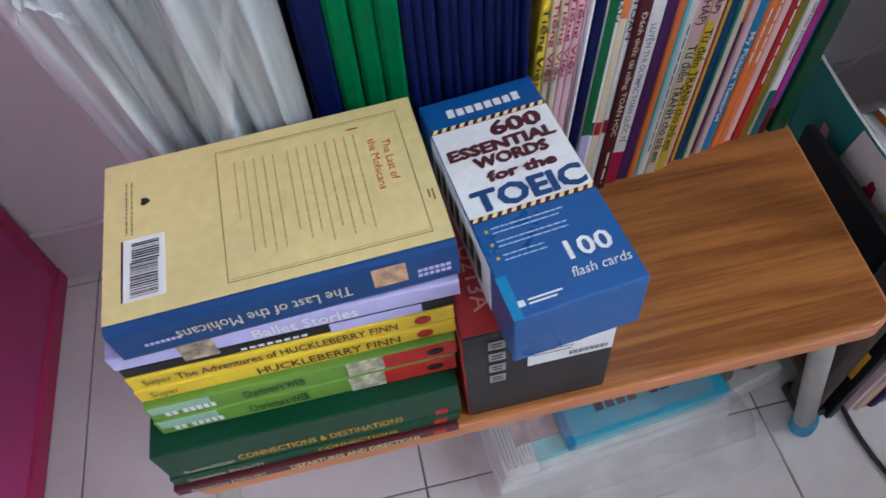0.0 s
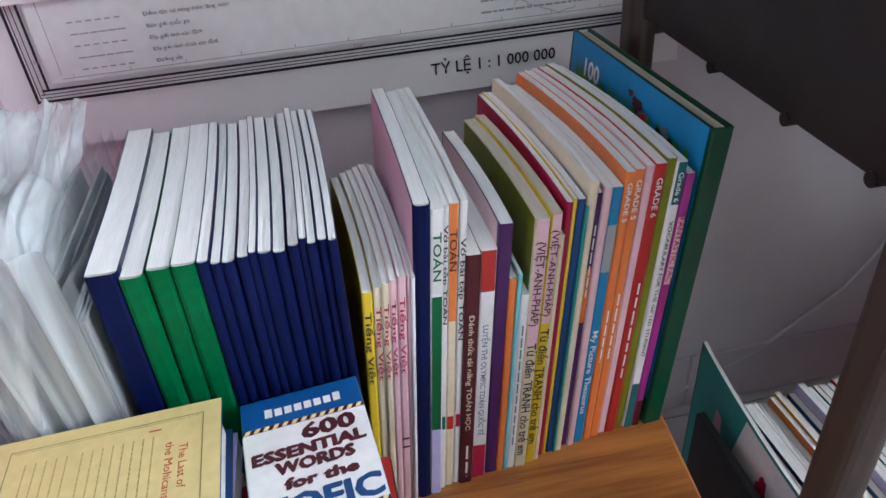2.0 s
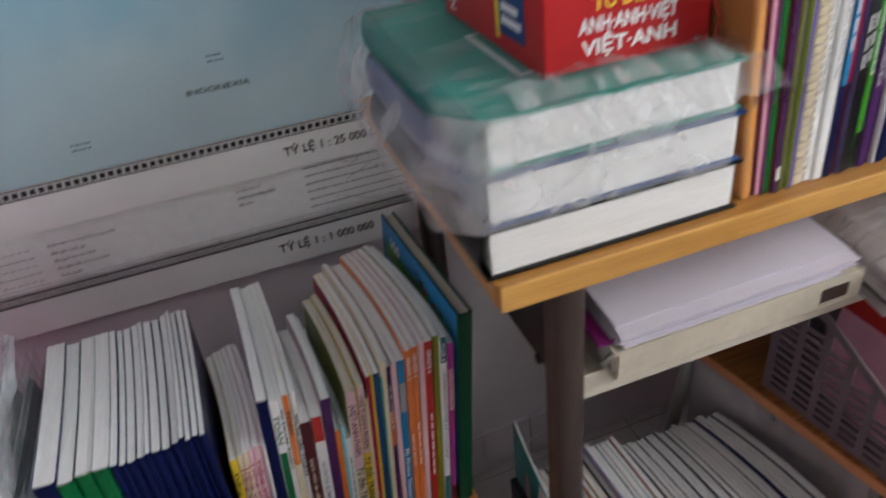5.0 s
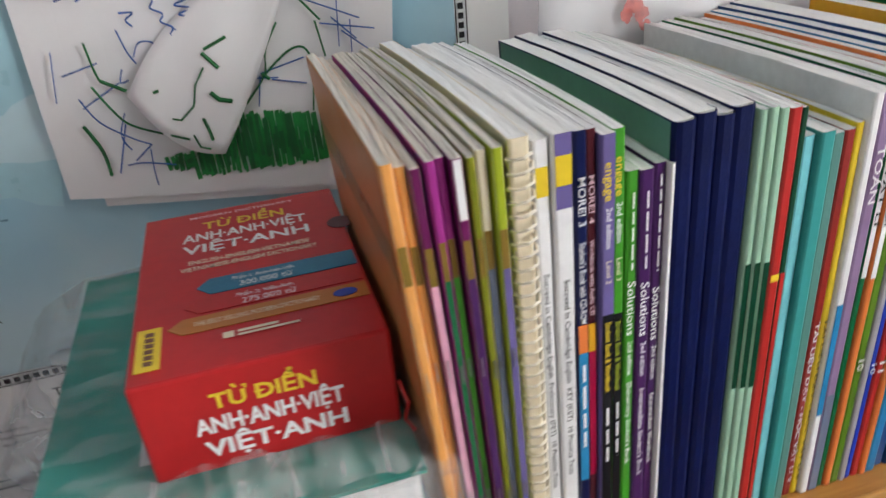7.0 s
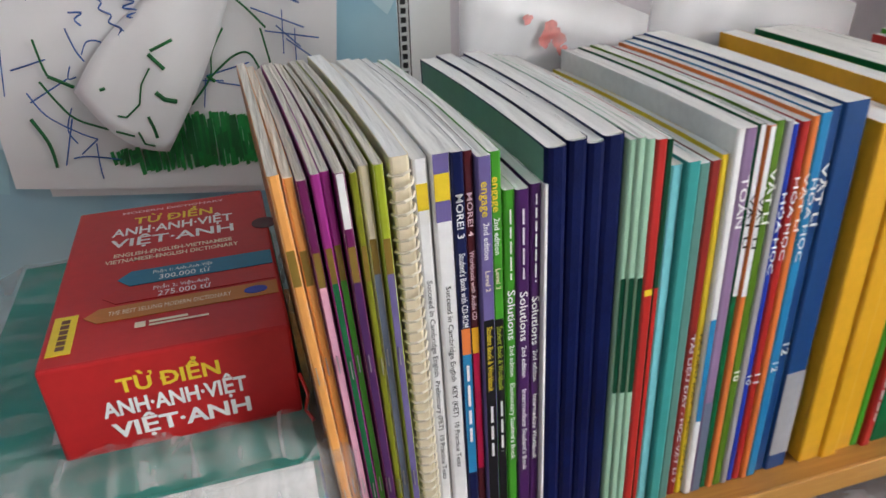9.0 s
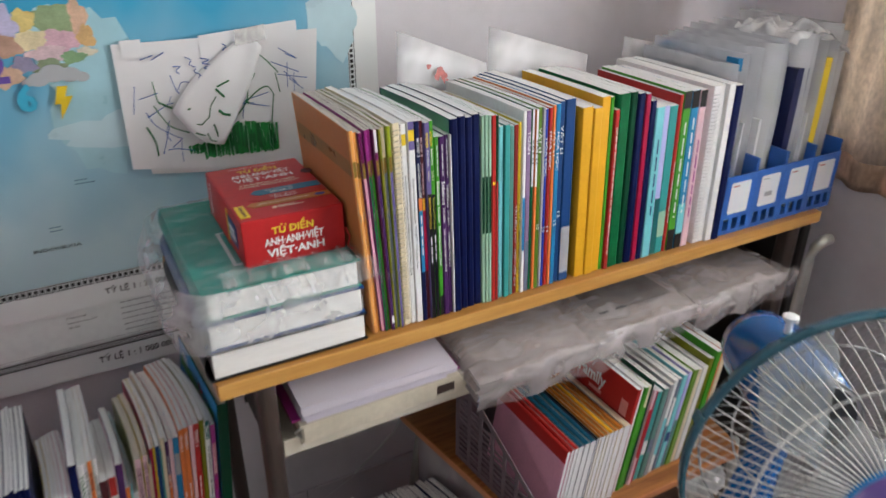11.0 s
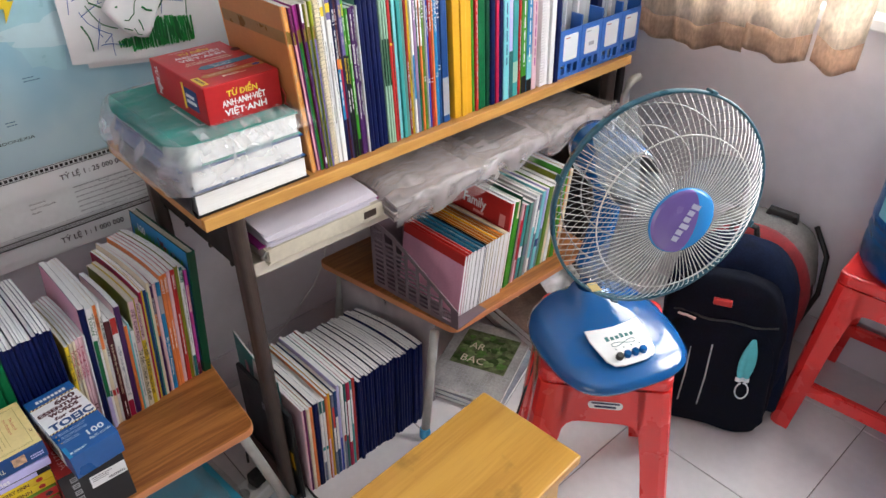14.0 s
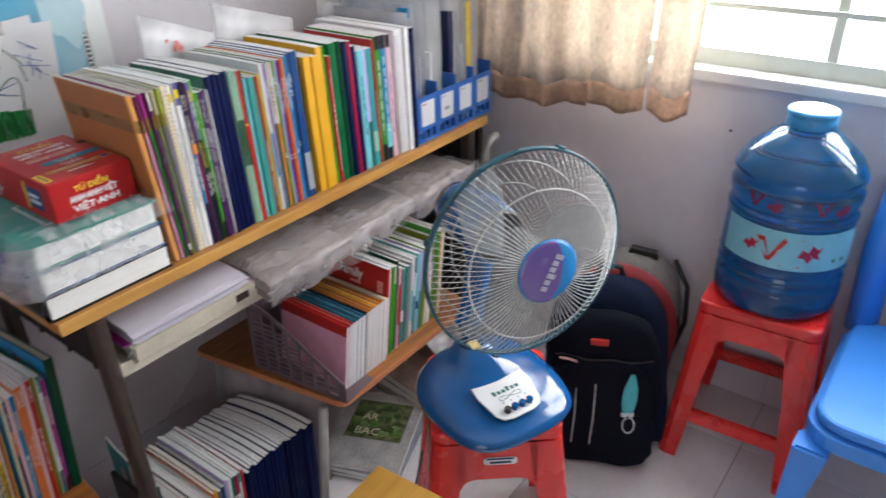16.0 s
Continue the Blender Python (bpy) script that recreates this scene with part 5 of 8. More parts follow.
part("round_mark", lathe([(0.0, 0.0662), (0.006, 0.0662), (0.006, 0.0665)], 24, m=Matrix.Translation((0.121, 0.046, 0)) @ Matrix.Diagonal((1.2, 0.7, 1, 1))), ink("royal"), dic)
part("yellow_label", box(0.004, 0.017, 0.012, 0.052, 0.0657, 0.0662), card("yellow"), dic, "yellow publisher label")
part("label_bar", bars([(0.0085, 0.016 + 0.0055 * k, 0.0048, 0.0042) for k in range(6)], flat(0, 0, 0.0664)), ink("brown"), dic)["kind"] = "stuff"
part("publisher_mark", bars([(0.05, 0.026, 0.006, 0.006), (0.058, 0.0295, 0.022, 0.0024), (0.058, 0.026, 0.034, 0.002)], flat(0, 0, 0.0662)), ink("cream"), dic)
left = lambda x, y, z: Matrix(((0, 0, -1, x), (-1, 0, 0, y), (0, 1, 0, z), (0, 0, 0, 1)))
part("blue_panel", box(-0.0006, 0.0001, 0.03, 0.075, 0.015, 0.05), card("blue"), dic, "blue printed side panel")
part("yellow_stripe", box(-0.0007, 0.0001, 0.076, 0.083, 0.01, 0.055), card("yellow"), dic)
write("side_title", "TỪ ĐIỂN", 0.012, Matrix(((0, 0, -1, -0.0008), (0, -1, 0, 0.185), (-1, 0, 0, 0.058), (0, 0, 0, 1))), ink("white"), dic, width=0.05, bold=0.03)
part("side_bars", bars([(-0.07, 0.024, 0.035, 0.006), (-0.07, 0.034, 0.03, 0.006)], left(-0.0009, 0, 0)), ink("white"), dic)
part("thumb_notch", lathe([(0.0, 0), (0.009, 0), (0.009, 0.0004)], 20, m=pose(0.134, 0.14, 0.0658)), ink("maroon"), dic)
ribbon = part("ribbon", tube([(0.138, 0.0, 0.03), (0.141, -0.006, 0.018), (0.1385, -0.004, 0.004), (0.142, -0.012, 0.0015)], 0.0012, 5), card("red"), dic, "red marker ribbon")

cb = thing("plastic_bag", "crumpled empty white plastic bag on the file sleeves", "plastic bag", pose(1.02, -0.42, 1.075))
part("bag_film", sheet(lambda u, v: (0.15 * u + 0.012 * noise.noise((u * 7, v * 7, 2)), 0.14 * v + 0.012 * noise.noise((u * 6, v * 6, 5)), 0.018 + 0.02 * math.sin(math.pi * u) + 0.03 * abs(noise.noise((u * 6, v * 5, 8))) - 0.03 * u * u), 24, 24), clear_plastic("white_bag_film", (0.8, 0.8, 0.8), 0.55, 0.25, 0.5, 14), cb, smooth=True)

# ---- books standing on the low bench ----
ROW_B = "books in the row on the low bench"
row(-0.4, -0.322, 0.331, 1.2, [
    (19, 278, "navy", NB), (14, 273, "green", NB), (15, 274, "green", NB), (15, 275, "green", NB), (7, 275, "navy", NB), (6.2, 272, "navy", NB), (8, 271, "navy", NB), (7.5, 273, "navy", NB),
    (5, 275, "navy", NB), (8.5, 273, "navy", NB), (7.8, 270, "navy", NB), (7, 272, "navy", NB), (5, 276, "navy", NB), (5.6, 273, "navy", NB), (6, 272, "navy", NB), (5.4, 272, "navy", NB),
], "on the low bench", ROW_B, 0.205, (-0.006, -0.006), (-0.005, 0.002), gap=0.0003)
TV = lambda key: {"titles": [("Tiếng Việt", key, 0.93, 0.3, 0.6)]}
row(-0.256, -0.314, 0.33, 4.6, [
    (7, 223, "yellow", TV("black")), (6, 226, "cream", TV("crimson")), (5, 229, "cream", TV("crimson")), (5, 231, "rose", TV("crimson")), (6, 232, "rose", {"titles": [("Tiếng Việt", "crimson", 0.93, 0.3, 0.6), ("11", "maroon", 0.34, 0.05, 0.9)]}),
    (2.4, 231, "rose", {}), (2.6, 231, "white", {}),
], "on the low bench", ROW_B, 0.165, (-0.01, -0.01), gap=0.0002)
row(-0.2205, -0.311, 0.33, 4.6, [
    (11, 283, "navy", {**NB, "side": (0.0, 0.998, "pink"), "label": "navy-spined notebook with a pink cover"}),
    (9, 278, "white", {"bands": [(0.28, 0.75, "green"), (0.24, 0.28, "lilac"), (0.0, 0.24, "lilac")], **W("TOÁN", "green", 0.94, 0.14, 0.6)}),
    (4, 277, "white", {"bands": [(0.26, 0.31, "dkteal")], **W("Vở bài tập TOÁN", "black", 0.95, 0.3, 0.7)}),
    (7, 277, "cream", {"bands": [(0.65, 0.999, "orange"), (0.25, 0.3, "red")], **W("TOÁN", "maroon", 0.93, 0.12, 0.7)}),
    (5, 277, "white", {"bands": [(0.25, 0.3, "crimson")], **W("Vở bài tập TOÁN", "black", 0.9, 0.32, 0.7)}),
    (11, 235, "maroon", {"d": 0.15, "titles": [("Đánh thức tài năng TOÁN HỌC", "cream", 0.78, 0.5, 0.35), (None, "white", 0.2, 0.16, 0.25)]}),
    (12, 234, "white", {"d": 0.15, "bands": [(0.85, 0.999, "red"), (0.0, 0.17, "crimson"), (0.17, 0.85, "white")], **W("LUYỆN THI OLYMPIC TOÁN QUỐC TẾ", "slate", 0.72, 0.5, 0.35)}),
    (10, 252, "purple", {"d": 0.15, "side": (0.0, 0.998, "rose")}),
    (6, 205, "orange", {}), (3, 208, "aqua", {}), (7, 188, "white", {"titles": [(None, "slate", 0.85, 0.7, 0.25)]}),
    (10, 250, "cream", {"d": 0.17, "bands": [(0.55, 0.999, "rose"), (0.0, 0.1, "cream")], "side": (0.0, 0.998, "olive"), "pages": PAGES_WARM, "titles": [("Từ điển TRANH cho trẻ em", "black", 0.56, 0.5, 0.7), ("(VIỆT-ANH-PHÁP)", "maroon", 0.93, 0.3, 0.6)]}),
    (8, 252, "yellow", {"d": 0.17, "bands": [(0.62, 0.999, "rose")], "pages": PAGES_WARM, "titles": [("Từ điển TRANH cho trẻ em", "black", 0.6, 0.5, 0.8), ("(VIỆT-ANH-PHÁP)", "maroon", 0.95, 0.3, 0.6)]}),
    (4, 232, "cream", {}), (5, 256, "crimson", {"side": (0.0, 0.998, "crimson")}), (3, 257, "yellow", {}), (6, 256, "blue", {}), (2, 250, "teal", {}), (6, 268, "cream", {}),
    (6, 256, "purple", {"bands": [(0.55, 0.75, "orange")], "titles": [(None, "white", 0.9, 0.25, 0.25)]}), (6, 260, "rose", {}), (9, 258, "sky", {"bands": [(0.72, 0.88, "grey")], **W("My Picture Thesaurus", "white", 0.5, 0.36, 0.5)}),
    (7, 268, "orange", {"titles": [("GRADE 5", "white", 0.97, 0.12, 0.5), (None, "white", 0.55, 0.2, 0.25)]}), (8, 268, "orange", {"titles": [("GRADE 5", "white", 0.97, 0.12, 0.5), (None, "white", 0.6, 0.25, 0.25)]}),
    (7, 268, "rose", {}), (9, 269, "red", {"titles": [("GRADE 6", "white", 0.96, 0.12, 0.5), (None, "white", 0.62, 0.38, 0.25)]}),
    (8, 270, "olive", {}), (8, 267, "white", {"bands": [(0.87, 0.999, "dkteal"), (0.0, 0.2, "dkteal")], "titles": [("Grade 6", "white", 0.97, 0.09, 0.5), ("VOCABULARY FOR THE GIFTED STUDENT", "black", 0.82, 0.5, 0.35)]}),
    (7, 256, "magenta", {"bands": [(0.62, 0.86, "rose"), (0.0, 0.12, "maroon")], **W("FANTASTIC FACTS  BUGS", "crimson", 0.86, 0.36, 0.6)}),
], "on the low bench", ROW_B, 0.198, (-0.004, -0.026), (0.0, 0.028), gap=0.0001)
# darker cream page edges here: shade between the boards put into the colour
bug = book("picture_book", "large hardback picture book, green spine and blue cover with insects", 0.017, 0.288, 0.235, "dkgreen", pose(-0.009, -0.286, 0.33, 0, 5.0, 4), hard=True, side=(0.1, 0.998, "sky"), group=ROW_B, pages=PAGES_WARM)
part("printed_grass", sheet(lambda u, v: (-0.0012, 0.02 + 0.2 * u, 0.238 + (0.02 + 0.008 * math.sin(u * 90)) * v), 40, 1), card("leaf"), bug, "printed green grass")
for y, z, s, key in ((0.1, 0.266, 0.008, "maroon"), (0.088, 0.26, 0.006, "red"), (0.055, 0.262, 0.006, "slate"), (0.063, 0.259, 0.004, "black"), (0.112, 0.272, 0.004, "maroon"), (0.045, 0.258, 0.004, "black")):
    bm = blob(0, 0, s, s * 0.7, int(z * 1000), 0)
    bm.transform(Matrix(((0, 0, 0, -0.0016), (1, 0, 0, y), (0, 0, 1, z), (0, 0, 0, 1))))
    part("printed_insect", bm, card(key), bug)
write("title", "100", 0.016, Matrix(((0, 0, -1, -0.0014), (-1, 0, 0, 0.2), (0, 1, 0, 0.256), (0, 0, 0, 1))), ink("white"), bug, bold=0.03)

# white booklets in thin clear bags at the end of the row
for i, (x, w, h, ry, y) in enumerate(((-0.4325, 0.012, 0.276, 0.6, -0.325), (-0.447, 0.012, 0.28, -0.4, -0.33), (-0.462, 0.013, 0.282, -1.5, -0.33), (-0.477, 0.013, 0.28, -3, -0.325), (-0.492, 0.012, 0.276, -5, -0.315), (-0.507, 0.012, 0.272, -7.5, -0.305))):
    bk = thing("bagged_booklet", "white booklet in a thin clear plastic bag on the low bench", "booklet", pose(x + 0.018, y, 0.33, 0, ry, 0), group="bagged booklets")
    w *= 0.8
    bm = bmesh.new()
    r = random.Random(i)
    for k in range(4):
        x0 = w * k / 4
        add_box(bm, x0, x0 + w / 4 - 0.0005, 0.002 * r.random(), 0.2 - 0.004 * r.random(), 0, h - 0.02 - 0.02 * r.random())
    part("leaves", bm, mat("bluish_leaves", (0.47, 0.5, 0.53), 0.8, 0.06, 8), bk)
    part("bag", sheet(lambda u, v, i=i, w=w, h=h: ((-0.002 if u < 0.5 else w + 0.001) + 0.004 * noise.noise((u * 9, v * 0.8, i)) * (0.4 + v), -0.01 + 0.008 * noise.noise((u * 6, v * 0.7, i + 3)) + (0.22 * (0.5 - u) * 2 if u < 0.5 else 0.22 * (u - 0.5) * 2), (h + 0.002 + 0.006 * noise.noise((u * 5, 1, i))) * v), 14, 10), clear_plastic("booklet_film", (0.58, 0.61, 0.64), 0.22, 0.2, 0.3, 20, (1, 1, 0.08)), bk, "milky crumpled plastic", smooth=True)
hang = thing("plastic_bag", "empty crumpled clear plastic bag hanging over the booklets", "plastic bag", pose(0, 0, 0.33))
part("bag_film", sheet(lambda u, v: (-0.518 + 0.01 * v + 0.1 * u * (0.35 + 0.65 * v) + 0.035 * noise.noise((u * 7, v * 1.2, 1)), -0.3 - 0.05 * u + 0.012 * noise.noise((u * 14, v * 2, 7)), (0.345 + 0.025 * noise.noise((u * 26, 0.5, 3))) * v), 60, 16), clear_plastic("hanging_film", (0.74, 0.76, 0.78), 0.2, 0.18, 0.3, 50, (1, 1, 0.05)), hang, smooth=True)
part("bag_film", sheet(lambda u, v: (-0.55 + 0.02 * v + 0.13 * u * (0.3 + 0.7 * v) + 0.035 * noise.noise((u * 7, v * 1.2, 4)), -0.21 - 0.03 * u + 0.012 * noise.noise((u * 14, v * 2, 2)), (0.345 + 0.025 * noise.noise((u * 26, 0.5, 8))) * v), 60, 16), clear_plastic("hanging_film", (0.74, 0.76, 0.78), 0.2), hang, smooth=True)

part("bag_front", sheet(lambda u, v: (-0.502 + 0.104 * u - 0.05 * (1 - u) * v + 0.006 * noise.noise((u * 14, v * 0.5, 11)), -0.345 + 0.02 * (1 - u) + 0.004 * math.sin(u * 47 + v * 0.8) * (0.3 + 0.7 * v) + 0.006 * noise.noise((u * 22, v * 0.6, 4)), 0.004 + 0.305 * v), 60, 14), clear_plastic("front_film", (0.54, 0.58, 0.6), 0.66, 0.2, 0.45, 60, (1, 1, 0.03)), hang, "milky film folded in front of the booklets", smooth=True)

part("bag_top", sheet(lambda u, v: (-0.53 + 0.125 * u - 0.012 * v + 0.008 * noise.noise((u * 6, v * 5, 21)), -0.335 + 0.2 * v, 0.283 + 0.03 * v + 0.02 * noise.noise((u * 7, v * 2, 13)) + 0.008 * noise.noise((u * 18, v * 2, 3)) + 0.005 * noise.noise((u * 44, v * 1.2, 9)) - 0.02 * max(0, 0.25 - u)), 80, 24), clear_plastic("top_film", (0.68, 0.72, 0.74), 0.58, 0.15, 0.4, 60, (1, 0.05, 1)), hang, "loose crinkled film over the booklets", smooth=True)

# ---- stack of storybooks on the low bench ----
top_down = lambda x, y, z: Matrix(((0, 1, 0, x), (-1, 0, 0, y), (0, 0, 1, z), (0, 0, 0, 1)))


def lying(name, label, x0, x1, y0, d, z0, th, key, pages=PAGES_FLAT, hard=False, rz=0.0, category="book", panel=None):
    """A book lying flat with its spine to the front."""
    ob = thing(name, label, category, pose(x0, y0, z0, 0, 0, rz), group="stack of storybooks")
    w = x1 - x0
    tc = 0.0025 if hard else 0.0007
    c = min(0.004 if hard else 0.0012, th * 0.3)
    prof = [(d, 0), (c, 0), (c * 0.3, c * 0.3), (0, c), (0, th - c), (c * 0.3, th - c * 0.3), (c, th), (d, th), (d, th - tc), (c + tc, th - tc), (tc, th - c - tc * 0.4), (tc, c + tc * 0.4), (c + tc, tc), (d, tc)]
    bm = bmesh.new()
    a = [bm.verts.new((0, y, z)) for y, z in prof]
    b = [bm.verts.new((w, y, z)) for y, z in prof]
    n = len(prof)
    for i in range(n):
        bm.faces.new((a[i], a[(i + 1) % n], b[(i + 1) % n], b[i]))
    for ring in (a, b):
        for i in range(7):
            j = n - 1 - i
            if i < 6:
                bm.faces.new((ring[i], ring[i + 1], ring[j - 1], ring[j]))
    part("cover", bm, card(key), ob)
    g = 0.004 if hard else 0.0006
    part("page_block", box(g, w - g, tc + 0.0006, d - g, tc + 0.0001, th - tc - 0.0001), pages, ob, "white page block")
    return ob


z = 0.33
STACK = []
for name, label, x0, x1, y0, d, th, key in (
        ("course_book", "maroon softcover course book lying in the stack", -0.55, -0.348, -0.494, 0.14, 0.011, "maroon"),
        ("course_book", "dark green softcover course book lying in the stack", -0.548, -0.346, -0.491, 0.14, 0.012, "dkgreen"),
        ("course_book", "thick dark green course book lying in the stack", -0.546, -0.344, -0.49, 0.14, 0.037, "dkgreen"),
        ("storybook", "green and red paperback storybook lying in the stack", -0.536, -0.342, -0.476, 0.125, 0.018, "grass"),
        ("storybook", "green and red paperback storybook lying in the stack", -0.535, -0.34, -0.475, 0.125, 0.017, "grass"),
        ("storybook", "yellow paperback storybook lying in the stack", -0.535, -0.338, -0.47, 0.12, 0.0135, "yellow"),
        ("storybook", "yellow paperback storybook lying in the stack", -0.534, -0.338, -0.469, 0.12, 0.0135, "yellow"),
        ("storybook", "black paperback storybook lying in the stack", -0.533, -0.337, -0.468, 0.12, 0.01, "black"),
        ("storybook", "lilac paperback storybook lying in the stack", -0.534, -0.333, -0.4685, 0.12, 0.0145, "lilac")):
    th *= 1.046
    ob = lying(name, label, x0, x1, y0, d, z, th, key)
    STACK.append((ob, x1 - x0, th))
    z += th + 0.0002
spine_text = lambda x, zz: facing(x, -0.0005, zz)
for (ob, w, th), items in zip(STACK, (
        [("DEPARTURES AND DIRECTIONS", "gold", 0.4, 0.46, 0.55)],
        [("CONNECTIONS", "amber", 0.5, 0.28, 0.4)],
        [("CONNECTIONS & DESTINATIONS", "amber", 0.24, 0.56, 0.2)],
        [("Charlotte's WEB", "dkgreen", 0.3, 0.2, 0.5)], [("Charlotte's WEB", "dkgreen", 0.3, 0.2, 0.5)],
        [("HUCKLEBERRY FINN", "maroon", 0.37, 0.45, 0.55)], [("The Adventures of HUCKLEBERRY FINN", "maroon", 0.14, 0.68, 0.5)],
        [(None, "white", 0.35, 0.25, 0.25)], [("Ballet Stories", "white", 0.4, 0.3, 0.6)])):
    for text, key, x, length, size in items:
        if text:
            write("title", text, th * size, spine_text(w * x, th * (1 - size) / 2 if size > 0.25 else th * 0.15), ink(key), ob, width=w * length, bold=0.01)
        else:
            part("spine_print", bars([(w * (x + 0.026 * k), th * 0.3, w * 0.018, th * size) for k in range(8)], facing(0, -0.0005, 0)), ink(key), ob)
for i in (0, 1, 2):
    ob, w, th = STACK[i]
    h = min(th, 0.012)
    write("series_name", "Streamline ENGLISH", h * 0.42, facing(w * 0.05, -0.0005, h * 0.28), ink("cream"), ob, width=w * (0.17 if i == 2 else 0.26), shear=0.15)
    part("red_mark", box(w * 0.91, w * 0.955, -0.0005, 0.0001, h * 0.2, h * 0.8), card("red"), ob)
for i in (3, 4):
    ob, w, th = STACK[i]
    part("red_end", box(w * 0.76, w * 0.998, -0.0006, 0.0001, 0.001, th - 0.001), card("red"), ob, "red spine end")
    part("picture_band", box(w * 0.64, w * 0.758, -0.0006, 0.0001, 0.001, th - 0.001), mat("printed_picture", (0.5, 0.48, 0.34), 0.4, 0.6, 120, fine=0.3), ob, "printed picture on the spine")
    part("white_end", box(w * 0.01, w * 0.2, -0.0006, 0.0001, th * 0.5, th - 0.001), card("mint"), ob)
    part("author_print", bars([(w * (0.05 + 0.022 * k + (0.012 if k > 1 else 0)), th * 0.25, w * 0.016, th * 0.3) for k in range(7)], facing(0, -0.0008, 0)), ink("white"), ob)["kind"] = "stuff"
    part("oval_mark", lathe([(0, 0), (0.004, 0), (0.004, 0.0003)], 16, m=Matrix.Translation((w * 0.93, -0.0009, th * 0.5)) @ Matrix(((1.4, 0, 0, 0), (0, 0, 1, 0), (0, 1, 0, 0), (0, 0, 0, 1)))), ink("black"), ob)
for i in (5, 6):
    ob, w, th = STACK[i]
    part("red_mark", lathe([(0, 0), (0.004, 0), (0.004, 0.0004)], 16, m=Matrix.Translation((w * 0.9, -0.0006, th * 0.5)) @ Matrix(((1.3, 0, 0, 0), (0, 0, 1, 0), (0, 1, 0, 0), (0, 0, 0, 1)))), card("red"), ob)
    write("series_name", "Super", th * 0.45, facing(w * 0.04, -0.0005, th * 0.3), ink("maroon"), ob, width=w * 0.085)
ob, w, th = STACK[7]
part("lilac_end", box(w * 0.62, w * 0.9, -0.0006, 0.0001, 0.001, th - 0.001), card("lilac"), ob)
ob, w, th = STACK[8]
part("picture_band", box(w * 0.19, w * 0.29, -0.0006, 0.0001, -0.004, th - 0.002), mat("printed_ballet", (0.35, 0.28, 0.2), 0.4, 0.7, 110, fine=0.3), ob, "printed picture on the spine")
moh = lying("storybook", "hardback storybook with pale gold cover and blue spine on the stack", -0.521, -0.322, -0.474, 0.116, z, 0.0305, "blue", hard=True, rz=2.4)
moh.scale = (0.955, 1.03, 1.0)
zt, w = 0.0305, 0.199
part("back_board", box(0.0, w, 0.0055, 0.1165, zt, zt + 0.0006), mat("pale_gold_cover", (0.68, 0.56, 0.245), 0.4, 0.06, 14, 0.05, 200, fine=0.05), moh, "pale gold cover board")
zt += 0.0008
fr = bmesh.new()
for x0, y0, ww, hh in ((0.07, 0.012, 0.118, 0.0006), (0.07, 0.107, 0.118, 0.0006), (0.07, 0.012, 0.0006, 0.095), (0.1875, 0.012, 0.0006, 0.0955), (0.072, 0.0137, 0.114, 0.0003), (0.072, 0.1055, 0.114, 0.0003)):
    bars([(x0, y0, ww, hh)], flat(0, 0, zt), fr)
part("printed_frame", fr, mat("olive_ink", (0.22, 0.18, 0.06), 0.5, 0.1, 40), moh)
tx = bmesh.new()
r = random.Random(3)
for i in range(13):
    bars(text_lines(r, 0, 0, 0.074, 1, 0.01, 0.0009, 0.12 if i not in (7, 12) else 0.5), top_down(0.157 - 0.0061 * i - (0.003 if i > 7 else 0), 0.096, zt), tx)
part("blurb", tx, mat("faint_olive_ink", (0.4, 0.31, 0.11), 0.5, 0.1, 40), moh)
write("title", "The Last of", 0.0052, top_down(0.174, 0.086, zt), ink("red"), moh, width=0.032)
write("title", "the Mohicans", 0.0052, top_down(0.1655, 0.089, zt), ink("red"), moh, width=0.04)
write("initial", "I", 0.008, top_down(0.154, 0.101, zt), ink("red"), moh)
part("price_bars", bars([(0.192, 0.035, 0.001, 0.006), (0.1945, 0.033, 0.001, 0.008)], flat(0, 0, zt)), ink("brown"), moh)
part("publisher_mark", bars(text_lines(r, 0, 0, 0.04, 2, 0.0032, 0.001, 0.1), top_down(0.0165, 0.1, zt)), mat("olive_ink", (0.22, 0.18, 0.06), 0.5, 0.1, 40), moh)["kind"] = "stuff"
part("publisher_mark", blob(0, 0, 0.0028, 0.0028, 4, 0), ink("black"), moh).matrix_local = Matrix.Translation((0.025, 0.083, zt)) @ pose(0, 0, 0, 90, 0, 0)
part("barcode_label", box(0.012, 0.036, 0.016, 0.057, zt, zt + 0.0003), PAPER, moh, "white barcode label")
bc = bmesh.new()
yy = 0.018
while yy < 0.054:
    t = r.choice((0.0004, 0.0007, 0.0011))
    bars([(0.016 + 0.001 * (yy > 0.04), yy, 0.016, t)], flat(0, 0, zt + 0.0006), bc)
    yy += t + r.choice((0.0004, 0.0006, 0.001))
bars([(0.0108, 0.016, 0.0012, 0.041)], flat(0, 0, zt + 0.0002), bc)
part("barcode", bc, INK_BLACK, moh)["kind"] = "stuff"
write("spine_title", "The Last of the Mohicans", 0.009, Matrix(((-1, 0, 0, 0.135), (0, 0, -1, -0.0006), (0, -1, 0, 0.019), (0, 0, 0, 1))), ink("cream"), moh, width=0.1)
part("spine_picture", box(0.148, 0.168, -0.0007, 0.0001, 0.011, 0.027), mat("printed_canyon", (0.5, 0.3, 0.18), 0.4, 0.5, 150), moh, "small printed picture")
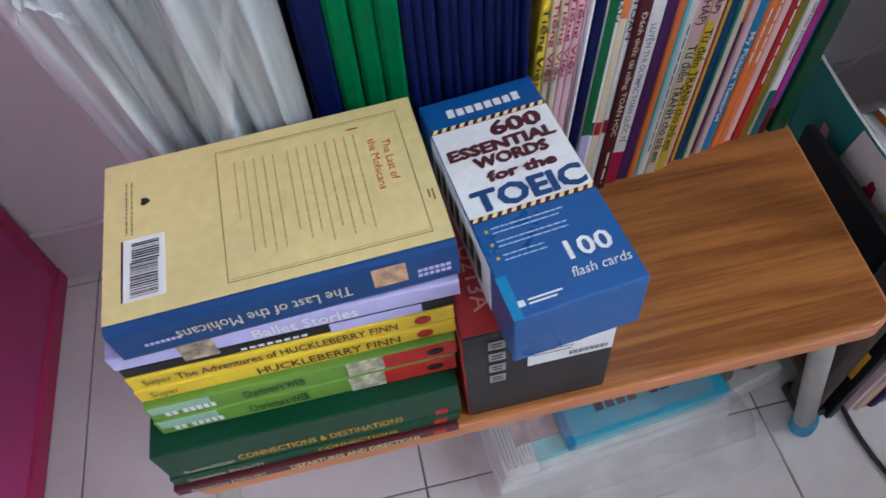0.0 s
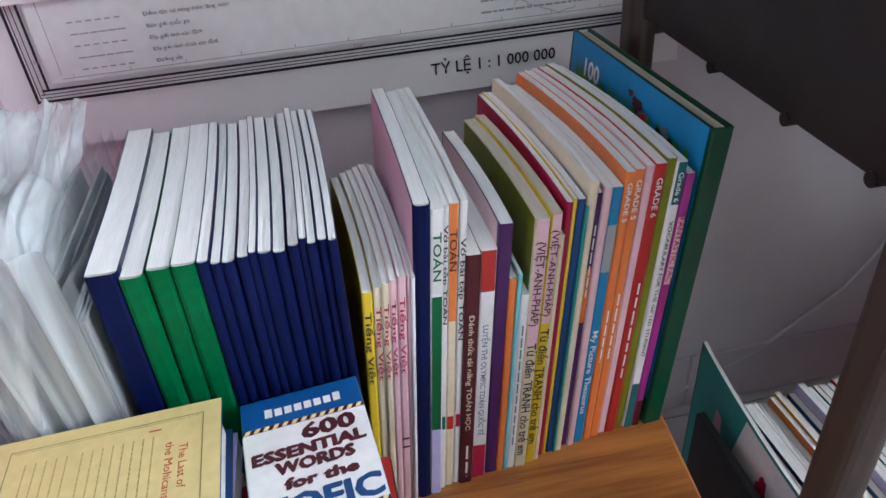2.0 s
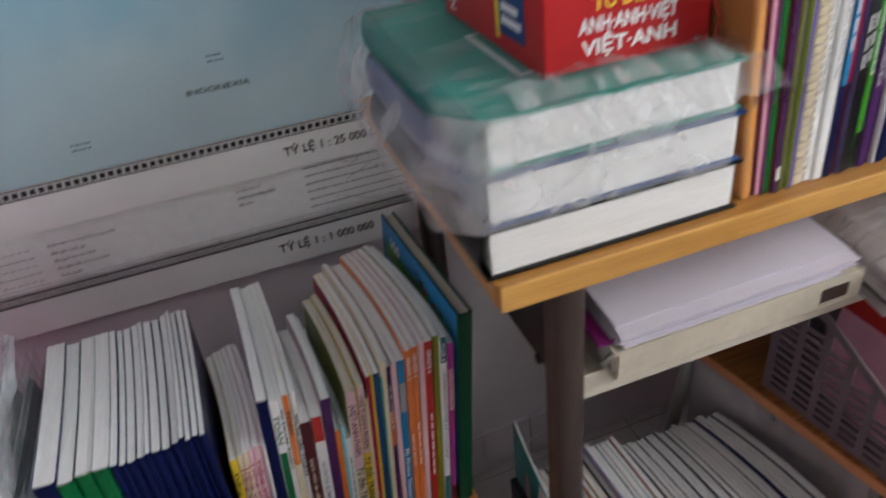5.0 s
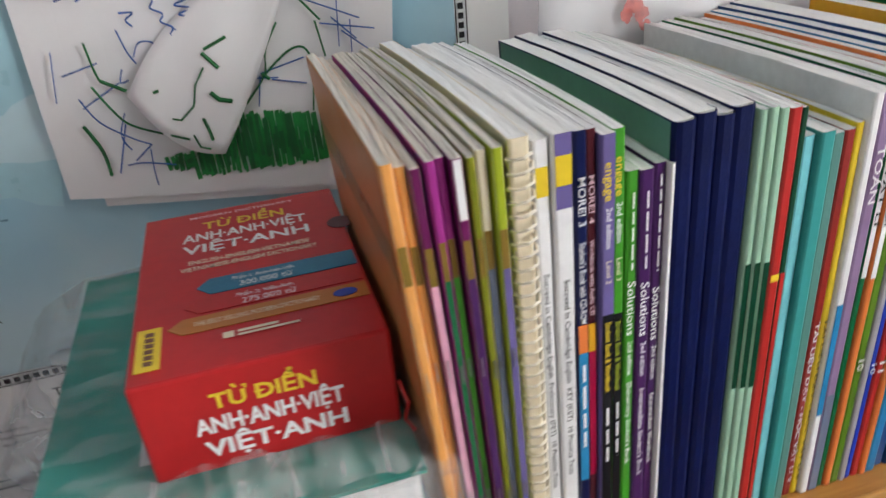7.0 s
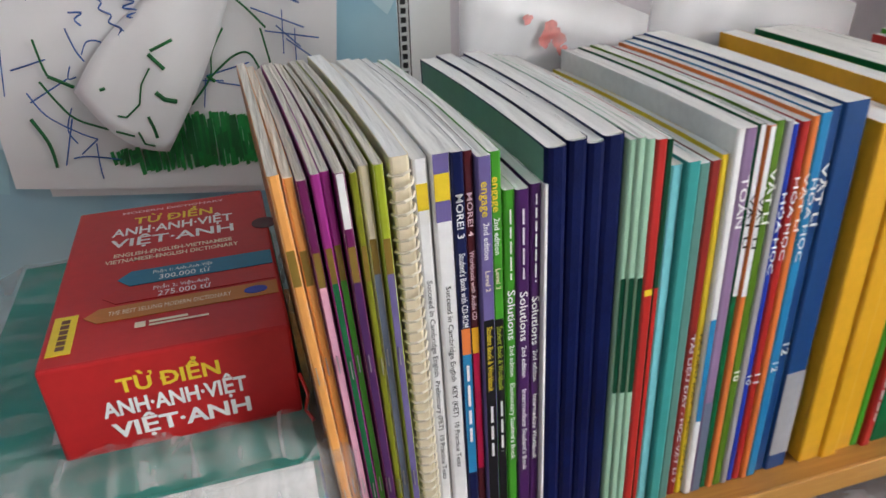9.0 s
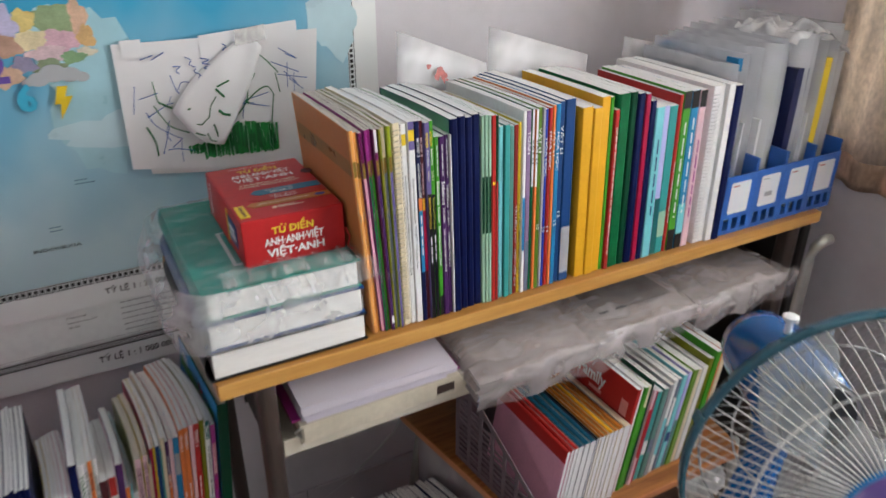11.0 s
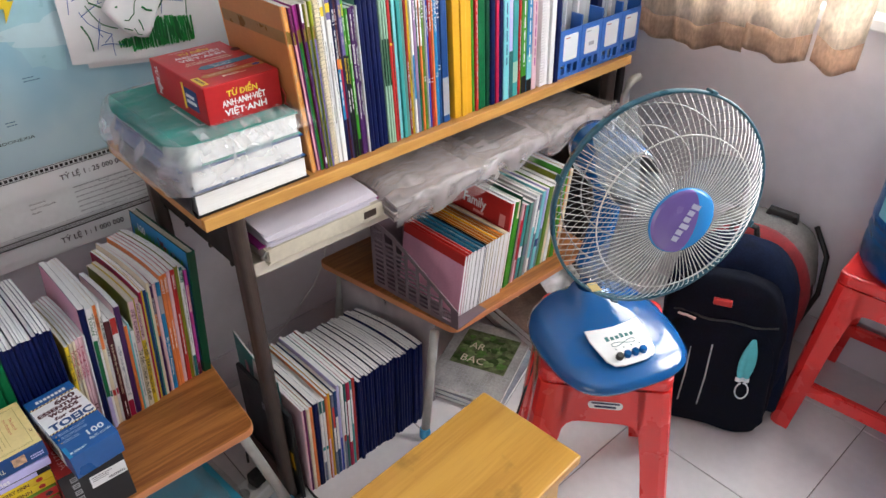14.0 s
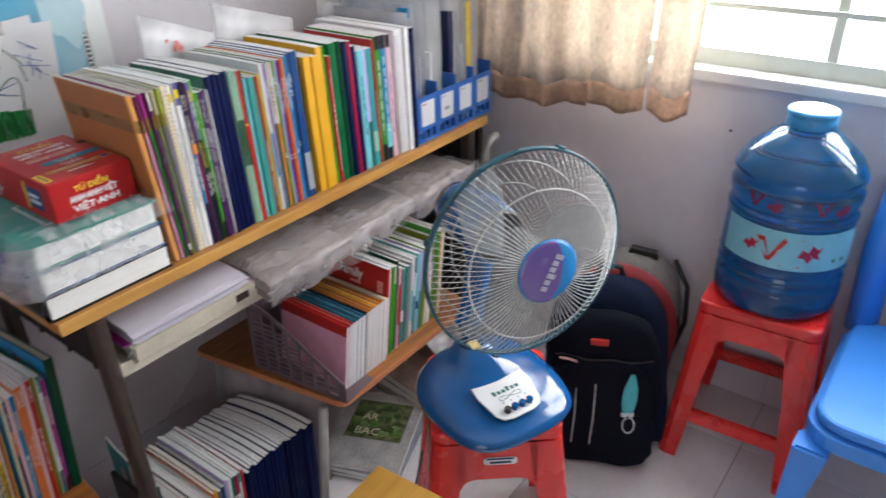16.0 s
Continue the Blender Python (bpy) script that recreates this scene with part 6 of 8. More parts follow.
part("author_print", bars([(0.174 + 0.0034 * k, 0.015, 0.0026, 0.003) for k in range(6)] + [(0.174 + 0.0034 * k, 0.0105, 0.0026, 0.003) for k in range(6)] + [(0.016 + 0.003 * k, 0.012, 0.0022, 0.0026) for k in range(7)], facing(0, -0.0006, 0)), ink("lilac"), moh)["kind"] = "stuff"

# ---- flash-card box on the black box ----
bx = thing("product_box", "black carton with red top and white barcode label on the bench", "box", pose(-0.338, -0.486, 0.33))
part("carton", box(0, 0.101, 0, 0.125, 0, 0.117, 0.0015), mat("black_carton", (0.011, 0.011, 0.013), 0.45, 0.15, 20, 0.05, 100), bx)
part("red_top", box(0.001, 0.1, 0.001, 0.124, 0.117, 0.1176), card("red"), bx, "red printed top")
part("red_side", box(-0.0006, 0.0001, 0.001, 0.124, 0.001, 0.116), card("red"), bx, "red printed side")
write("top_print", "U213A", 0.011, top_down(0.012, 0.066, 0.118), mat("ink_pale_red", (0.7, 0.3, 0.28), 0.5, 0.1, 40), bx, width=0.05)
part("barcode_label", box(0.042, 0.1, -0.0006, 0.0001, 0.062, 0.088), PAPER, bx, "white barcode label")
lb = bmesh.new()
bars(text_lines(r, 0.045, 0.083, 0.035, 3, 0.004, 0.0012), facing(0, -0.0009, 0), lb)
for k in range(22):
    bars([(0.07 + k * 0.0012, 0.066, 0.0005 + 0.0004 * (k % 3 == 0), 0.005)], facing(0, -0.0009, 0), lb)
part("label_print", lb, INK_BLACK, bx)
for k in range(4):
    part("icon", bars([(0.016, 0.05 + 0.0155 * k, 0.011, 0.0105)], facing(0, -0.0008, 0)), mat("ink_dim_grey", (0.3, 0.3, 0.31), 0.5, 0.1, 40), bx)
    part("icon_line", bars([(0.018, 0.053 + 0.0155 * k, 0.007, 0.0016), (0.018, 0.0565 + 0.0155 * k, 0.007, 0.0016)], facing(0, -0.001, 0)), ink("black"), bx)

fc = thing("flash_card_box", "blue and white box of vocabulary flash cards", "box", pose(-0.2815, -0.4185, 0.4485, 0, 0, 6))
BOX_BLUE = mat("blue_laminated_card", (0.01, 0.085, 0.29), 0.3, 0.06, 14, 0.04, 150, coat=0.1, fine=0.04)
X, Y, H = 0.0395, 0.0865, 0.048
part("carton", box(-X, X, -Y, Y, 0, H, 0.0012), BOX_BLUE, fc)
part("white_panel", box(-X + 0.0004, X - 0.0004, -0.016, 0.058, H, H + 0.0003), card("white"), fc, "white printed panel")
for y in (0.0575, -0.0185):
    bm = bmesh.new()
    part("stripe_ground", box(-X + 0.0004, X - 0.0004, y, y + 0.0034, H, H + 0.0004), card("maroon"), fc)
    for k in range(13):
        x = -X + 0.001 + k * 0.006
        v = [bm.verts.new(c) for c in ((x, y, H + 0.0007), (x + 0.003, y, H + 0.0007), (x + 0.005, y + 0.0034, H + 0.0007), (x + 0.002, y + 0.0034, H + 0.0007))]
        bm.faces.new(v)
    part("stripe", bm, card("gold"), fc, "gold and maroon slanted stripes")
part("brand_bar", bars([(-0.024 + 0.0064 * k, 0.068, 0.0048, 0.0075 if k in (0, 7) else 0.0064) for k in range(8)], flat(0, 0, H + 0.0005)), ink("white"), fc)["kind"] = "stuff"
for text, key, h, ww, x, y in (("600", "maroon", 0.0115, 0.034, -0.003, 0.043), ("ESSENTIAL", "maroon", 0.0085, 0.07, -0.035, 0.031), ("WORDS", "maroon", 0.0085, 0.048, -0.022, 0.02), ("for the", "maroon", 0.0075, 0.044, -0.018, 0.008), ("TOEIC", "blue", 0.0155, 0.07, -0.033, -0.0125)):
    for k in (-1, 0, 1):
        write("title", text, h, flat(x + 0.00055 * k, y + 0.0003 * k, H + 0.0007 + 0.0001 * k), ink(key), fc, width=ww, bold=0.025)
for i in range(3):
    part("bullet", box(-0.034, -0.0322, -0.0275 - 0.0098 * i, -0.0257 - 0.0098 * i, H, H + 0.0005), card("amber"), fc)
part("blurb", bars([b for i in range(3) for b in text_lines(r, -0.03, -0.0262 - 0.0098 * i, (0.05, 0.048, 0.03)[i], 2, 0.0034, 0.001, 0.2)], flat(0, 0, H + 0.0006)), mat("ink_pale_blue", (0.45, 0.55, 0.75), 0.5, 0.1, 40), fc)
write("count_text", "100", 0.0125, flat(0.004, -0.061, H + 0.0007), ink("white"), fc, width=0.027, bold=0.02)
write("count_text", "flash cards", 0.0065, flat(0.001, -0.0725, H + 0.0007), ink("white"), fc, width=0.035, shear=0.2)
part("publisher_mark", bars([(-0.034, -0.08, 0.004, 0.004), (-0.028, -0.0775, 0.02, 0.0012), (-0.028, -0.08, 0.016, 0.0012)], flat(0, 0, H + 0.0006)), ink("white"), fc)
part("corner_tab", box(-0.0396, -0.0335, -0.0865, -0.058, H, H + 0.0004), card("sky"), fc)
part("side_panel", box(-X - 0.0005, -X + 0.0001, -0.05, 0.058, 0.002, H - 0.002), card("white"), fc, "white side panel with dark writing")
sd = bmesh.new()
for k in range(7):
    bars([(-0.05 + 0.013 * k, 0.012 + 0.004 * (k % 2), 0.008, 0.022)], left(-X - 0.0008, 0, 0), sd)
part("side_print", sd, ink("black"), fc)

# ---- bag of exercise books, power strip and cables under the bench ----
bag = thing("bag_of_notebooks", "clear plastic bag of exercise books lying on the floor", "bag", pose(-0.18, -0.33, 0, 0, 0, 5))
for i, (x0, x1, y0, y1, z0, z1, key) in enumerate(((-0.14, 0.14, -0.11, 0.09, 0.002, 0.02, "white"), (-0.135, 0.14, -0.105, 0.09, 0.021, 0.036, "white"), (-0.13, 0.13, -0.1, 0.09, 0.037, 0.05, "aqua"))):
    part("exercise_books", box(x0, x1, y0, y1, z0, z1, 0.002), PAPER if key == "white" else card(key), bag)
part("blue_pack", box(-0.055, 0.135, -0.1, 0.085, 0.0505, 0.064, 0.002), mat("bright_blue_cover", (0.05, 0.42, 0.62), 0.35, 0.08, 20, coat=0.2), bag, "bright blue exercise book pack")
part("brand_bars", bars([(-0.015 + 0.013 * k, -0.075, 0.01, 0.014) for k in range(7) if k != 4], flat(0, 0, 0.0645)), ink("navy"), bag)
part("blue_spine", box(-0.058, -0.05, -0.103, 0.085, 0.0505, 0.066, 0.001), card("sky"), bag)
part("picture_cover", box(-0.11, -0.06, -0.08, 0.06, 0.0505, 0.054), mat("printed_cover", (0.55, 0.4, 0.42), 0.4, 0.5, 40), bag)
part("paper_label", box(-0.132, -0.095, -0.112, -0.05, 0.0505, 0.053), PAPER, bag, "white printed label")
part("label_print", bars(text_lines(r, 0, 0, 0.05, 8, 0.0042, 0.0014, 0.3), top_down(-0.099, -0.055, 0.0534)), INK_GREY, bag)
part("bag_film", sheet(lambda u, v: (-0.16 + 0.32 * u + 0.006 * noise.noise((u * 9, v * 9, 1)), -0.14 + 0.25 * v, (0.003 + 0.067 * min(1, 5 * v, 5 * (1 - u) + 0.3, 5 * u + 0.3)) + 0.004 * noise.noise((u * 12, v * 12, 5))), 36, 30), clear_plastic("notebook_bag_film", (0.8, 0.81, 0.83), 0.2, 0.1, 0.6, 16), bag, smooth=True)
part("bag_skirt", sheet(lambda u, v: (-0.165 + 0.34 * u, -0.175 + 0.045 * v + 0.012 * noise.noise((u * 6, v * 3, 2)), 0.003 + 0.012 * v + 0.008 * abs(noise.noise((u * 10, v * 6, 8)))), 30, 8), clear_plastic("notebook_bag_film", (0.8, 0.81, 0.83), 0.2, 0.1, 0.6, 16), bag, smooth=True)

strip = thing("power_strip", "white power strip with a black plug on the floor", "power strip", pose(0.012, -0.372, 0, 0, 0, 12))
part("strip_body", box(-0.06, 0.03, -0.03, 0.03, 0, 0.034, 0.004), WHITE_PLASTIC, strip)
for k in range(2):
    part("socket", lathe([(0, 0.0345), (0.014, 0.0345), (0.016, 0.036), (0.016, 0.0341)], 20, m=pose(-0.04 + 0.036 * k, 0, 0)), mat("grey_plastic", (0.4, 0.4, 0.4), 0.4, 0.1, 20), strip)
part("plug", box(-0.012, 0.02, -0.016, 0.016, 0.034, 0.066, 0.006, 3), CABLE, strip, "black moulded plug")
part("plug", box(0.022, 0.055, -0.012, 0.02, 0.012, 0.05, 0.006, 3), CABLE, strip, "black moulded plug")
for pts, r0 in (([(0.06, -0.32, 0.03), (0.1, -0.31, 0.045), (0.13, -0.36, 0.02), (0.1, -0.45, 0.006), (0.12, -0.56, 0.004), (0.2, -0.62, 0.004), (0.34, -0.6, 0.004)], 0.003),
                ([(0.02, -0.33, 0.06), (0.04, -0.29, 0.08), (0.07, -0.25, 0.03), (0.05, -0.2, 0.004), (-0.05, -0.16, 0.004)], 0.003)):
    fine = []
    for i in range(len(pts) - 1):
        p0, p1, p2, p3 = (Vector(pts[max(0, min(len(pts) - 1, i + k))]) for k in (-1, 0, 1, 2))
        for s in range(6):
            t = s / 6
            fine.append(0.5 * ((2 * p1) + (p2 - p0) * t + (2 * p0 - 5 * p1 + 4 * p2 - p3) * t * t + (3 * p1 - p0 - 3 * p2 + p3) * t ** 3))
    tagged(part("power_cable", tube(fine, r0, 6), CABLE, smooth=True), "black power cable lying on the floor", "cable")
tagged(part("wall_cable", tube([(0.09, -0.006, 0.004), (0.2, -0.006, 0.036), (0.32, -0.006, 0.092), (0.43, -0.006, 0.18), (0.47, -0.006, 0.24), (0.5, -0.006, 0.34)], 0.0026, 6), WHITE_PLASTIC, smooth=True), "thin white cable running along the wall", "cable")

# ---- books standing on the floor ----
ROW_F = "books in the row on the floor"
bk = row(0.0955, -0.385, 0.0, 0.5, [(5, 300, "dkteal", {"d": 0.215, "side": (0.0, 0.999, "teal"), "word": "glossy picture book"})], "by the desk leg", ROW_F, 0.215, (0.015, 0.015))[0]
part("white_corner", sheet(lambda u, v: (-0.0014 + 0.015 * ((0.004 + (0.15 - 0.05 * v) * u) / 0.215) ** 2, 0.004 + (0.15 - 0.05 * v) * u, 0.06 + 0.2385 * v), 10, 6), card("white"), bk, "white printed cover area")
part("printed_bird", blob(0, 0, 0.008, 0.014, 9, 0), card("crimson"), bk).matrix_local = Matrix.Translation((-0.0013, 0.06, 0.255)) @ pose(0, 0, 0, 0, 0, 90)
part("printed_bird", blob(0, 0, 0.006, 0.016, 11, 0), card("amber"), bk).matrix_local = Matrix.Translation((-0.0019, 0.03, 0.245)) @ pose(0, 0, 0, 0, 0, 90)
bk = row(0.0785, -0.455, 0.0, 0.3, [(9, 262, "black", {"word": "softcover album with a grey emblem", "side": (0.0, 0.999, "black"), "pages": mat("dark_page_edges", (0.03, 0.03, 0.035), 0.7, 0.2, 20)})], "by the desk leg", ROW_F, 0.222, (0.0, 0.0))[0]
part("emblem", bars([(-0.11, 0.2, 0.006, 0.02), (-0.118, 0.2, 0.005, 0.02), (-0.101, 0.2, 0.005, 0.02)], left(-0.0012, 0, 0)), ink("grey"), bk)
part("yellow_card", box(-0.0016, -0.0008, 0.008, 0.044, 0.09, 0.142), card("amber"), bk, "amber printed card")
row(0.1015, -0.452, 0.0, 2.0, [
    (5, 256, "rose", {"side": (0.0, 0.999, "rose")}), (6, 252, "plum", {"side": (0.0, 0.999, "rose")}), (7, 250, "cream", {}), (8, 251, "orange", {}), (13, 254, "navy", NB),
    (8, 250, "white", {"bands": [(0.86, 0.999, "dkteal"), (0.4, 0.44, "teal"), (0.0, 0.25, "slate")]}), (7, 249, "white", {"bands": [(0.86, 0.999, "dkteal"), (0.4, 0.44, "teal")]}),
    (6, 258, "orange", {"bands": [(0.0, 0.5, "rose")]}), (7, 260, "amber", {}), (7, 252, "slate", {"bands": [(0.6, 0.85, "red"), (0.3, 0.6, "white")]}),
    (8, 255, "blue", {"bands": [(0.3, 0.7, "white")]}), (7, 266, "lilac", {"bands": [(0.0, 0.4, "royal")]}), (8, 262, "white", {"bands": [(0.0, 0.35, "slate"), (0.35, 0.42, "red")]}),
    (6, 262, "dkteal", {"bands": [(0.4, 0.8, "white")]}), (9, 262, "crimson", {"bands": [(0.3, 0.8, "white")]}), (6, 262, "teal", {"bands": [(0.5, 0.9, "white")]}), (8, 263, "red", {}),
], "on the floor under the desk", ROW_F, 0.225, (-0.006, -0.006), gap=0.0008)
q = random.Random(12)
row(0.2385, -0.452, 0.0, 1.5, [(q.choice((7, 8, 9)), round(250 - 0.3 * i + q.uniform(-4, 4)), "navy", {**NB, "dy": q.uniform(-0.004, 0.004)}) for i in range(24)],
    "on the floor under the desk", ROW_F, 0.215, (-0.008, -0.034), gap=0.0006)
sl = thing("plastic_folder", "grey translucent plastic folder standing beside the notebooks", "folder", pose(0.497, -0.43, 0, 0, 0, 17))
part("folder_sheet", sheet(lambda u, v: (0.004 * math.sin(u * 4 + v), 0.27 * u, 0.3 * v), 8, 8, 0.001), clear_plastic("grey_folder_film", (0.62, 0.56, 0.58), 0.55, 0.35, 0.06, 5), sl, smooth=True)
part("folder_sheet", sheet(lambda u, v: (0.007 + 0.004 * math.sin(u * 4 + v), 0.27 * u, 0.296 * v), 8, 8, 0.001), clear_plastic("grey_folder_film", (0.62, 0.56, 0.58), 0.55, 0.35, 0.06, 5), sl, smooth=True)

# ---- magazine file and books on the bench under the desk ----
mf = thing("magazine_file", "mauve-grey slotted plastic magazine file on the low bench", "magazine file", pose(0.472, -0.548, 0.328, 0, 0, 6))
MAUVE = mat("mauve_plastic", (0.14, 0.1, 0.115), 0.45, 0.08, 20)
prof = [(0.0, 0.0), (0.0, 0.05), (0.205, 0.175), (0.27, 0.19), (0.27, 0.0)]


def file_side(x):
    """A side wall with slots: frame, and bars between the slots."""
    bm = bmesh.new()
    t = 0.002
    top_at = lambda y: 0.05 + 0.125 * min(1, y / 0.205) + 0.015 * max(0, (y - 0.205) / 0.065)
    for y0, y1 in ((0.0, 0.012), (0.258, 0.27)):
        v = [bm.verts.new((xx, y, z)) for xx in (x, x + t) for y, z in ((y0, 0), (y1, 0), (y1, top_at(y1)), (y0, top_at(y0)))]
        for f in ((0, 1, 2, 3), (7, 6, 5, 4), (0, 4, 5, 1), (1, 5, 6, 2), (2, 6, 7, 3), (3, 7, 4, 0)):
            bm.faces.new([v[i] for i in f])
    cols = 7
    for i in range(cols):
        y0, y1 = 0.012 + 0.246 * i / cols, 0.012 + 0.246 * (i + 1) / cols
        ym = y0 + (y1 - y0) * 0.27
        zt0 = top_at(y0)
        v = [bm.verts.new((xx, y, z)) for xx in (x, x + t) for y, z in ((y0, 0), (ym, 0), (ym, top_at(ym)), (y0, zt0))]
        for f in ((0, 1, 2, 3), (7, 6, 5, 4), (1, 5, 6, 2), (3, 7, 4, 0), (2, 6, 7, 3)):
            bm.faces.new([v[k] for k in f])
        z = 0.0
        while z < zt0 - 0.02:
            add_box(bm, x, x + t, ym, y1, z, z + (0.012 if z == 0 else 0.0055))
            z += 0.0128 if z else 0.018
        v = [bm.verts.new((xx, y, zz)) for xx in (x, x + t) for y, zz in ((ym, top_at(ym) - 0.014), (y1, top_at(y1) - 0.014), (y1, top_at(y1)), (ym, top_at(ym)))]
        for f in ((0, 1, 2, 3), (7, 6, 5, 4), (0, 4, 5, 1), (2, 6, 7, 3)):
            bm.faces.new([v[k] for k in f])
    return bm


part("slotted_side", file_side(0.0), MAUVE, mf)
part("plain_side", box(0.1, 0.102, 0.13, 0.2675, 0.0, 0.12), MAUVE, mf)
part("file_base", box(0.002, 0.1, 0.0, 0.27, 0, 0.002), MAUVE, mf)
part("file_back", box(0.002, 0.1, 0.268, 0.27, 0.002, 0.19), MAUVE, mf)
ROW_C = "books in the row under the desk"


def spine_up(x, w, h, d, key, cover, label, top_band=0.0):
    """A thin exercise book standing with its taped spine upwards and its page ends to the front."""
    ob = thing("exercise_book", label, "exercise book", pose(x, -0.515, 0.331, 0, 9.0, 1), group=ROW_C)
    part("page_block", box(0.0005, w - 0.0005, 0.0008, d - 0.001, 0.0, h - 0.001), PAPER, ob, "white page ends")
    bm = box(0.0, 0.0004, 0, d, 0, h - 0.0012)
    add_box(bm, w - 0.0004, w, 0, d, 0, h - 0.0012)
    part("cover", bm, card(cover), ob)
    bm = bmesh.new()
    pts = [(0.0, h - 0.001), (w * 0.2, h + 0.0008), (w * 0.5, h + 0.0014), (w * 0.8, h + 0.0008), (w, h - 0.001)]
    if top_band:
        pts = [(-0.0003, h - top_band)] + pts + [(w + 0.0003, h - top_band)]
    cols = [[bm.verts.new((px, y, pz)) for px, pz in pts] for y in (0.0, d)]
    for i in range(len(pts) - 1):
        bm.faces.new((cols[0][i], cols[0][i + 1], cols[1][i + 1], cols[1][i]))
    part("spine_tape", bm, card(key), ob)
    return ob


x = 0.502
for i, (mm, key, cover, band) in enumerate(((7, "red", "pink", 0.024), (7, "red", "rose", 0.02), (7, "red", "white", 0.0), (11, "ocean", "white", 0.0), (12, "ocean", "grey", 0.0), (11, "ocean", "white", 0.0), (4, "black", "slate", 0.0), (5, "rust", "cream", 0.0),
                                             (8, "rust", "white", 0.0), (7, "rust", "cream", 0.0), (9, "amber", "white", 0.0), (8, "rust", "white", 0.0), (12, "rust", "cream", 0.0), (14, "cream", "white", 0.0))):
    spine_up(x, mm / 1000, 0.156 + 0.0005 * i, 0.205, key, cover, f"thin exercise book with {NAMES.get(key, key)} spine tape upwards in the row", band)
    x += mm / 1000 + 0.0012
fam = row(0.6415, -0.508, 0.328, 9.0, [(9, 230, "red", {"side": (0.0, 0.999, "red"), "label": "red course book with white cover lettering"})], "on the bench under the desk", ROW_C, 0.2)[0]
write("cover_title", "Family", 0.024, Matrix(((0, 0, -1, -0.001), (-1, 0, 0, 0.15), (0, 1, 0, 0.184), (0, 0, 0, 1))), ink("white"), fam, width=0.075, bold=0.03)
part("cover_print", bars([(-0.115, 0.168, 0.035, 0.007), (-0.03, 0.165, 0.018, 0.03)], left(-0.001, 0, 0)), mat("ink_pale_red", (0.7, 0.3, 0.28), 0.5, 0.1, 40), fam)["kind"] = "stuff"
row(0.651, -0.506, 0.328, 9.0, [
    (7, 232, "white", {"pages": PAGES}), (9, 228, "leaf", {}), (8, 226, "cream", {"bands": [(0.0, 0.8, "leaf")]}), (7, 233, "dkgreen", {"side": (0.8, 0.998, "dkgreen")}),
    (8, 212, "rose", {"bands": [(0.3, 0.8, "red")]}), (7, 205, "crimson", {}), (12, 200, "teal", {"bands": [(0.3, 0.45, "white")]}), (12, 202, "sea", {"bands": [(0.3, 0.45, "slate")]}), (10, 206, "grey", {}),
    (12, 210, "white", {"bands": [(0.2, 0.6, "aqua")]}), (9, 208, "slate", {"bands": [(0.5, 0.8, "white")]}), (12, 212, "aqua", {"bands": [(0.3, 0.4, "blue")]}), (10, 214, "lilac", {"bands": [(0.0, 0.5, "sea")]}),
    (12, 216, "grass", {}), (10, 212, "cream", {}), (13, 214, "white", {}), (12, 226, "olive", {}), (14, 238, "leaf", {"side": (0.75, 0.998, "leaf")}), (9, 236, "orange", {}), (12, 232, "cream", {}),
], "on the bench under the desk", ROW_C, 0.2, (0, 0), (0.0, 0.012), gap=0.001)

# ---- papers on the shelf under the desktop ----


def paper_stack(name, label, x0, x1, y0, y1, z0, sheets, seed, droop=0.0, material=PAPER, pitch=0.0085):
    ob = thing(name, label, "papers", pose(x0, y0, z0), group="papers on the desk shelf")
    r = random.Random(seed)
    for k in range(sheets):
        dx, dy, ww, dd = r.uniform(-0.006, 0.006), r.uniform(-0.008, 0.008), (x1 - x0) * r.uniform(0.9, 1.0), y1 - y0
        th = r.uniform(0.45, 1.0) * pitch
        base = k * pitch
        def f(u, v, dx=dx, dy=dy, ww=ww, dd=dd, base=base, k=k):
            sag = droop * max(0, (0.3 - v) / 0.3) ** 2
            return (dx + ww * u, dy + dd * v, base + 0.002 + 0.002 * noise.noise((u * 3, v * 3, k * 0.3 + seed)) + 0.0008 * u - sag)
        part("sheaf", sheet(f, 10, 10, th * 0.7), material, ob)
    return ob


binder = thing("binder", "cream ring binder lying on the shelf under the desktop", "binder", pose(0.1, -0.446, 0.6305), group="papers on the desk shelf")
CREAM_CARD = mat("cream_binder_card", (0.6, 0.55, 0.44), 0.5, 0.12, 12, 0.1, 60, fine=0.05)
bm = box(0, 0.262, 0, 0.25, 0, 0.003, 0.001)
add_box(bm, 0, 0.262, 0, 0.25, 0.03, 0.033)
add_box(bm, 0.004, 0.262, 0.0, 0.004, 0.003, 0.03)
part("cover", bm, CREAM_CARD, binder)
part("paper_block", box(0.003, 0.258, 0.008, 0.24, 0.0032, 0.0255), mat("cream_sheets", (0.66, 0.62, 0.55), 0.85, 0.08, 8, stretch=(1, 1, 40)), binder)
part("finger_hole", box(0.215, 0.245, -0.0012, -0.0002, 0.009, 0.024, 0.0004), BROWN_METAL, binder, "brown label slot")
part("lever_clip", tube([(0.004, 0.012, 0.005), (-0.004, 0.01, 0.016), (0.004, 0.008, 0.027), (0.016, 0.01, 0.026)], 0.0035, 8), GREY_METAL, binder, "metal clip", smooth=True)
part("pink_divider", box(-0.008, 0.2635, 0.012, 0.25, 0.0335, 0.0365), card("magenta"), binder, "pink card divider")
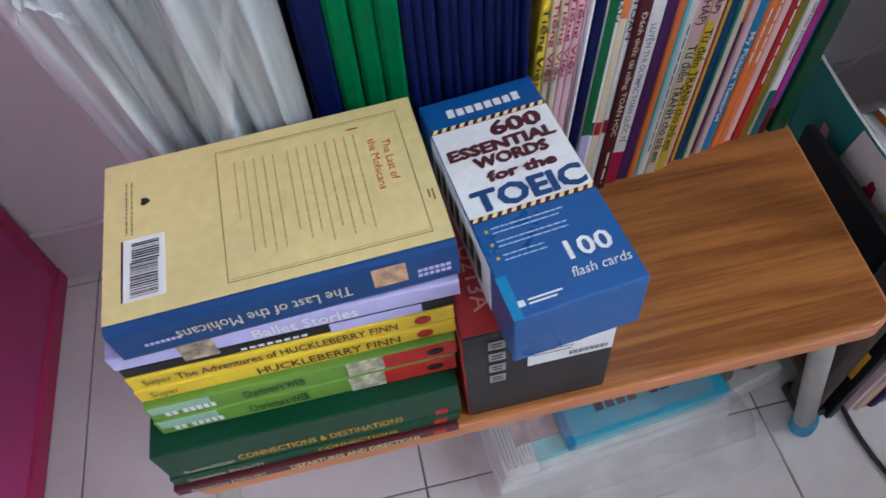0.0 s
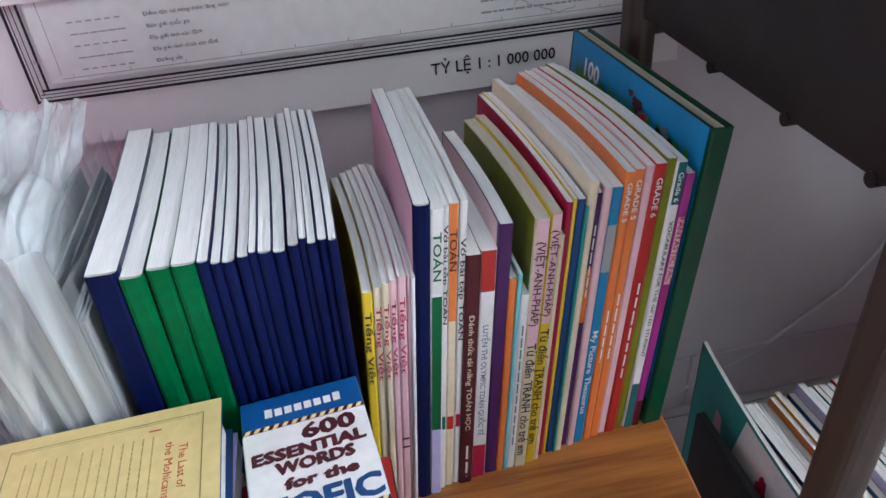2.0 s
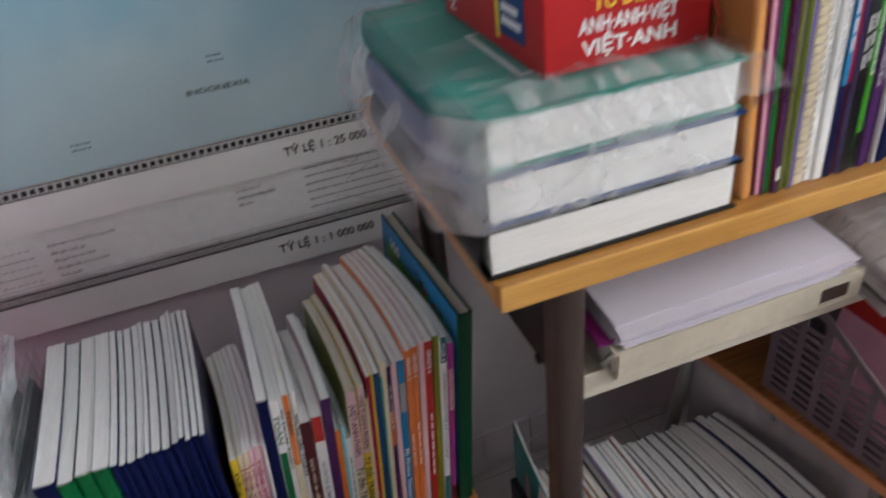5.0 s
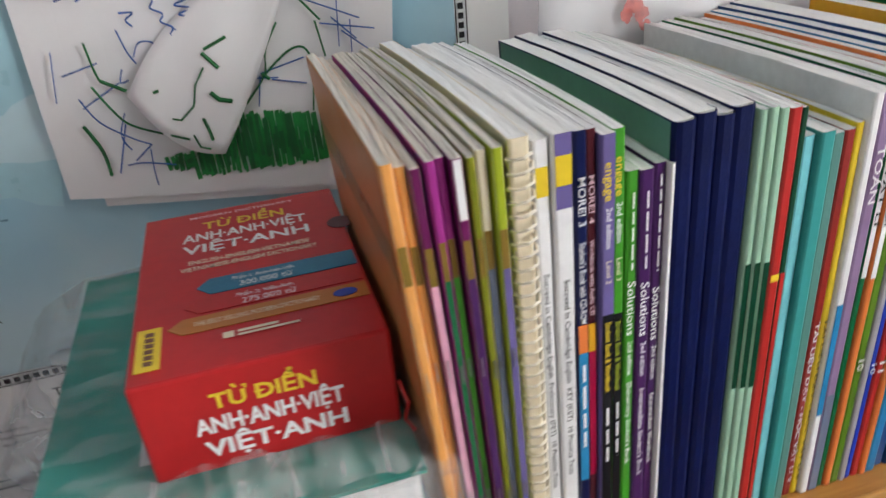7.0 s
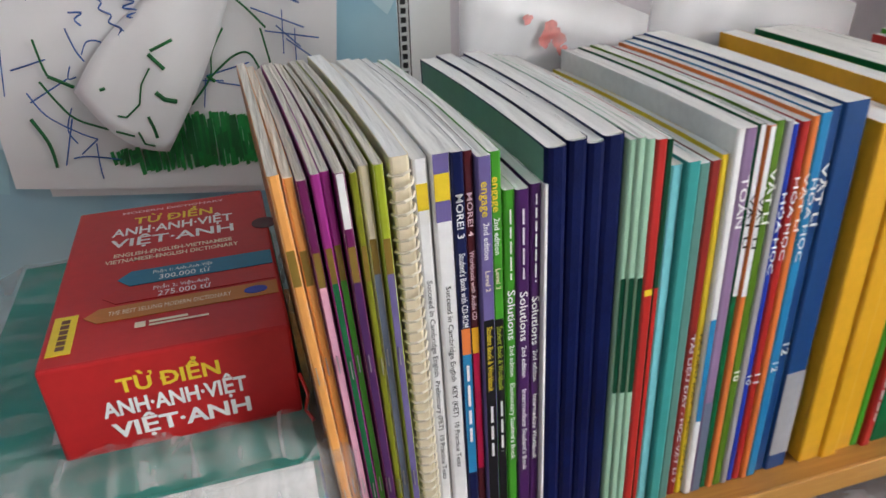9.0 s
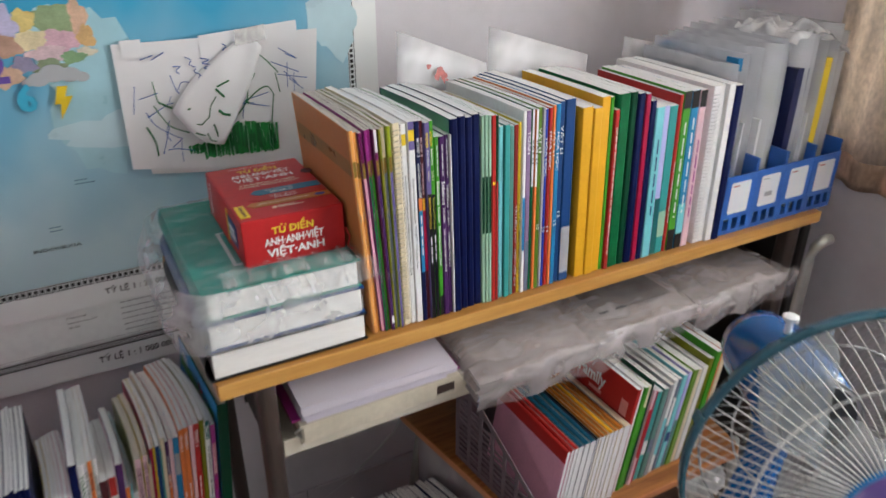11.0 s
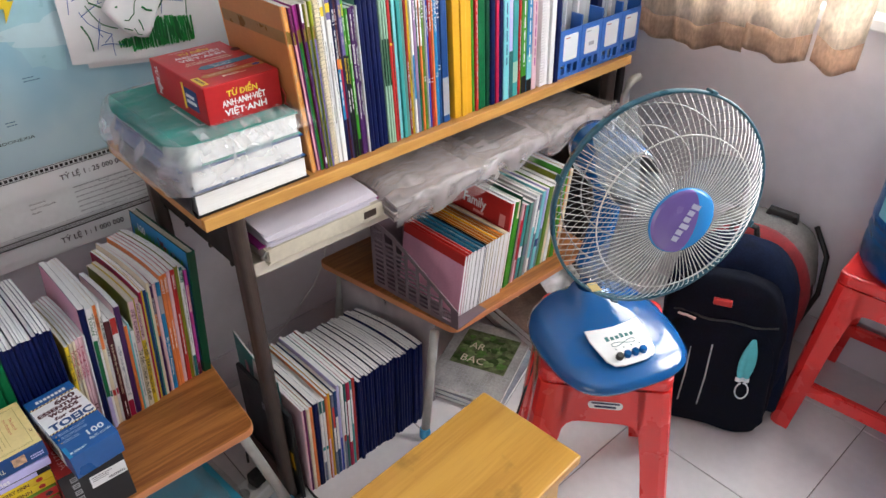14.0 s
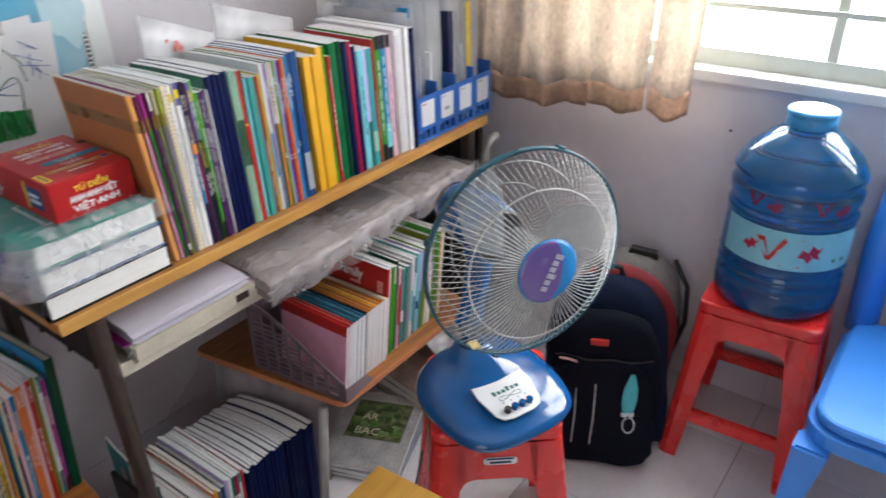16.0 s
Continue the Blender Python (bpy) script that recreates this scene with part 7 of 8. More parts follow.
paper_stack("paper_stack", "loose white sheets on the binder under the desktop", 0.108, 0.355, -0.44, -0.2, 0.668, 9, 3, 0.004, mat("lavender_white_paper", (0.66, 0.62, 0.7), 0.85, 0.06, 8, 0.1, 60), 0.0022)
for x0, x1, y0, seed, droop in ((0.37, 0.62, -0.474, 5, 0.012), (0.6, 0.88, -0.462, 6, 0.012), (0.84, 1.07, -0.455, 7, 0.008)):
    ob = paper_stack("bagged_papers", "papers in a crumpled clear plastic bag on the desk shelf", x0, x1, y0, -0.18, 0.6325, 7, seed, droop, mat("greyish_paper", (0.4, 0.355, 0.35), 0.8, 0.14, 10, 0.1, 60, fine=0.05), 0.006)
    w, dd = x1 - x0, -0.18 - y0
    def bag(u, v):
        """Film over the papers: a loose lip hanging at the front, then creased folds on top."""
        fine = noise.noise((u * 24, v * 12, seed)) * 0.0025 + 0.006 * (0.4 - abs(noise.noise((u * 7 + v * 3, v * 8, seed + 3))))
        x = -0.014 + (w + 0.028) * u + 0.006 * noise.noise((v * 9, u * 3, seed))
        if v < 0.3:
            k = v / 0.3
            lip = 0.018 * noise.noise((u * 4, 1.5, seed)) - 0.012
            return (x, -0.006 - 0.022 * math.sin(math.pi * (0.25 + 0.6 * k)) + 0.006 * noise.noise((u * 9, k * 3, seed)), lip + (0.046 - lip) * math.sin(0.5 * math.pi * k) ** 0.8 + fine * k)
        k = (v - 0.3) / 0.7
        return (x, -0.016 + (dd + 0.02) * k, 0.046 + 0.007 * noise.noise((u * 4, k * 5, seed)) + 0.004 * math.sin(math.pi * k) + fine - 0.02 * max(0, abs(u - 0.5) - 0.42) * 10)

    part("plastic_bag", sheet(bag, 46, 44), clear_plastic("paper_bag_film", (0.58, 0.53, 0.53), 0.34, 0.16, 0.6, 12, (1, 3, 1), 0.04), ob, "crumpled clear plastic", smooth=True)
    if seed == 6:
        part("photo_sheet", box(0.04, 0.2, 0.03, 0.14, 0.0465, 0.0472), mat("dark_photo_print", (0.12, 0.11, 0.11), 0.35, 0.6, 25), ob, "dark photocopied picture")
    if seed == 5:
        part("pencil_drawing", tube([(0.1 + 0.03 * math.cos(a * 0.6) * (1 + 0.2 * math.sin(a * 2.2)), 0.08 + 0.02 * math.sin(a * 0.6), 0.047) for a in range(12)], 0.0006, 3), INK_GREY, ob)

# ---- magazines on the floor ----
for i, (x, y, rz, w, d, z0, th, tint, name) in enumerate(((0.5, -0.389, -68, 0.21, 0.28, 0.0, 0.012, (0.3, 0.28, 0.27), "a"), (0.504, -0.391, -70, 0.21, 0.28, 0.0125, 0.014, (0.32, 0.34, 0.4), "b"), (0.5, -0.387, -66, 0.21, 0.28, 0.027, 0.012, (0.42, 0.41, 0.4), "c"),
                                                        (0.8, -0.5, -10, 0.23, 0.3, 0.0, 0.03, (0.25, 0.12, 0.08), "d"), (0.802, -0.496, -7, 0.23, 0.3, 0.0305, 0.028, (0.2, 0.11, 0.08), "e"), (0.8, -0.49, -9, 0.23, 0.3, 0.059, 0.02, (0.22, 0.15, 0.12), "f"))):
    mg = thing("magazine", ("glossy magazine with a green garden cover lying on the floor" if i == 2 else "glossy brown-covered magazine in plastic lying on the floor" if i > 2 else "glossy magazine lying in a stack on the floor"), "magazine", pose(x, y, z0, 0, 0, rz), group="magazines on the floor")
    part("page_block", box(0.001, w - 0.001, 0.001, d - 0.001, 0.0008, th - 0.0008), PAGES_FLAT, mg)
    bm = box(0, w, 0, d, th - 0.0007, th)
    add_box(bm, 0, w, 0, d, 0, 0.0007)
    part("cover", bm, mat("glossy_cover_" + name, tint, 0.14, 0.25, 18, coat=0.5, fine=0.15), mg)
    if i == 2:
        part("cover_picture", box(0.03, 0.185, 0.1, 0.245, th, th + 0.0003), mat("print_garden", (0.12, 0.15, 0.07), 0.15, 0.5, 60, coat=0.5, fine=0.3), mg, "printed garden picture")
        write("cover_title", "AR", 0.026, flat(0.06, 0.17, th + 0.0012), ink("cream"), mg, width=0.042)
        write("cover_title", "BAC", 0.026, flat(0.055, 0.115, th + 0.0012), ink("cream"), mg, width=0.065)
        for k in range(34):
            part("printed_foliage", blob(0, 0, r.uniform(0.006, 0.017), r.uniform(0.006, 0.013), k, 0), mat("print_leaf%d" % (k % 3), ((0.1, 0.2, 0.05), (0.18, 0.26, 0.1), (0.05, 0.09, 0.03))[k % 3], 0.15, 0.4, 90, coat=0.5), mg).matrix_local = Matrix.Translation((r.uniform(0.045, 0.17), r.uniform(0.115, 0.23), th + 0.0004 + 0.00002 * k)) @ pose(0, 0, 0, 90, 0, 0)
        part("cover_grid", bars([(0.004, 0.006 + 0.012 * k, 0.2, 0.0008) for k in range(8)] + [(0.006 + 0.012 * k, 0.004, 0.0008, 0.09) for k in range(17)], flat(0, 0, th + 0.0003)), INK_GREY, mg)["kind"] = "stuff"
    if i == 5:
        write("cover_title", "R", 0.026, flat(0.03, 0.22, th + 0.0004), ink("cream"), mg, width=0.022)
        write("cover_title", "BA", 0.03, flat(0.03, 0.16, th + 0.0004), ink("cream"), mg, width=0.055)

# added glossy film, tilted to mirror the window as a glint on the magazines
gl = thing("glint_sheet", "tilted glossy film added for the window's glint on the magazines", "sleeve", pose(0.95, -0.452, 0.0795))
part("film", sheet(lambda u, v: (0.125 * u, 0.085 * v, 0.001 + 0.064 * v + 0.024 * u + 0.004 * math.sin(math.pi * u) * math.sin(math.pi * v) + 0.0016 * noise.noise((u * 5, v * 4, 2))), 30, 24), clear_plastic("glint_sheet_film", (0.8, 0.8, 0.82), 0.62, 0.13, 0.04, 14), gl, smooth=True)

# ---- red plastic stools ----


def stool(m, label, height=0.45, top=0.135, foot=0.175, arch=0.375, bars_low=True):
    """A moulded stool: seat, four angled corner legs, aprons with rounded openings and low crossbars."""
    ob = thing("plastic_stool", label, "stool", m, group="red plastic stools")
    part("seat", slab(rounded(-top - 0.002, top + 0.002, -top - 0.002, top + 0.002, 0.022), height - 0.0299, height, 0.007), RED_PLASTIC, ob, smooth=False)
    half = lambda z: foot + (top - foot) * z / height
    th, lw = 0.005, 0.056
    for k in range(4):
        turn = Matrix.Rotation(math.pi / 2 * k, 4, "Z")
        # corner leg: two flanges meeting at a rounded corner
        bm = bmesh.new()
        rings = []
        for z in (0.0, 0.12, 0.25, 0.36, height - 0.03):
            h = half(z)
            w = lw * (0.86 if z == 0 else 0.95 if z < 0.2 else 1.0 if z < 0.3 else 1.15)
            c = 0.02
            pts = [(h - w, -h), (h - c, -h), (h - c * 0.3, -h + c * 0.3), (h, -h + c), (h, -h + w), (h - th, -h + w), (h - th, -h + c), (h - c, -h + th), (h - w, -h + th)]
            rings.append([bm.verts.new((x, y, z)) for x, y in pts])
        for a, b in zip(rings, rings[1:]):
            for i in range(9):
                bm.faces.new((a[i], a[(i + 1) % 9], b[(i + 1) % 9], b[i]))
        bm.faces.new(rings[0]), bm.faces.new(rings[-1][::-1])
        bm.transform(turn)
        part("leg", bm, RED_PLASTIC, ob)
        # apron with a rounded underside
        bm = bmesh.new()
        n, zt = 14, height - 0.03
        cols = []
        for i in range(n + 1):
            s = -1 + 2 * i / n
            z0 = arch - 0.03 * abs(s) ** 7
            w = half(arch) - lw * 1.0
            cols.append([bm.verts.new((s * w, -half(z) + dy, z)) for z, dy in ((z0, 0), (zt, 0), (zt, th), (z0, th))])
        for a, b in zip(cols, cols[1:]):
            for i in range(4):
                bm.faces.new((a[i], a[(i + 1) % 4], b[(i + 1) % 4], b[i]))
        bm.transform(turn)
        part("apron", bm, RED_PLASTIC, ob)
        if not bars_low:
            continue
        bm = bmesh.new()
        z0, z1 = 0.115, 0.15
        w = half(z0) - 0.045
        v = [bm.verts.new((x, -half(z) + dy, z)) for x in (-w, w) for z in (z0, z1) for dy in (0.001, 0.02)]
        for f in ((0, 1, 3, 2), (4, 6, 7, 5), (0, 4, 5, 1), (2, 3, 7, 6), (0, 2, 6, 4), (1, 5, 7, 3)):
            bm.faces.new([v[i] for i in f])
        bmesh.ops.bevel(bm, geom=bm.edges[:], offset=0.003, segments=2, affect="EDGES")
        bm.transform(turn)
        part("crossbar", bm, RED_PLASTIC, ob)
    return ob


STOOL = pose(0.573, -0.857, 0, 0, 0, -50)
fs = stool(STOOL, "red plastic stool with a fan standing on it", 0.455, 0.12, 0.165, 0.345, False)
tilt = math.degrees(math.atan2(0.042, 0.455))
lab = part("maker_label", slab(rounded(-0.032, 0.032, -0.0085, 0.0085, 0.008), 0, 0.0006, m=Matrix.Translation((0.004, -0.1278, 0.388)) @ pose(0, 0, 0, 90 - tilt, 0, 0)), card("white"), fs, "oval white and blue maker's label")
part("label_mark", bars([(-0.026, 0.003, 0.052, 0.004), (-0.02, -0.0055, 0.04, 0.005)], Matrix.Translation((0.004, -0.1288, 0.388)) @ pose(0, 0, 0, 90 - tilt, 0, 0)), ink("navy"), lab)
stool(pose(1.25, -1.2, 0, 0, 0, 4), "red plastic stool holding a water bottle", 0.455, 0.13, 0.166)

# ---- table fan ----
fan = thing("table_fan", "blue table fan with a round wire cage, standing on a stool", "fan", pose(0.55, -0.851, 0.455, 0, 0, -20))


def ring_loft(levels, n=48, p=3.2):
    bm = bmesh.new()
    rings = []
    for z, a, b, cy, dz in levels:
        ring = []
        for j in range(n):
            t = 2 * math.pi * j / n
            c, s = math.cos(t), math.sin(t)
            x = a * math.copysign(abs(c) ** (2 / p), c)
            y = cy + b * math.copysign(abs(s) ** (2 / p), s) * (0.74 if s > 0 else 1.0)
            x *= 1 - 0.1 * max(0.0, s)
            ring.append(bm.verts.new((x, y, z + dz * (y - cy) / max(b, 1e-4))))
        rings.append(ring)
    for r0, r1 in zip(rings, rings[1:]):
        for j in range(n):
            bm.faces.new((r0[j], r0[(j + 1) % n], r1[(j + 1) % n], r1[j]))
    bm.faces.new(rings[0][::-1]), bm.faces.new(rings[-1])
    return bm


part("base", ring_loft([(0.006, 0.118, 0.135, -0.015, 0), (0.012, 0.13, 0.148, -0.015, 0), (0.028, 0.134, 0.152, -0.015, 0.004), (0.044, 0.128, 0.142, -0.012, 0.012), (0.058, 0.106, 0.11, 0.0, 0.018), (0.068, 0.076, 0.076, 0.018, 0.014), (0.08, 0.044, 0.044, 0.035, 0.004), (0.1, 0.031, 0.031, 0.04, 0)]), BLUE_PLASTIC, fan, smooth=True)
for x in (-0.09, 0.09):
    for y in (-0.1, 0.08):
        part("rubber_foot", lathe([(0.012, 0), (0.012, 0.0085)], 14, m=pose(x, y, 0)), CABLE, fan)
pan_m = Matrix.Translation((0.0, -0.088, 0.0515)) @ pose(0, 0, 0, 13, 0, 0) @ Matrix.Diagonal((1.12, 1.12, 1, 1))
pan = part("control_panel", slab([(-0.05, 0.042), (-0.025, 0.038), (0, 0.036), (0.025, 0.038), (0.05, 0.042), (0.052, 0.02), (0.045, -0.022), (0.036, -0.034), (0.02, -0.038), (-0.02, -0.038), (-0.036, -0.034), (-0.045, -0.022), (-0.052, 0.02)], 0, 0.004, 0.001, m=pan_m), WHITE_PLASTIC, fan, "white control panel")
for k in range(4):
    part("button", lathe([(0.0062, 0.003), (0.0062, 0.011), (0.005, 0.013)], 16, m=pan_m @ Matrix.Translation((-0.022 + 0.0145 * k, -0.022, 0))), CABLE if k == 0 else BLUE_PLASTIC, pan, "dark push button" if k == 0 else "blue push button", smooth=False)
part("logo_shape", bars([(-0.026 + 0.009 * k, 0.011, 0.0062, 0.009 if k in (0, 3) else 0.0065) for k in range(6)] + [(-0.02 + 0.0145 * k, -0.008, 0.002, 0.003) for k in range(4)], pan_m @ Matrix.Translation((0, 0, 0.0044))), ink("dkteal"), pan)
part("logo_swirl", tube([(0.022 * math.cos(a * 0.5), 0.002 + 0.004 * math.sin(a * 1.0), 0.0045) for a in range(13)], 0.0006, 4), ink("dkteal"), pan).matrix_local = pan_m

# head: -z of its frame looks forward
CEN, AX = Vector((0.561, -0.932, 0.786)), Vector((-0.467, -0.881, 0.068))
HEAD = fan.matrix_world.inverted() @ look(CEN, CEN + AX)
motor = part("motor_housing", lathe([(0.0, 0.285), (0.03, 0.281), (0.048, 0.266), (0.056, 0.235), (0.057, 0.15), (0.052, 0.105), (0.04, 0.096), (0.0, 0.096)], 32, m=HEAD), BLUE_PLASTIC, fan, "rounded blue motor housing", smooth=True)
low, high = Vector((0, 0.04, 0.095)), HEAD @ Vector((0, -0.05, 0.17))
part("neck", tube([low, low + Vector((0, 0.004, 0.05)), low.lerp(high, 0.45), low.lerp(high, 0.75), high], 0.029, 20, taper=0.85), BLUE_PLASTIC, fan, smooth=True)
part("tilt_joint", lathe([(0.026, -0.03), (0.032, -0.022), (0.034, 0.0), (0.026, 0.02)], 20, m=Matrix.Translation(high)), BLUE_PLASTIC, fan, smooth=True)
kb = HEAD @ Vector((0, 0.055, 0.19))
part("swing_knob", lathe([(0.0045, 0), (0.0045, 0.018), (0.0095, 0.021), (0.0098, 0.026), (0.005, 0.028)], 16, m=Matrix.Translation(kb)), WHITE_PLASTIC, motor, "white swing knob")
part("motor_front", lathe([(0.05, 0.0955), (0.045, 0.084), (0.0, 0.082)], 24, m=HEAD), mat("dark_fan_metal", (0.05, 0.05, 0.055), 0.4, 0.2, 40, metal=0.5), motor)
R = 0.185


def front_curve(s):
    """Radius share s in 0..1 from hub to rim: depth forward."""
    return -0.062 * (1 - s ** 2.6) - 0.004


def wire(z_of, r0, r1, a, twist, n=9):
    out = []
    for i in range(n):
        s = i / (n - 1)
        r = r0 + (r1 - r0) * s
        t = a + twist * (1 - s)
        out.append((r * math.cos(t), r * math.sin(t), z_of(s)))
    return out


fg = bmesh.new()
N = 96
for k in range(N):
    tube(wire(front_curve, 0.05, R - 0.003, 2 * math.pi * k / N, 0.16), 0.0008, 4, bm=fg)
fg.transform(HEAD)
grille = part("front_grille", fg, WIRE, fan, "white radial wire grille", smooth=True)
rb = bmesh.new()
for s in (0.0, 0.62):
    r = 0.05 + (R - 0.053) * s
    tube([(r * math.cos(2 * math.pi * i / 56), r * math.sin(2 * math.pi * i / 56), front_curve(s) + 0.0018) for i in range(56)], 0.0013, 5, closed=True, bm=rb)
rb.transform(HEAD)
part("support_ring", rb, WIRE, grille, smooth=True)
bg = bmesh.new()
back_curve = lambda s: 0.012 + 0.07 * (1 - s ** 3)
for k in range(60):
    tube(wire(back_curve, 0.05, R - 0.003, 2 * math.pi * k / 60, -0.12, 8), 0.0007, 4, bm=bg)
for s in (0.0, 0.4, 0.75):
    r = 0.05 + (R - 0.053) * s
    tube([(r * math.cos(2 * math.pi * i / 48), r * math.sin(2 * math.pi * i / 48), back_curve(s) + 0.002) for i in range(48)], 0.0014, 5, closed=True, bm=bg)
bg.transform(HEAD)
# white wire like the front's; the shade behind is put into this grey
part("rear_grille", bg, mat("shaded_rear_wire", (0.3, 0.31, 0.31), 0.4, 0.1, 60, metal=0.2), fan, "white rear wire grille, shade put into its darker grey", smooth=True)
part("cage_rim", lathe([(R - 0.002, -0.005), (R + 0.002, -0.005), (R + 0.003, 0.0), (R + 0.002, 0.008), (R - 0.002, 0.008), (R - 0.001, 0.0), (R - 0.002, -0.005)], 72, m=HEAD, caps=False), TEAL_RIM, fan, "teal plastic clamp ring", smooth=True)
for a in (20, 110, 200, 290):
    part("rim_clip", box(-0.006, 0.006, -0.0025, 0.0025, -0.008, 0.01, 0.0015, m=HEAD @ Matrix.Rotation(radians(a), 4, "Z") @ Matrix.Translation((0, R + 0.004, 0))), TEAL_RIM, fan)
badge = part("hub_badge", lathe([(0.0, -0.0755), (0.03, -0.075), (0.05, -0.072), (0.056, -0.067), (0.052, -0.06), (0.0, -0.06)], 40, m=HEAD), mat("badge_blue", (0.03, 0.25, 0.62), 0.25, 0.06, 20, coat=0.4), fan, "blue and purple hub badge", smooth=True)

def dome(r):
    return -0.0755 + 0.0005 * r / 0.03 if r < 0.03 else -0.075 + 0.003 * (r - 0.03) / 0.02 if r < 0.05 else -0.072 + 0.005 * (r - 0.05) / 0.006


def leaf_at(u, v):
    y = 0.0535 * math.sin((v - 0.5) * math.pi)
    h = 0.0535 * math.cos((v - 0.5) * math.pi)
    x = -0.4 * h + 1.4 * h * u
    return HEAD @ Matrix.Rotation(radians(8), 4, "Z") @ Vector((x, y, dome(math.hypot(x, y)) - 0.0008))


part("purple_leaf", sheet(leaf_at, 18, 18), mat("badge_purple", (0.16, 0.1, 0.36), 0.25, 0.08, 20, coat=0.4), badge, "purple badge shape")
part("logo_shape", bars([(-0.036 + 0.0115 * k, -0.006, 0.0085, 0.012 + 0.004 * (k % 3 == 0)) for k in range(6)], HEAD @ Matrix.Rotation(radians(-62), 4, "Z") @ Matrix(((1, 0, 0, 0.002), (0, -1, 0, 0), (0, 0, -1, -0.0772), (0, 0, 0, 1)))), mat("badge_grey", (0.5, 0.49, 0.64), 0.4, 0.1, 30), badge)
for k in range(3):
    def blade_f(u, v, k=k):
        r = 0.04 + 0.135 * u
        w = radians(58) * (0.55 + 0.45 * math.sin(math.pi * min(1, 0.15 + u)))
        t = radians(120 * k + 35) + (v - 0.5) * w + 0.45 * u
        return HEAD @ Vector((r * math.cos(t), r * math.sin(t), 0.016 + 0.03 * (v - 0.5) * (1 - 0.4 * u)))
    part("blade", sheet(blade_f, 10, 10, 0.0014), BLADE, fan, "smoky clear plastic blade", smooth=True)
part("blade_hub", lathe([(0.0, -0.03), (0.026, -0.028), (0.034, -0.01), (0.036, 0.04), (0.0, 0.042)], 28, m=HEAD), BLADE, fan, smooth=True)
part("paper_tag", box(-0.008, 0.008, -0.001, 0.001, -0.012, 0.012, m=HEAD @ Matrix.Translation((0.112, -0.132, -0.018))), card("gold"), fan, "small yellow tag")

# ---- water bottle ----
wb = thing("water_bottle", "large blue plastic water bottle with a red and white label", "water bottle", pose(1.245, -1.203, 0.455))
BOTTLE = mat("blue_clear_plastic", (0.04, 0.36, 0.74), 0.06, 0.04, 8, coat=0.3, transmission=0.9)
Rb = 0.134
profile = [(0.1, 0.0), (0.125, 0.004), (Rb, 0.018), (Rb, 0.06)]
for z in (0.075, 0.1):
    profile += [(Rb - 0.004, z - 0.007), (Rb - 0.014, z), (Rb - 0.004, z + 0.006), (Rb, z + 0.012)]
profile += [(Rb, 0.125), (Rb - 0.002, 0.13), (Rb - 0.002, 0.225), (Rb, 0.232)]
for z in (0.25, 0.3):
    profile += [(Rb, z - 0.016), (Rb - 0.004, z - 0.009), (Rb - 0.014, z), (Rb - 0.004, z + 0.009), (Rb, z + 0.016)]
profile += [(Rb, 0.318), (Rb - 0.006, 0.332), (0.112, 0.356), (0.08, 0.384), (0.056, 0.402), (0.046, 0.408), (0.044, 0.415)]
part("bottle_body", lathe(profile, 56), BOTTLE, wb, smooth=True)
part("water", lathe([(0.0, 0.006), (0.12, 0.008), (0.128, 0.02), (0.126, 0.17), (0.0, 0.172)], 40), mat("water_blue", (0.01, 0.2, 0.55), 0.05, 0.03, 8, transmission=0.5), wb, "water inside the bottle", smooth=True)
part("cap", lathe([(0.046, 0.4095), (0.05, 0.412), (0.049, 0.43), (0.047, 0.434), (0.05, 0.437), (0.05, 0.445), (0.044, 0.447), (0.0, 0.447)], 36), mat("cap_blue", (0.06, 0.3, 0.6), 0.3, 0.05, 20), wb, "blue screw cap", smooth=True)
part("cap_seal", lathe([(0.0, 0.4475), (0.042, 0.4478), (0.044, 0.4472)], 30), WHITE_PLASTIC, wb, "white cap seal")


def arc_panel(r, a0, a1, z0, z1, n=28):
    bm = bmesh.new()
    cols = [[bm.verts.new((r * math.cos(a), r * math.sin(a), z)) for z in (z0, z1)] for a in (a0 + (a1 - a0) * i / n for i in range(n + 1))]
    for a, b in zip(cols, cols[1:]):
        bm.faces.new((a[0], b[0], b[1], a[1]))
    return bm


lb = part("paper_label", arc_panel(Rb + 0.0006, radians(130), radians(262), 0.133, 0.222), mat("pale_blue_label", (0.22, 0.55, 0.66), 0.35, 0.08, 30, coat=0.2), wb, "pale blue wrap label")


def on_bottle(name, shape, key, a, z, s, parent, r=Rb + 0.0012):
    """A flat shape wrapped on the bottle at angle a, height z."""
    bm = bmesh.new()
    for poly in shape:
        bm.faces.new([bm.verts.new((r * math.cos(a + s * x / r), r * math.sin(a + s * x / r), z + s * y)) for x, y in poly])
    return part(name, bm, ink(key) if key in COLOURS else key, parent)


VEE = [[(-1, 0.9), (-0.7, 0.9), (-0.4, 0.0), (-0.55, 0.0)], [(-0.4, 0.0), (-0.55, 0.0), (-0.1, 0.95), (0.1, 0.9)]]
SPLASH = [[(0.3, 0.1), (0.5, 0.5), (0.75, 0.35), (0.9, 0.75), (1.15, 0.5), (1.4, 0.65), (1.2, 0.25), (1.35, 0.0), (1.0, 0.1), (0.8, -0.2), (0.6, 0.05)]]
on_bottle("logo_shape", VEE, "red", radians(191), 0.15, 0.058, lb)
on_bottle("logo_splash", SPLASH, "crimson", radians(197), 0.163, 0.046, lb)
on_bottle("logo_splash", SPLASH, "crimson", radians(150), 0.168, 0.032, lb)
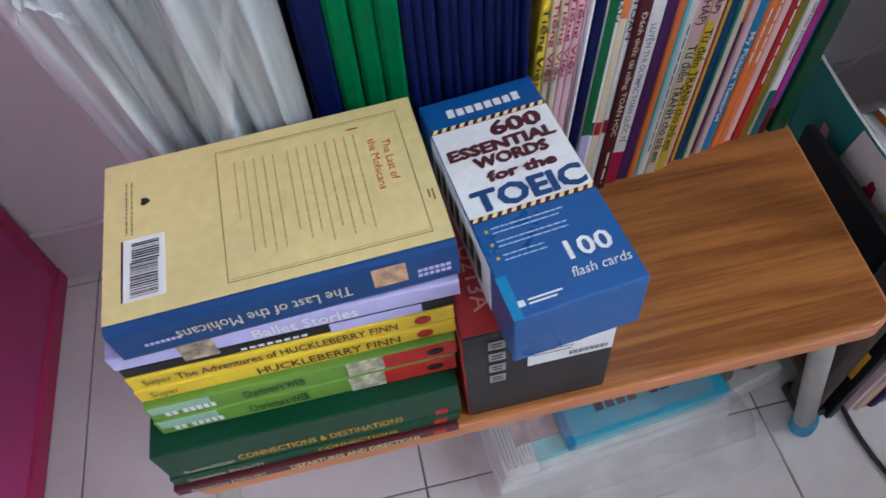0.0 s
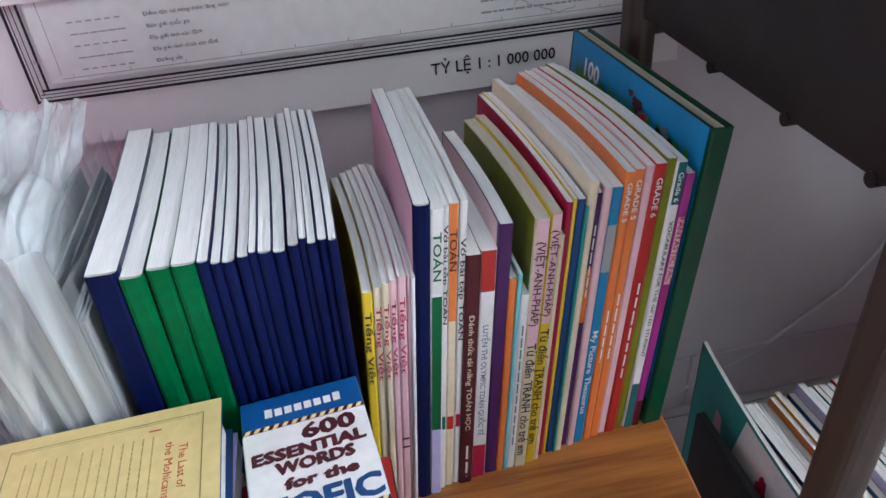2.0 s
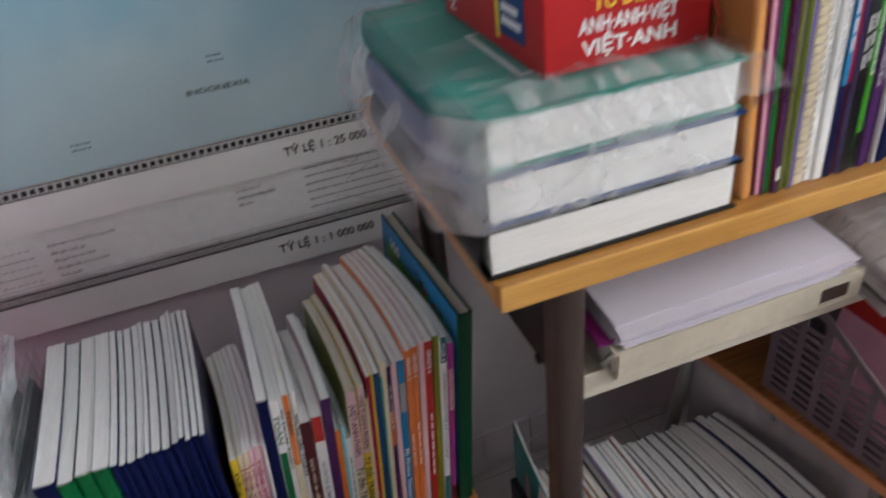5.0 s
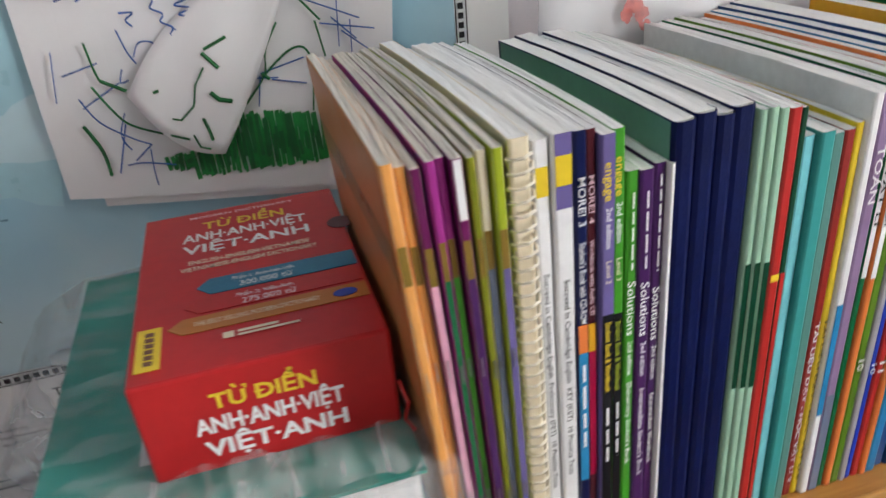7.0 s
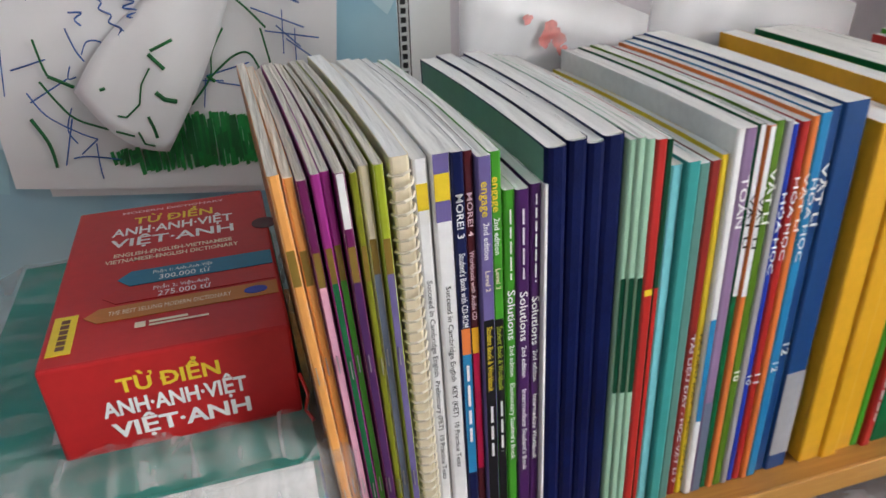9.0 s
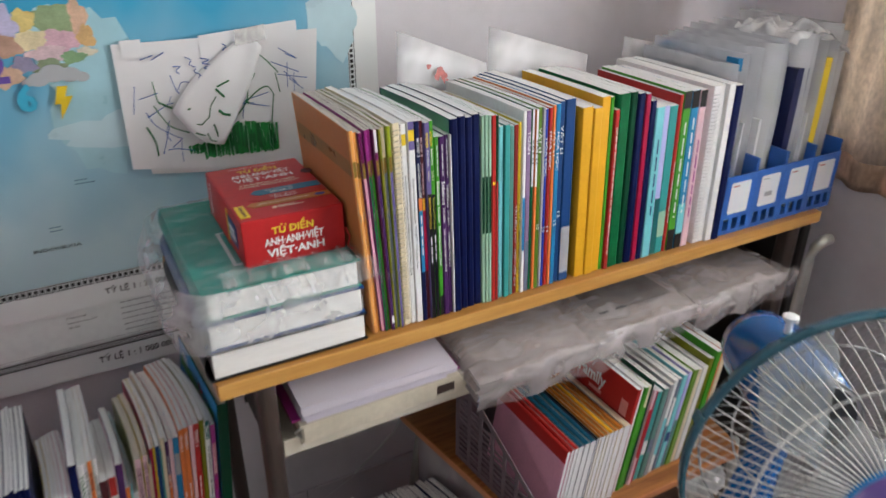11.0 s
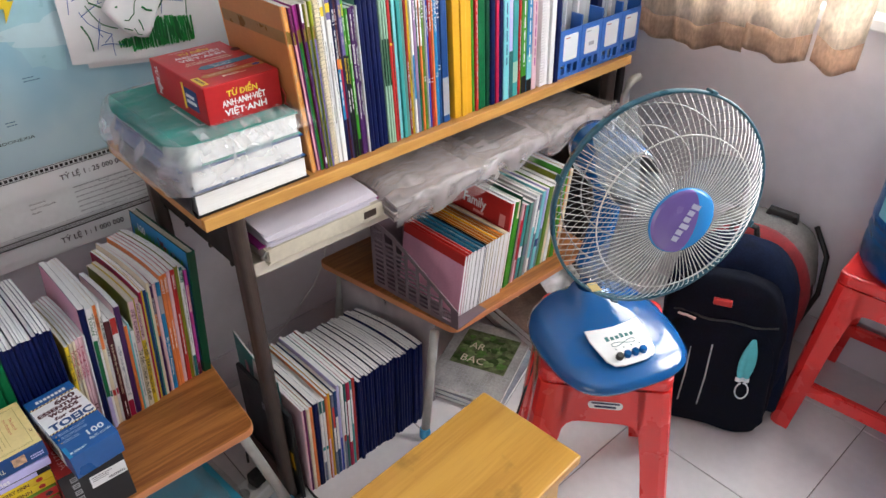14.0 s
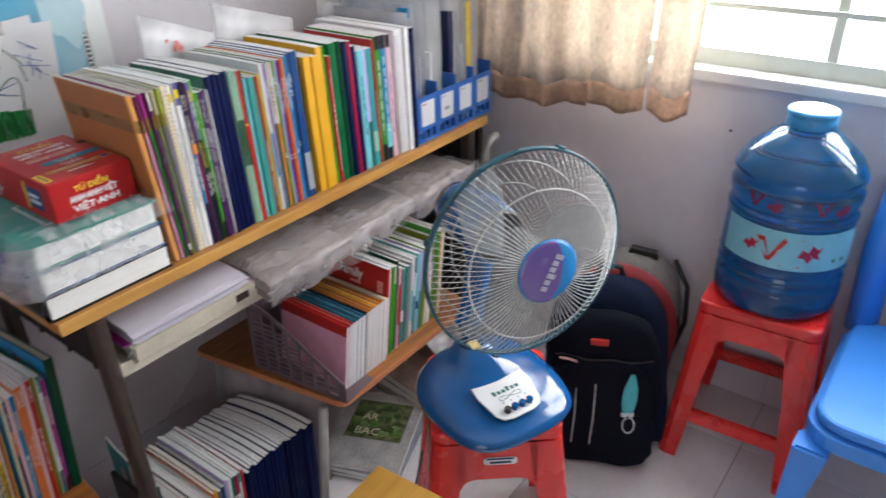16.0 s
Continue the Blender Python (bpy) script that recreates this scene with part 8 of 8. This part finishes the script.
on_bottle("green_mark", [[(-1, 0), (1, 0), (1, 0.6), (-1, 0.6)]], "green", radians(243), 0.15, 0.016, lb)
on_bottle("small_print", [[(-1, 0), (1, 0), (1, 0.15), (-1, 0.15)], [(-1, 3.2), (1, 3.2), (1, 3.3), (-1, 3.3)]], "red", radians(198), 0.142, 0.02, lb)
EMBOSS = mat("dark_red_print", (0.2, 0.02, 0.06), 0.4, 0.1, 30)
for a in (165, 222):
    on_bottle("printed_logo", VEE + SPLASH, EMBOSS, radians(a), 0.262, 0.034, wb)

# ---- school bags against the wall ----


def pillow(cx, cy, cz, a, b, c, p=3.5, top_round=2.2, n=28, m=28, taper=0.0, seed=0, rough=0.006):
    bm = bmesh.new()
    rows = []
    for i in range(m + 1):
        f = -math.pi / 2 + math.pi * i / m
        row_ = []
        for j in range(n):
            t = 2 * math.pi * j / n
            pw = lambda v, e: math.copysign(abs(v) ** (2 / e), v)
            z = pw(math.sin(f), p if f < 0 else top_round)
            k = pw(math.cos(f), p if f < 0 else top_round) * (1 - taper * (z + 1) / 2)
            x, y = k * pw(math.cos(t), p), k * pw(math.sin(t), p)
            q = Vector((cx + a * x, cy + b * y, cz + c * z))
            d = rough * noise.noise((q.x * 14 + seed, q.y * 14, q.z * 14)) + rough * 0.5 * noise.noise((q.x * 35 + seed, q.y * 35, q.z * 35))
            row_.append(bm.verts.new(q + Vector((x, y, z)) * d))
        rows.append(row_)
    for a0, b0 in zip(rows, rows[1:]):
        for j in range(n):
            bm.faces.new((a0[j], a0[(j + 1) % n], b0[(j + 1) % n], b0[j]))
    bmesh.ops.remove_doubles(bm, verts=bm.verts[:], dist=1e-5)
    return bm


NAVY_CLOTH = mat("navy_nylon", (0.005, 0.0065, 0.013), 0.85, 0.3, 30, 0.3, 700, spec=0.12, fine=0.2)
BLUE_CLOTH = mat("dark_blue_nylon", (0.007, 0.012, 0.032), 0.85, 0.3, 30, 0.3, 700, spec=0.12, fine=0.2)
GREY_CLOTH = mat("grey_mesh_cloth", (0.2, 0.19, 0.18), 0.8, 0.2, 40, 0.6, 500, fine=0.25)
RED_CLOTH = mat("dark_red_cloth", (0.26, 0.02, 0.025), 0.7, 0.2, 40, 0.4, 600, fine=0.15)
# frame of the bags: -y of it is the front face
bp = thing("backpack", "dark navy school backpack standing on the floor by the stool", "backpack", pose(1.036, -0.912, 0, 0, -3, -68))
part("main_body", pillow(0, 0.015, 0.245, 0.15, 0.07, 0.243, 4, 2.6), BLUE_CLOTH, bp, smooth=True)
part("front_pocket", pillow(-0.005, -0.06, 0.222, 0.136, 0.048, 0.215, 5, 3.0, seed=3), NAVY_CLOTH, bp, "black front pocket", smooth=True)
part("lower_pocket", pillow(-0.005, -0.095, 0.17, 0.124, 0.026, 0.16, 6, 4, seed=5), NAVY_CLOTH, bp, "black lower pocket", smooth=True)
zp = [(-0.112 + 0.224 * i / 14, -0.112 + 0.012 * abs(i - 7) / 7, 0.334 + 0.004 * math.sin(i)) for i in range(15)]
part("zip", tube(zp, 0.0028, 6), CABLE, bp, "black zip")
part("badge", box(-0.03, 0.01, -0.116, -0.106, 0.378, 0.393, 0.002), card("red"), bp, "small red badge")
for x in (-0.06, -0.015):
    part("reflective_piping", tube([(x, -0.121, 0.27), (x - 0.004, -0.124, 0.17), (x - 0.012, -0.122, 0.08)], 0.0017, 6), mat("silver_piping", (0.6, 0.6, 0.6), 0.3, 0.1, 30, metal=0.4), bp, "silver piping")
part("zip_pull", tube([(-0.1, -0.114, 0.334), (-0.078, -0.122, 0.338), (-0.06, -0.124, 0.334)], 0.003, 6), mat("pale_pull", (0.6, 0.4, 0.35), 0.4, 0.1, 30), bp)
part("carry_handle", tube([(-0.03, 0.05, 0.47), (-0.025, 0.05, 0.495), (0.0, 0.05, 0.502), (0.025, 0.05, 0.495), (0.03, 0.05, 0.47)], 0.007, 8), CABLE, bp)
part("side_mesh", pillow(0.135, 0.03, 0.09, 0.02, 0.06, 0.085, 4, 4, seed=9), BLUE_CLOTH, bp, smooth=True)
for sx in (-0.11, 0.11):
    part("side_seam", tube([(sx, -0.075, 0.03), (sx, -0.082, 0.15), (sx * 0.95, -0.075, 0.28), (sx * 0.7, -0.05, 0.345)], 0.0025, 6), BLUE_CLOTH, bp)
mask = thing("face_mask", "turquoise folded face mask hanging from the backpack", "mask", bp.matrix_world @ pose(0.062, -0.118, 0.272, 0, 0, 12))
MASK = mat("turquoise_mask_cloth", (0.1, 0.5, 0.55), 0.8, 0.1, 60, 0.2, 400)
part("mask_cloth", sheet(lambda u, v: (0.004 + 0.036 * (u - 0.5) * math.sin(0.25 + 2.2 * v) - 0.008 * v, -0.014 - 0.005 * abs(math.sin(u * 6)) * v, 0.045 - 0.115 * v), 14, 12, 0.001), MASK, mask, smooth=True)
part("white_edge", sheet(lambda u, v: (-0.004 + 0.03 * (u - 0.5), -0.0145 - 0.005 * abs(math.sin(u * 6)), -0.066 - 0.012 * v), 14, 2, 0.001), PAPER, mask, "white lining edge")
part("ear_loop", tube([(-0.002 + 0.014 * math.sin(a * 0.35) * (1 if a < 9 else 1), -0.02, -0.078 - 0.024 * (1 - math.cos(a * 0.35))) for a in range(18)], 0.0018, 6), WHITE_PLASTIC, mask, "white elastic ear loop", smooth=True)

rp = thing("backpack", "red and grey school backpack leaning on the wall", "backpack", pose(1.27, -0.818, 0, 0, 4, -78))
part("main_body", pillow(0, 0.02, 0.215, 0.15, 0.085, 0.205, 4, 2.6, seed=20), GREY_CLOTH, rp, smooth=True)
part("front_panel", pillow(-0.005, -0.06, 0.185, 0.108, 0.04, 0.17, 4, 2.6, seed=22), GREY_CLOTH, rp, "grey front panel", smooth=True)
arch_pts = [(0.128 * math.cos(math.pi * i / 18), -0.07, 0.25 + 0.15 * math.sin(math.pi * i / 18)) for i in range(19)]
bm = bmesh.new()
tube([(0.128, -0.07, 0.05)] + arch_pts + [(-0.128, -0.07, 0.05)], 0.03, 10, bm=bm)
part("red_gusset", bm, RED_CLOTH, rp, "dark red padded gusset", smooth=True)
part("red_base", pillow(0, -0.02, 0.06, 0.155, 0.095, 0.058, 5, 4, seed=25), RED_CLOTH, rp, "dark red base", smooth=True)
part("carry_handle", slab([(-0.045, 0.0), (-0.035, 0.035), (0.035, 0.035), (0.045, 0.0), (0.032, 0.0), (0.026, 0.02), (-0.026, 0.02), (-0.032, 0.0)], -0.012, 0.012, 0.003, m=Matrix.Translation((0.02, 0.03, 0.4)) @ pose(0, 0, 0, 90, 0, 0)), CABLE, rp, "black carry handle")
part("zip", tube([(0.155 * math.cos(math.pi * i / 14), 0.005, 0.21 + 0.19 * math.sin(math.pi * i / 14)) for i in range(15)], 0.004, 6), CABLE, rp, "black zip")
part("shoulder_strap", tube([(0.1, 0.09, 0.39), (0.15, 0.05, 0.34), (0.166, 0.03, 0.24), (0.15, 0.05, 0.12)], 0.007, 8), CABLE, rp, smooth=True)

# ---- blue plastic chair ----
ch = thing("plastic_chair", "blue moulded plastic armchair beside the water bottle", "chair", pose(1.09, -1.6, 0, 0, 0, -90))
part("seat", slab(rounded(-0.22, 0.22, -0.21, 0.2, 0.06), 0.405, 0.43, 0.008), CHAIR_PLASTIC, ch)
part("seat_apron", slab(rounded(-0.23, 0.23, -0.22, 0.21, 0.065), 0.37, 0.4045, 0.004), CHAIR_PLASTIC, ch)
for sx in (-1, 1):
    for y0, y1 in ((-0.2, -0.235), (0.19, 0.25)):
        bm = bmesh.new()
        rings = []
        for z, w, k in ((0.0, 0.032, 1.0), (0.2, 0.042, 0.55), (0.37, 0.065, 0.1)):
            cx, cy = sx * (0.2 + 0.035 * k), y0 + (y1 - y0) * k
            rings.append([bm.verts.new((cx + dx * w, cy + dy * w, z)) for dx, dy in ((-0.5, -0.5), (0.5, -0.5), (0.5, 0.5), (-0.5, 0.5))])
        for a, b in zip(rings, rings[1:]):
            for i in range(4):
                bm.faces.new((a[i], a[(i + 1) % 4], b[(i + 1) % 4], b[i]))
        bm.faces.new(rings[0]), bm.faces.new(rings[-1][::-1])
        bmesh.ops.bevel(bm, geom=bm.edges[:], offset=0.006, segments=2, affect="EDGES")
        part("leg", bm, CHAIR_PLASTIC, ch)
    part("back_post", tube([(sx * 0.205, 0.2, 0.4), (sx * 0.215, 0.24, 0.6), (sx * 0.2, 0.28, 0.8)], 0.034, 12), CHAIR_PLASTIC, ch, smooth=True)
part("backrest_top", tube([(-0.2, 0.28, 0.8), (-0.1, 0.3, 0.835), (0.1, 0.3, 0.835), (0.2, 0.28, 0.8)], 0.026, 10), CHAIR_PLASTIC, ch, smooth=True)
for k in range(5):
    part("back_slat", box(-0.155 + 0.07 * k, -0.125 + 0.07 * k, -0.004, 0.004, 0, 0.42, 0.003, m=Matrix.Translation((0, 0.205, 0.41)) @ pose(0, 0, 0, -13, 0, 0)), CHAIR_PLASTIC, ch)

# ---- yellow wooden bench in front ----
yb = thing("wooden_bench", "yellow varnished wooden bench in front of the stool", "bench", pose(-0.595, -1.076, 0, 0, 0, 3.8))
part("bench_top", box(0, 0.905, 0, 0.21, 0.43, 0.45, 0.003), YELLOW_WOOD, yb)
for x in (0.06, 0.851):
    for y in (0.03, 0.183):
        part("leg", box(x - 0.017, x + 0.017, y - 0.017, y + 0.017, 0, 0.4295, 0.002), YELLOW_WOOD, yb)
    part("stretcher", box(x - 0.01, x + 0.01, 0.0475, 0.1655, 0.1, 0.13, 0.002), YELLOW_WOOD, yb)

# ---- floor tiles, base tiles (pieces of the setting) ----
floor = structure("floor", box(ROOM_X0 - 0.12, ROOM_X1 + 0.12, ROOM_Y0 - 0.12, 0.12, -0.1, -0.0025), GROUT, "white glazed floor tiles with dark thin joints")
shared = {}
gx = [ROOM_X0] + [0.010 + 0.4 * k for k in range(-5, 4)] + [ROOM_X1]
gy = [ROOM_Y0] + [-0.4225 + 0.4 * k for k in range(-6, 2) if -0.4225 + 0.4 * k < -0.005] + [-0.0]
for x0, x1 in zip(gx, gx[1:]):
    for y0, y1 in zip(gy, gy[1:]):
        key = (round(x1 - x0, 3), round(y1 - y0, 3))
        if key not in shared:
            bm = box(0.0011, x1 - x0 - 0.0011, 0.0011, y1 - y0 - 0.0011, -0.006, 0, 0.0008, 1)
            shared[key] = bpy.data.meshes.new("tile")
            bm.to_mesh(shared[key])
            bm.free()
            shared[key].materials.append(TILE)
        t = new("tile", shared[key])
        t.parent, t.location = floor, (x0, y0, 0)
base = thing("baseboard", "glazed base tiles along the foot of the walls", "baseboard", kind="structure")
bm = box(0.001, 0.399, -0.008, 0, 0.0005, 0.1, 0.0012, 1)
me = bpy.data.meshes.new("base_tile")
bm.to_mesh(me)
bm.free()
me.materials.append(BASE_TILE)
for k in range(9):
    t = new("base_tile", me)
    t.parent, t.location = base, (-2.19 + 0.4 * k, -0.0002, 0)
for k in range(7):
    t = new("base_tile", me)
    t.parent = base
    t.matrix_local = pose(ROOM_X1 - 0.0002, -0.012 - 0.4 * k, 0, 0, 0, -90)

# black cable hanging behind the yellow bench
tagged(part("fan_cable", tube([(0.62, -0.74, 0.47), (0.6, -0.7, 0.4), (0.55, -0.69, 0.2), (0.47, -0.7, 0.03), (0.36, -0.72, 0.005), (0.28, -0.66, 0.004), (0.2, -0.62, 0.004)], 0.0028, 6), CABLE, smooth=True), "black fan cable hanging down to the floor", "cable")
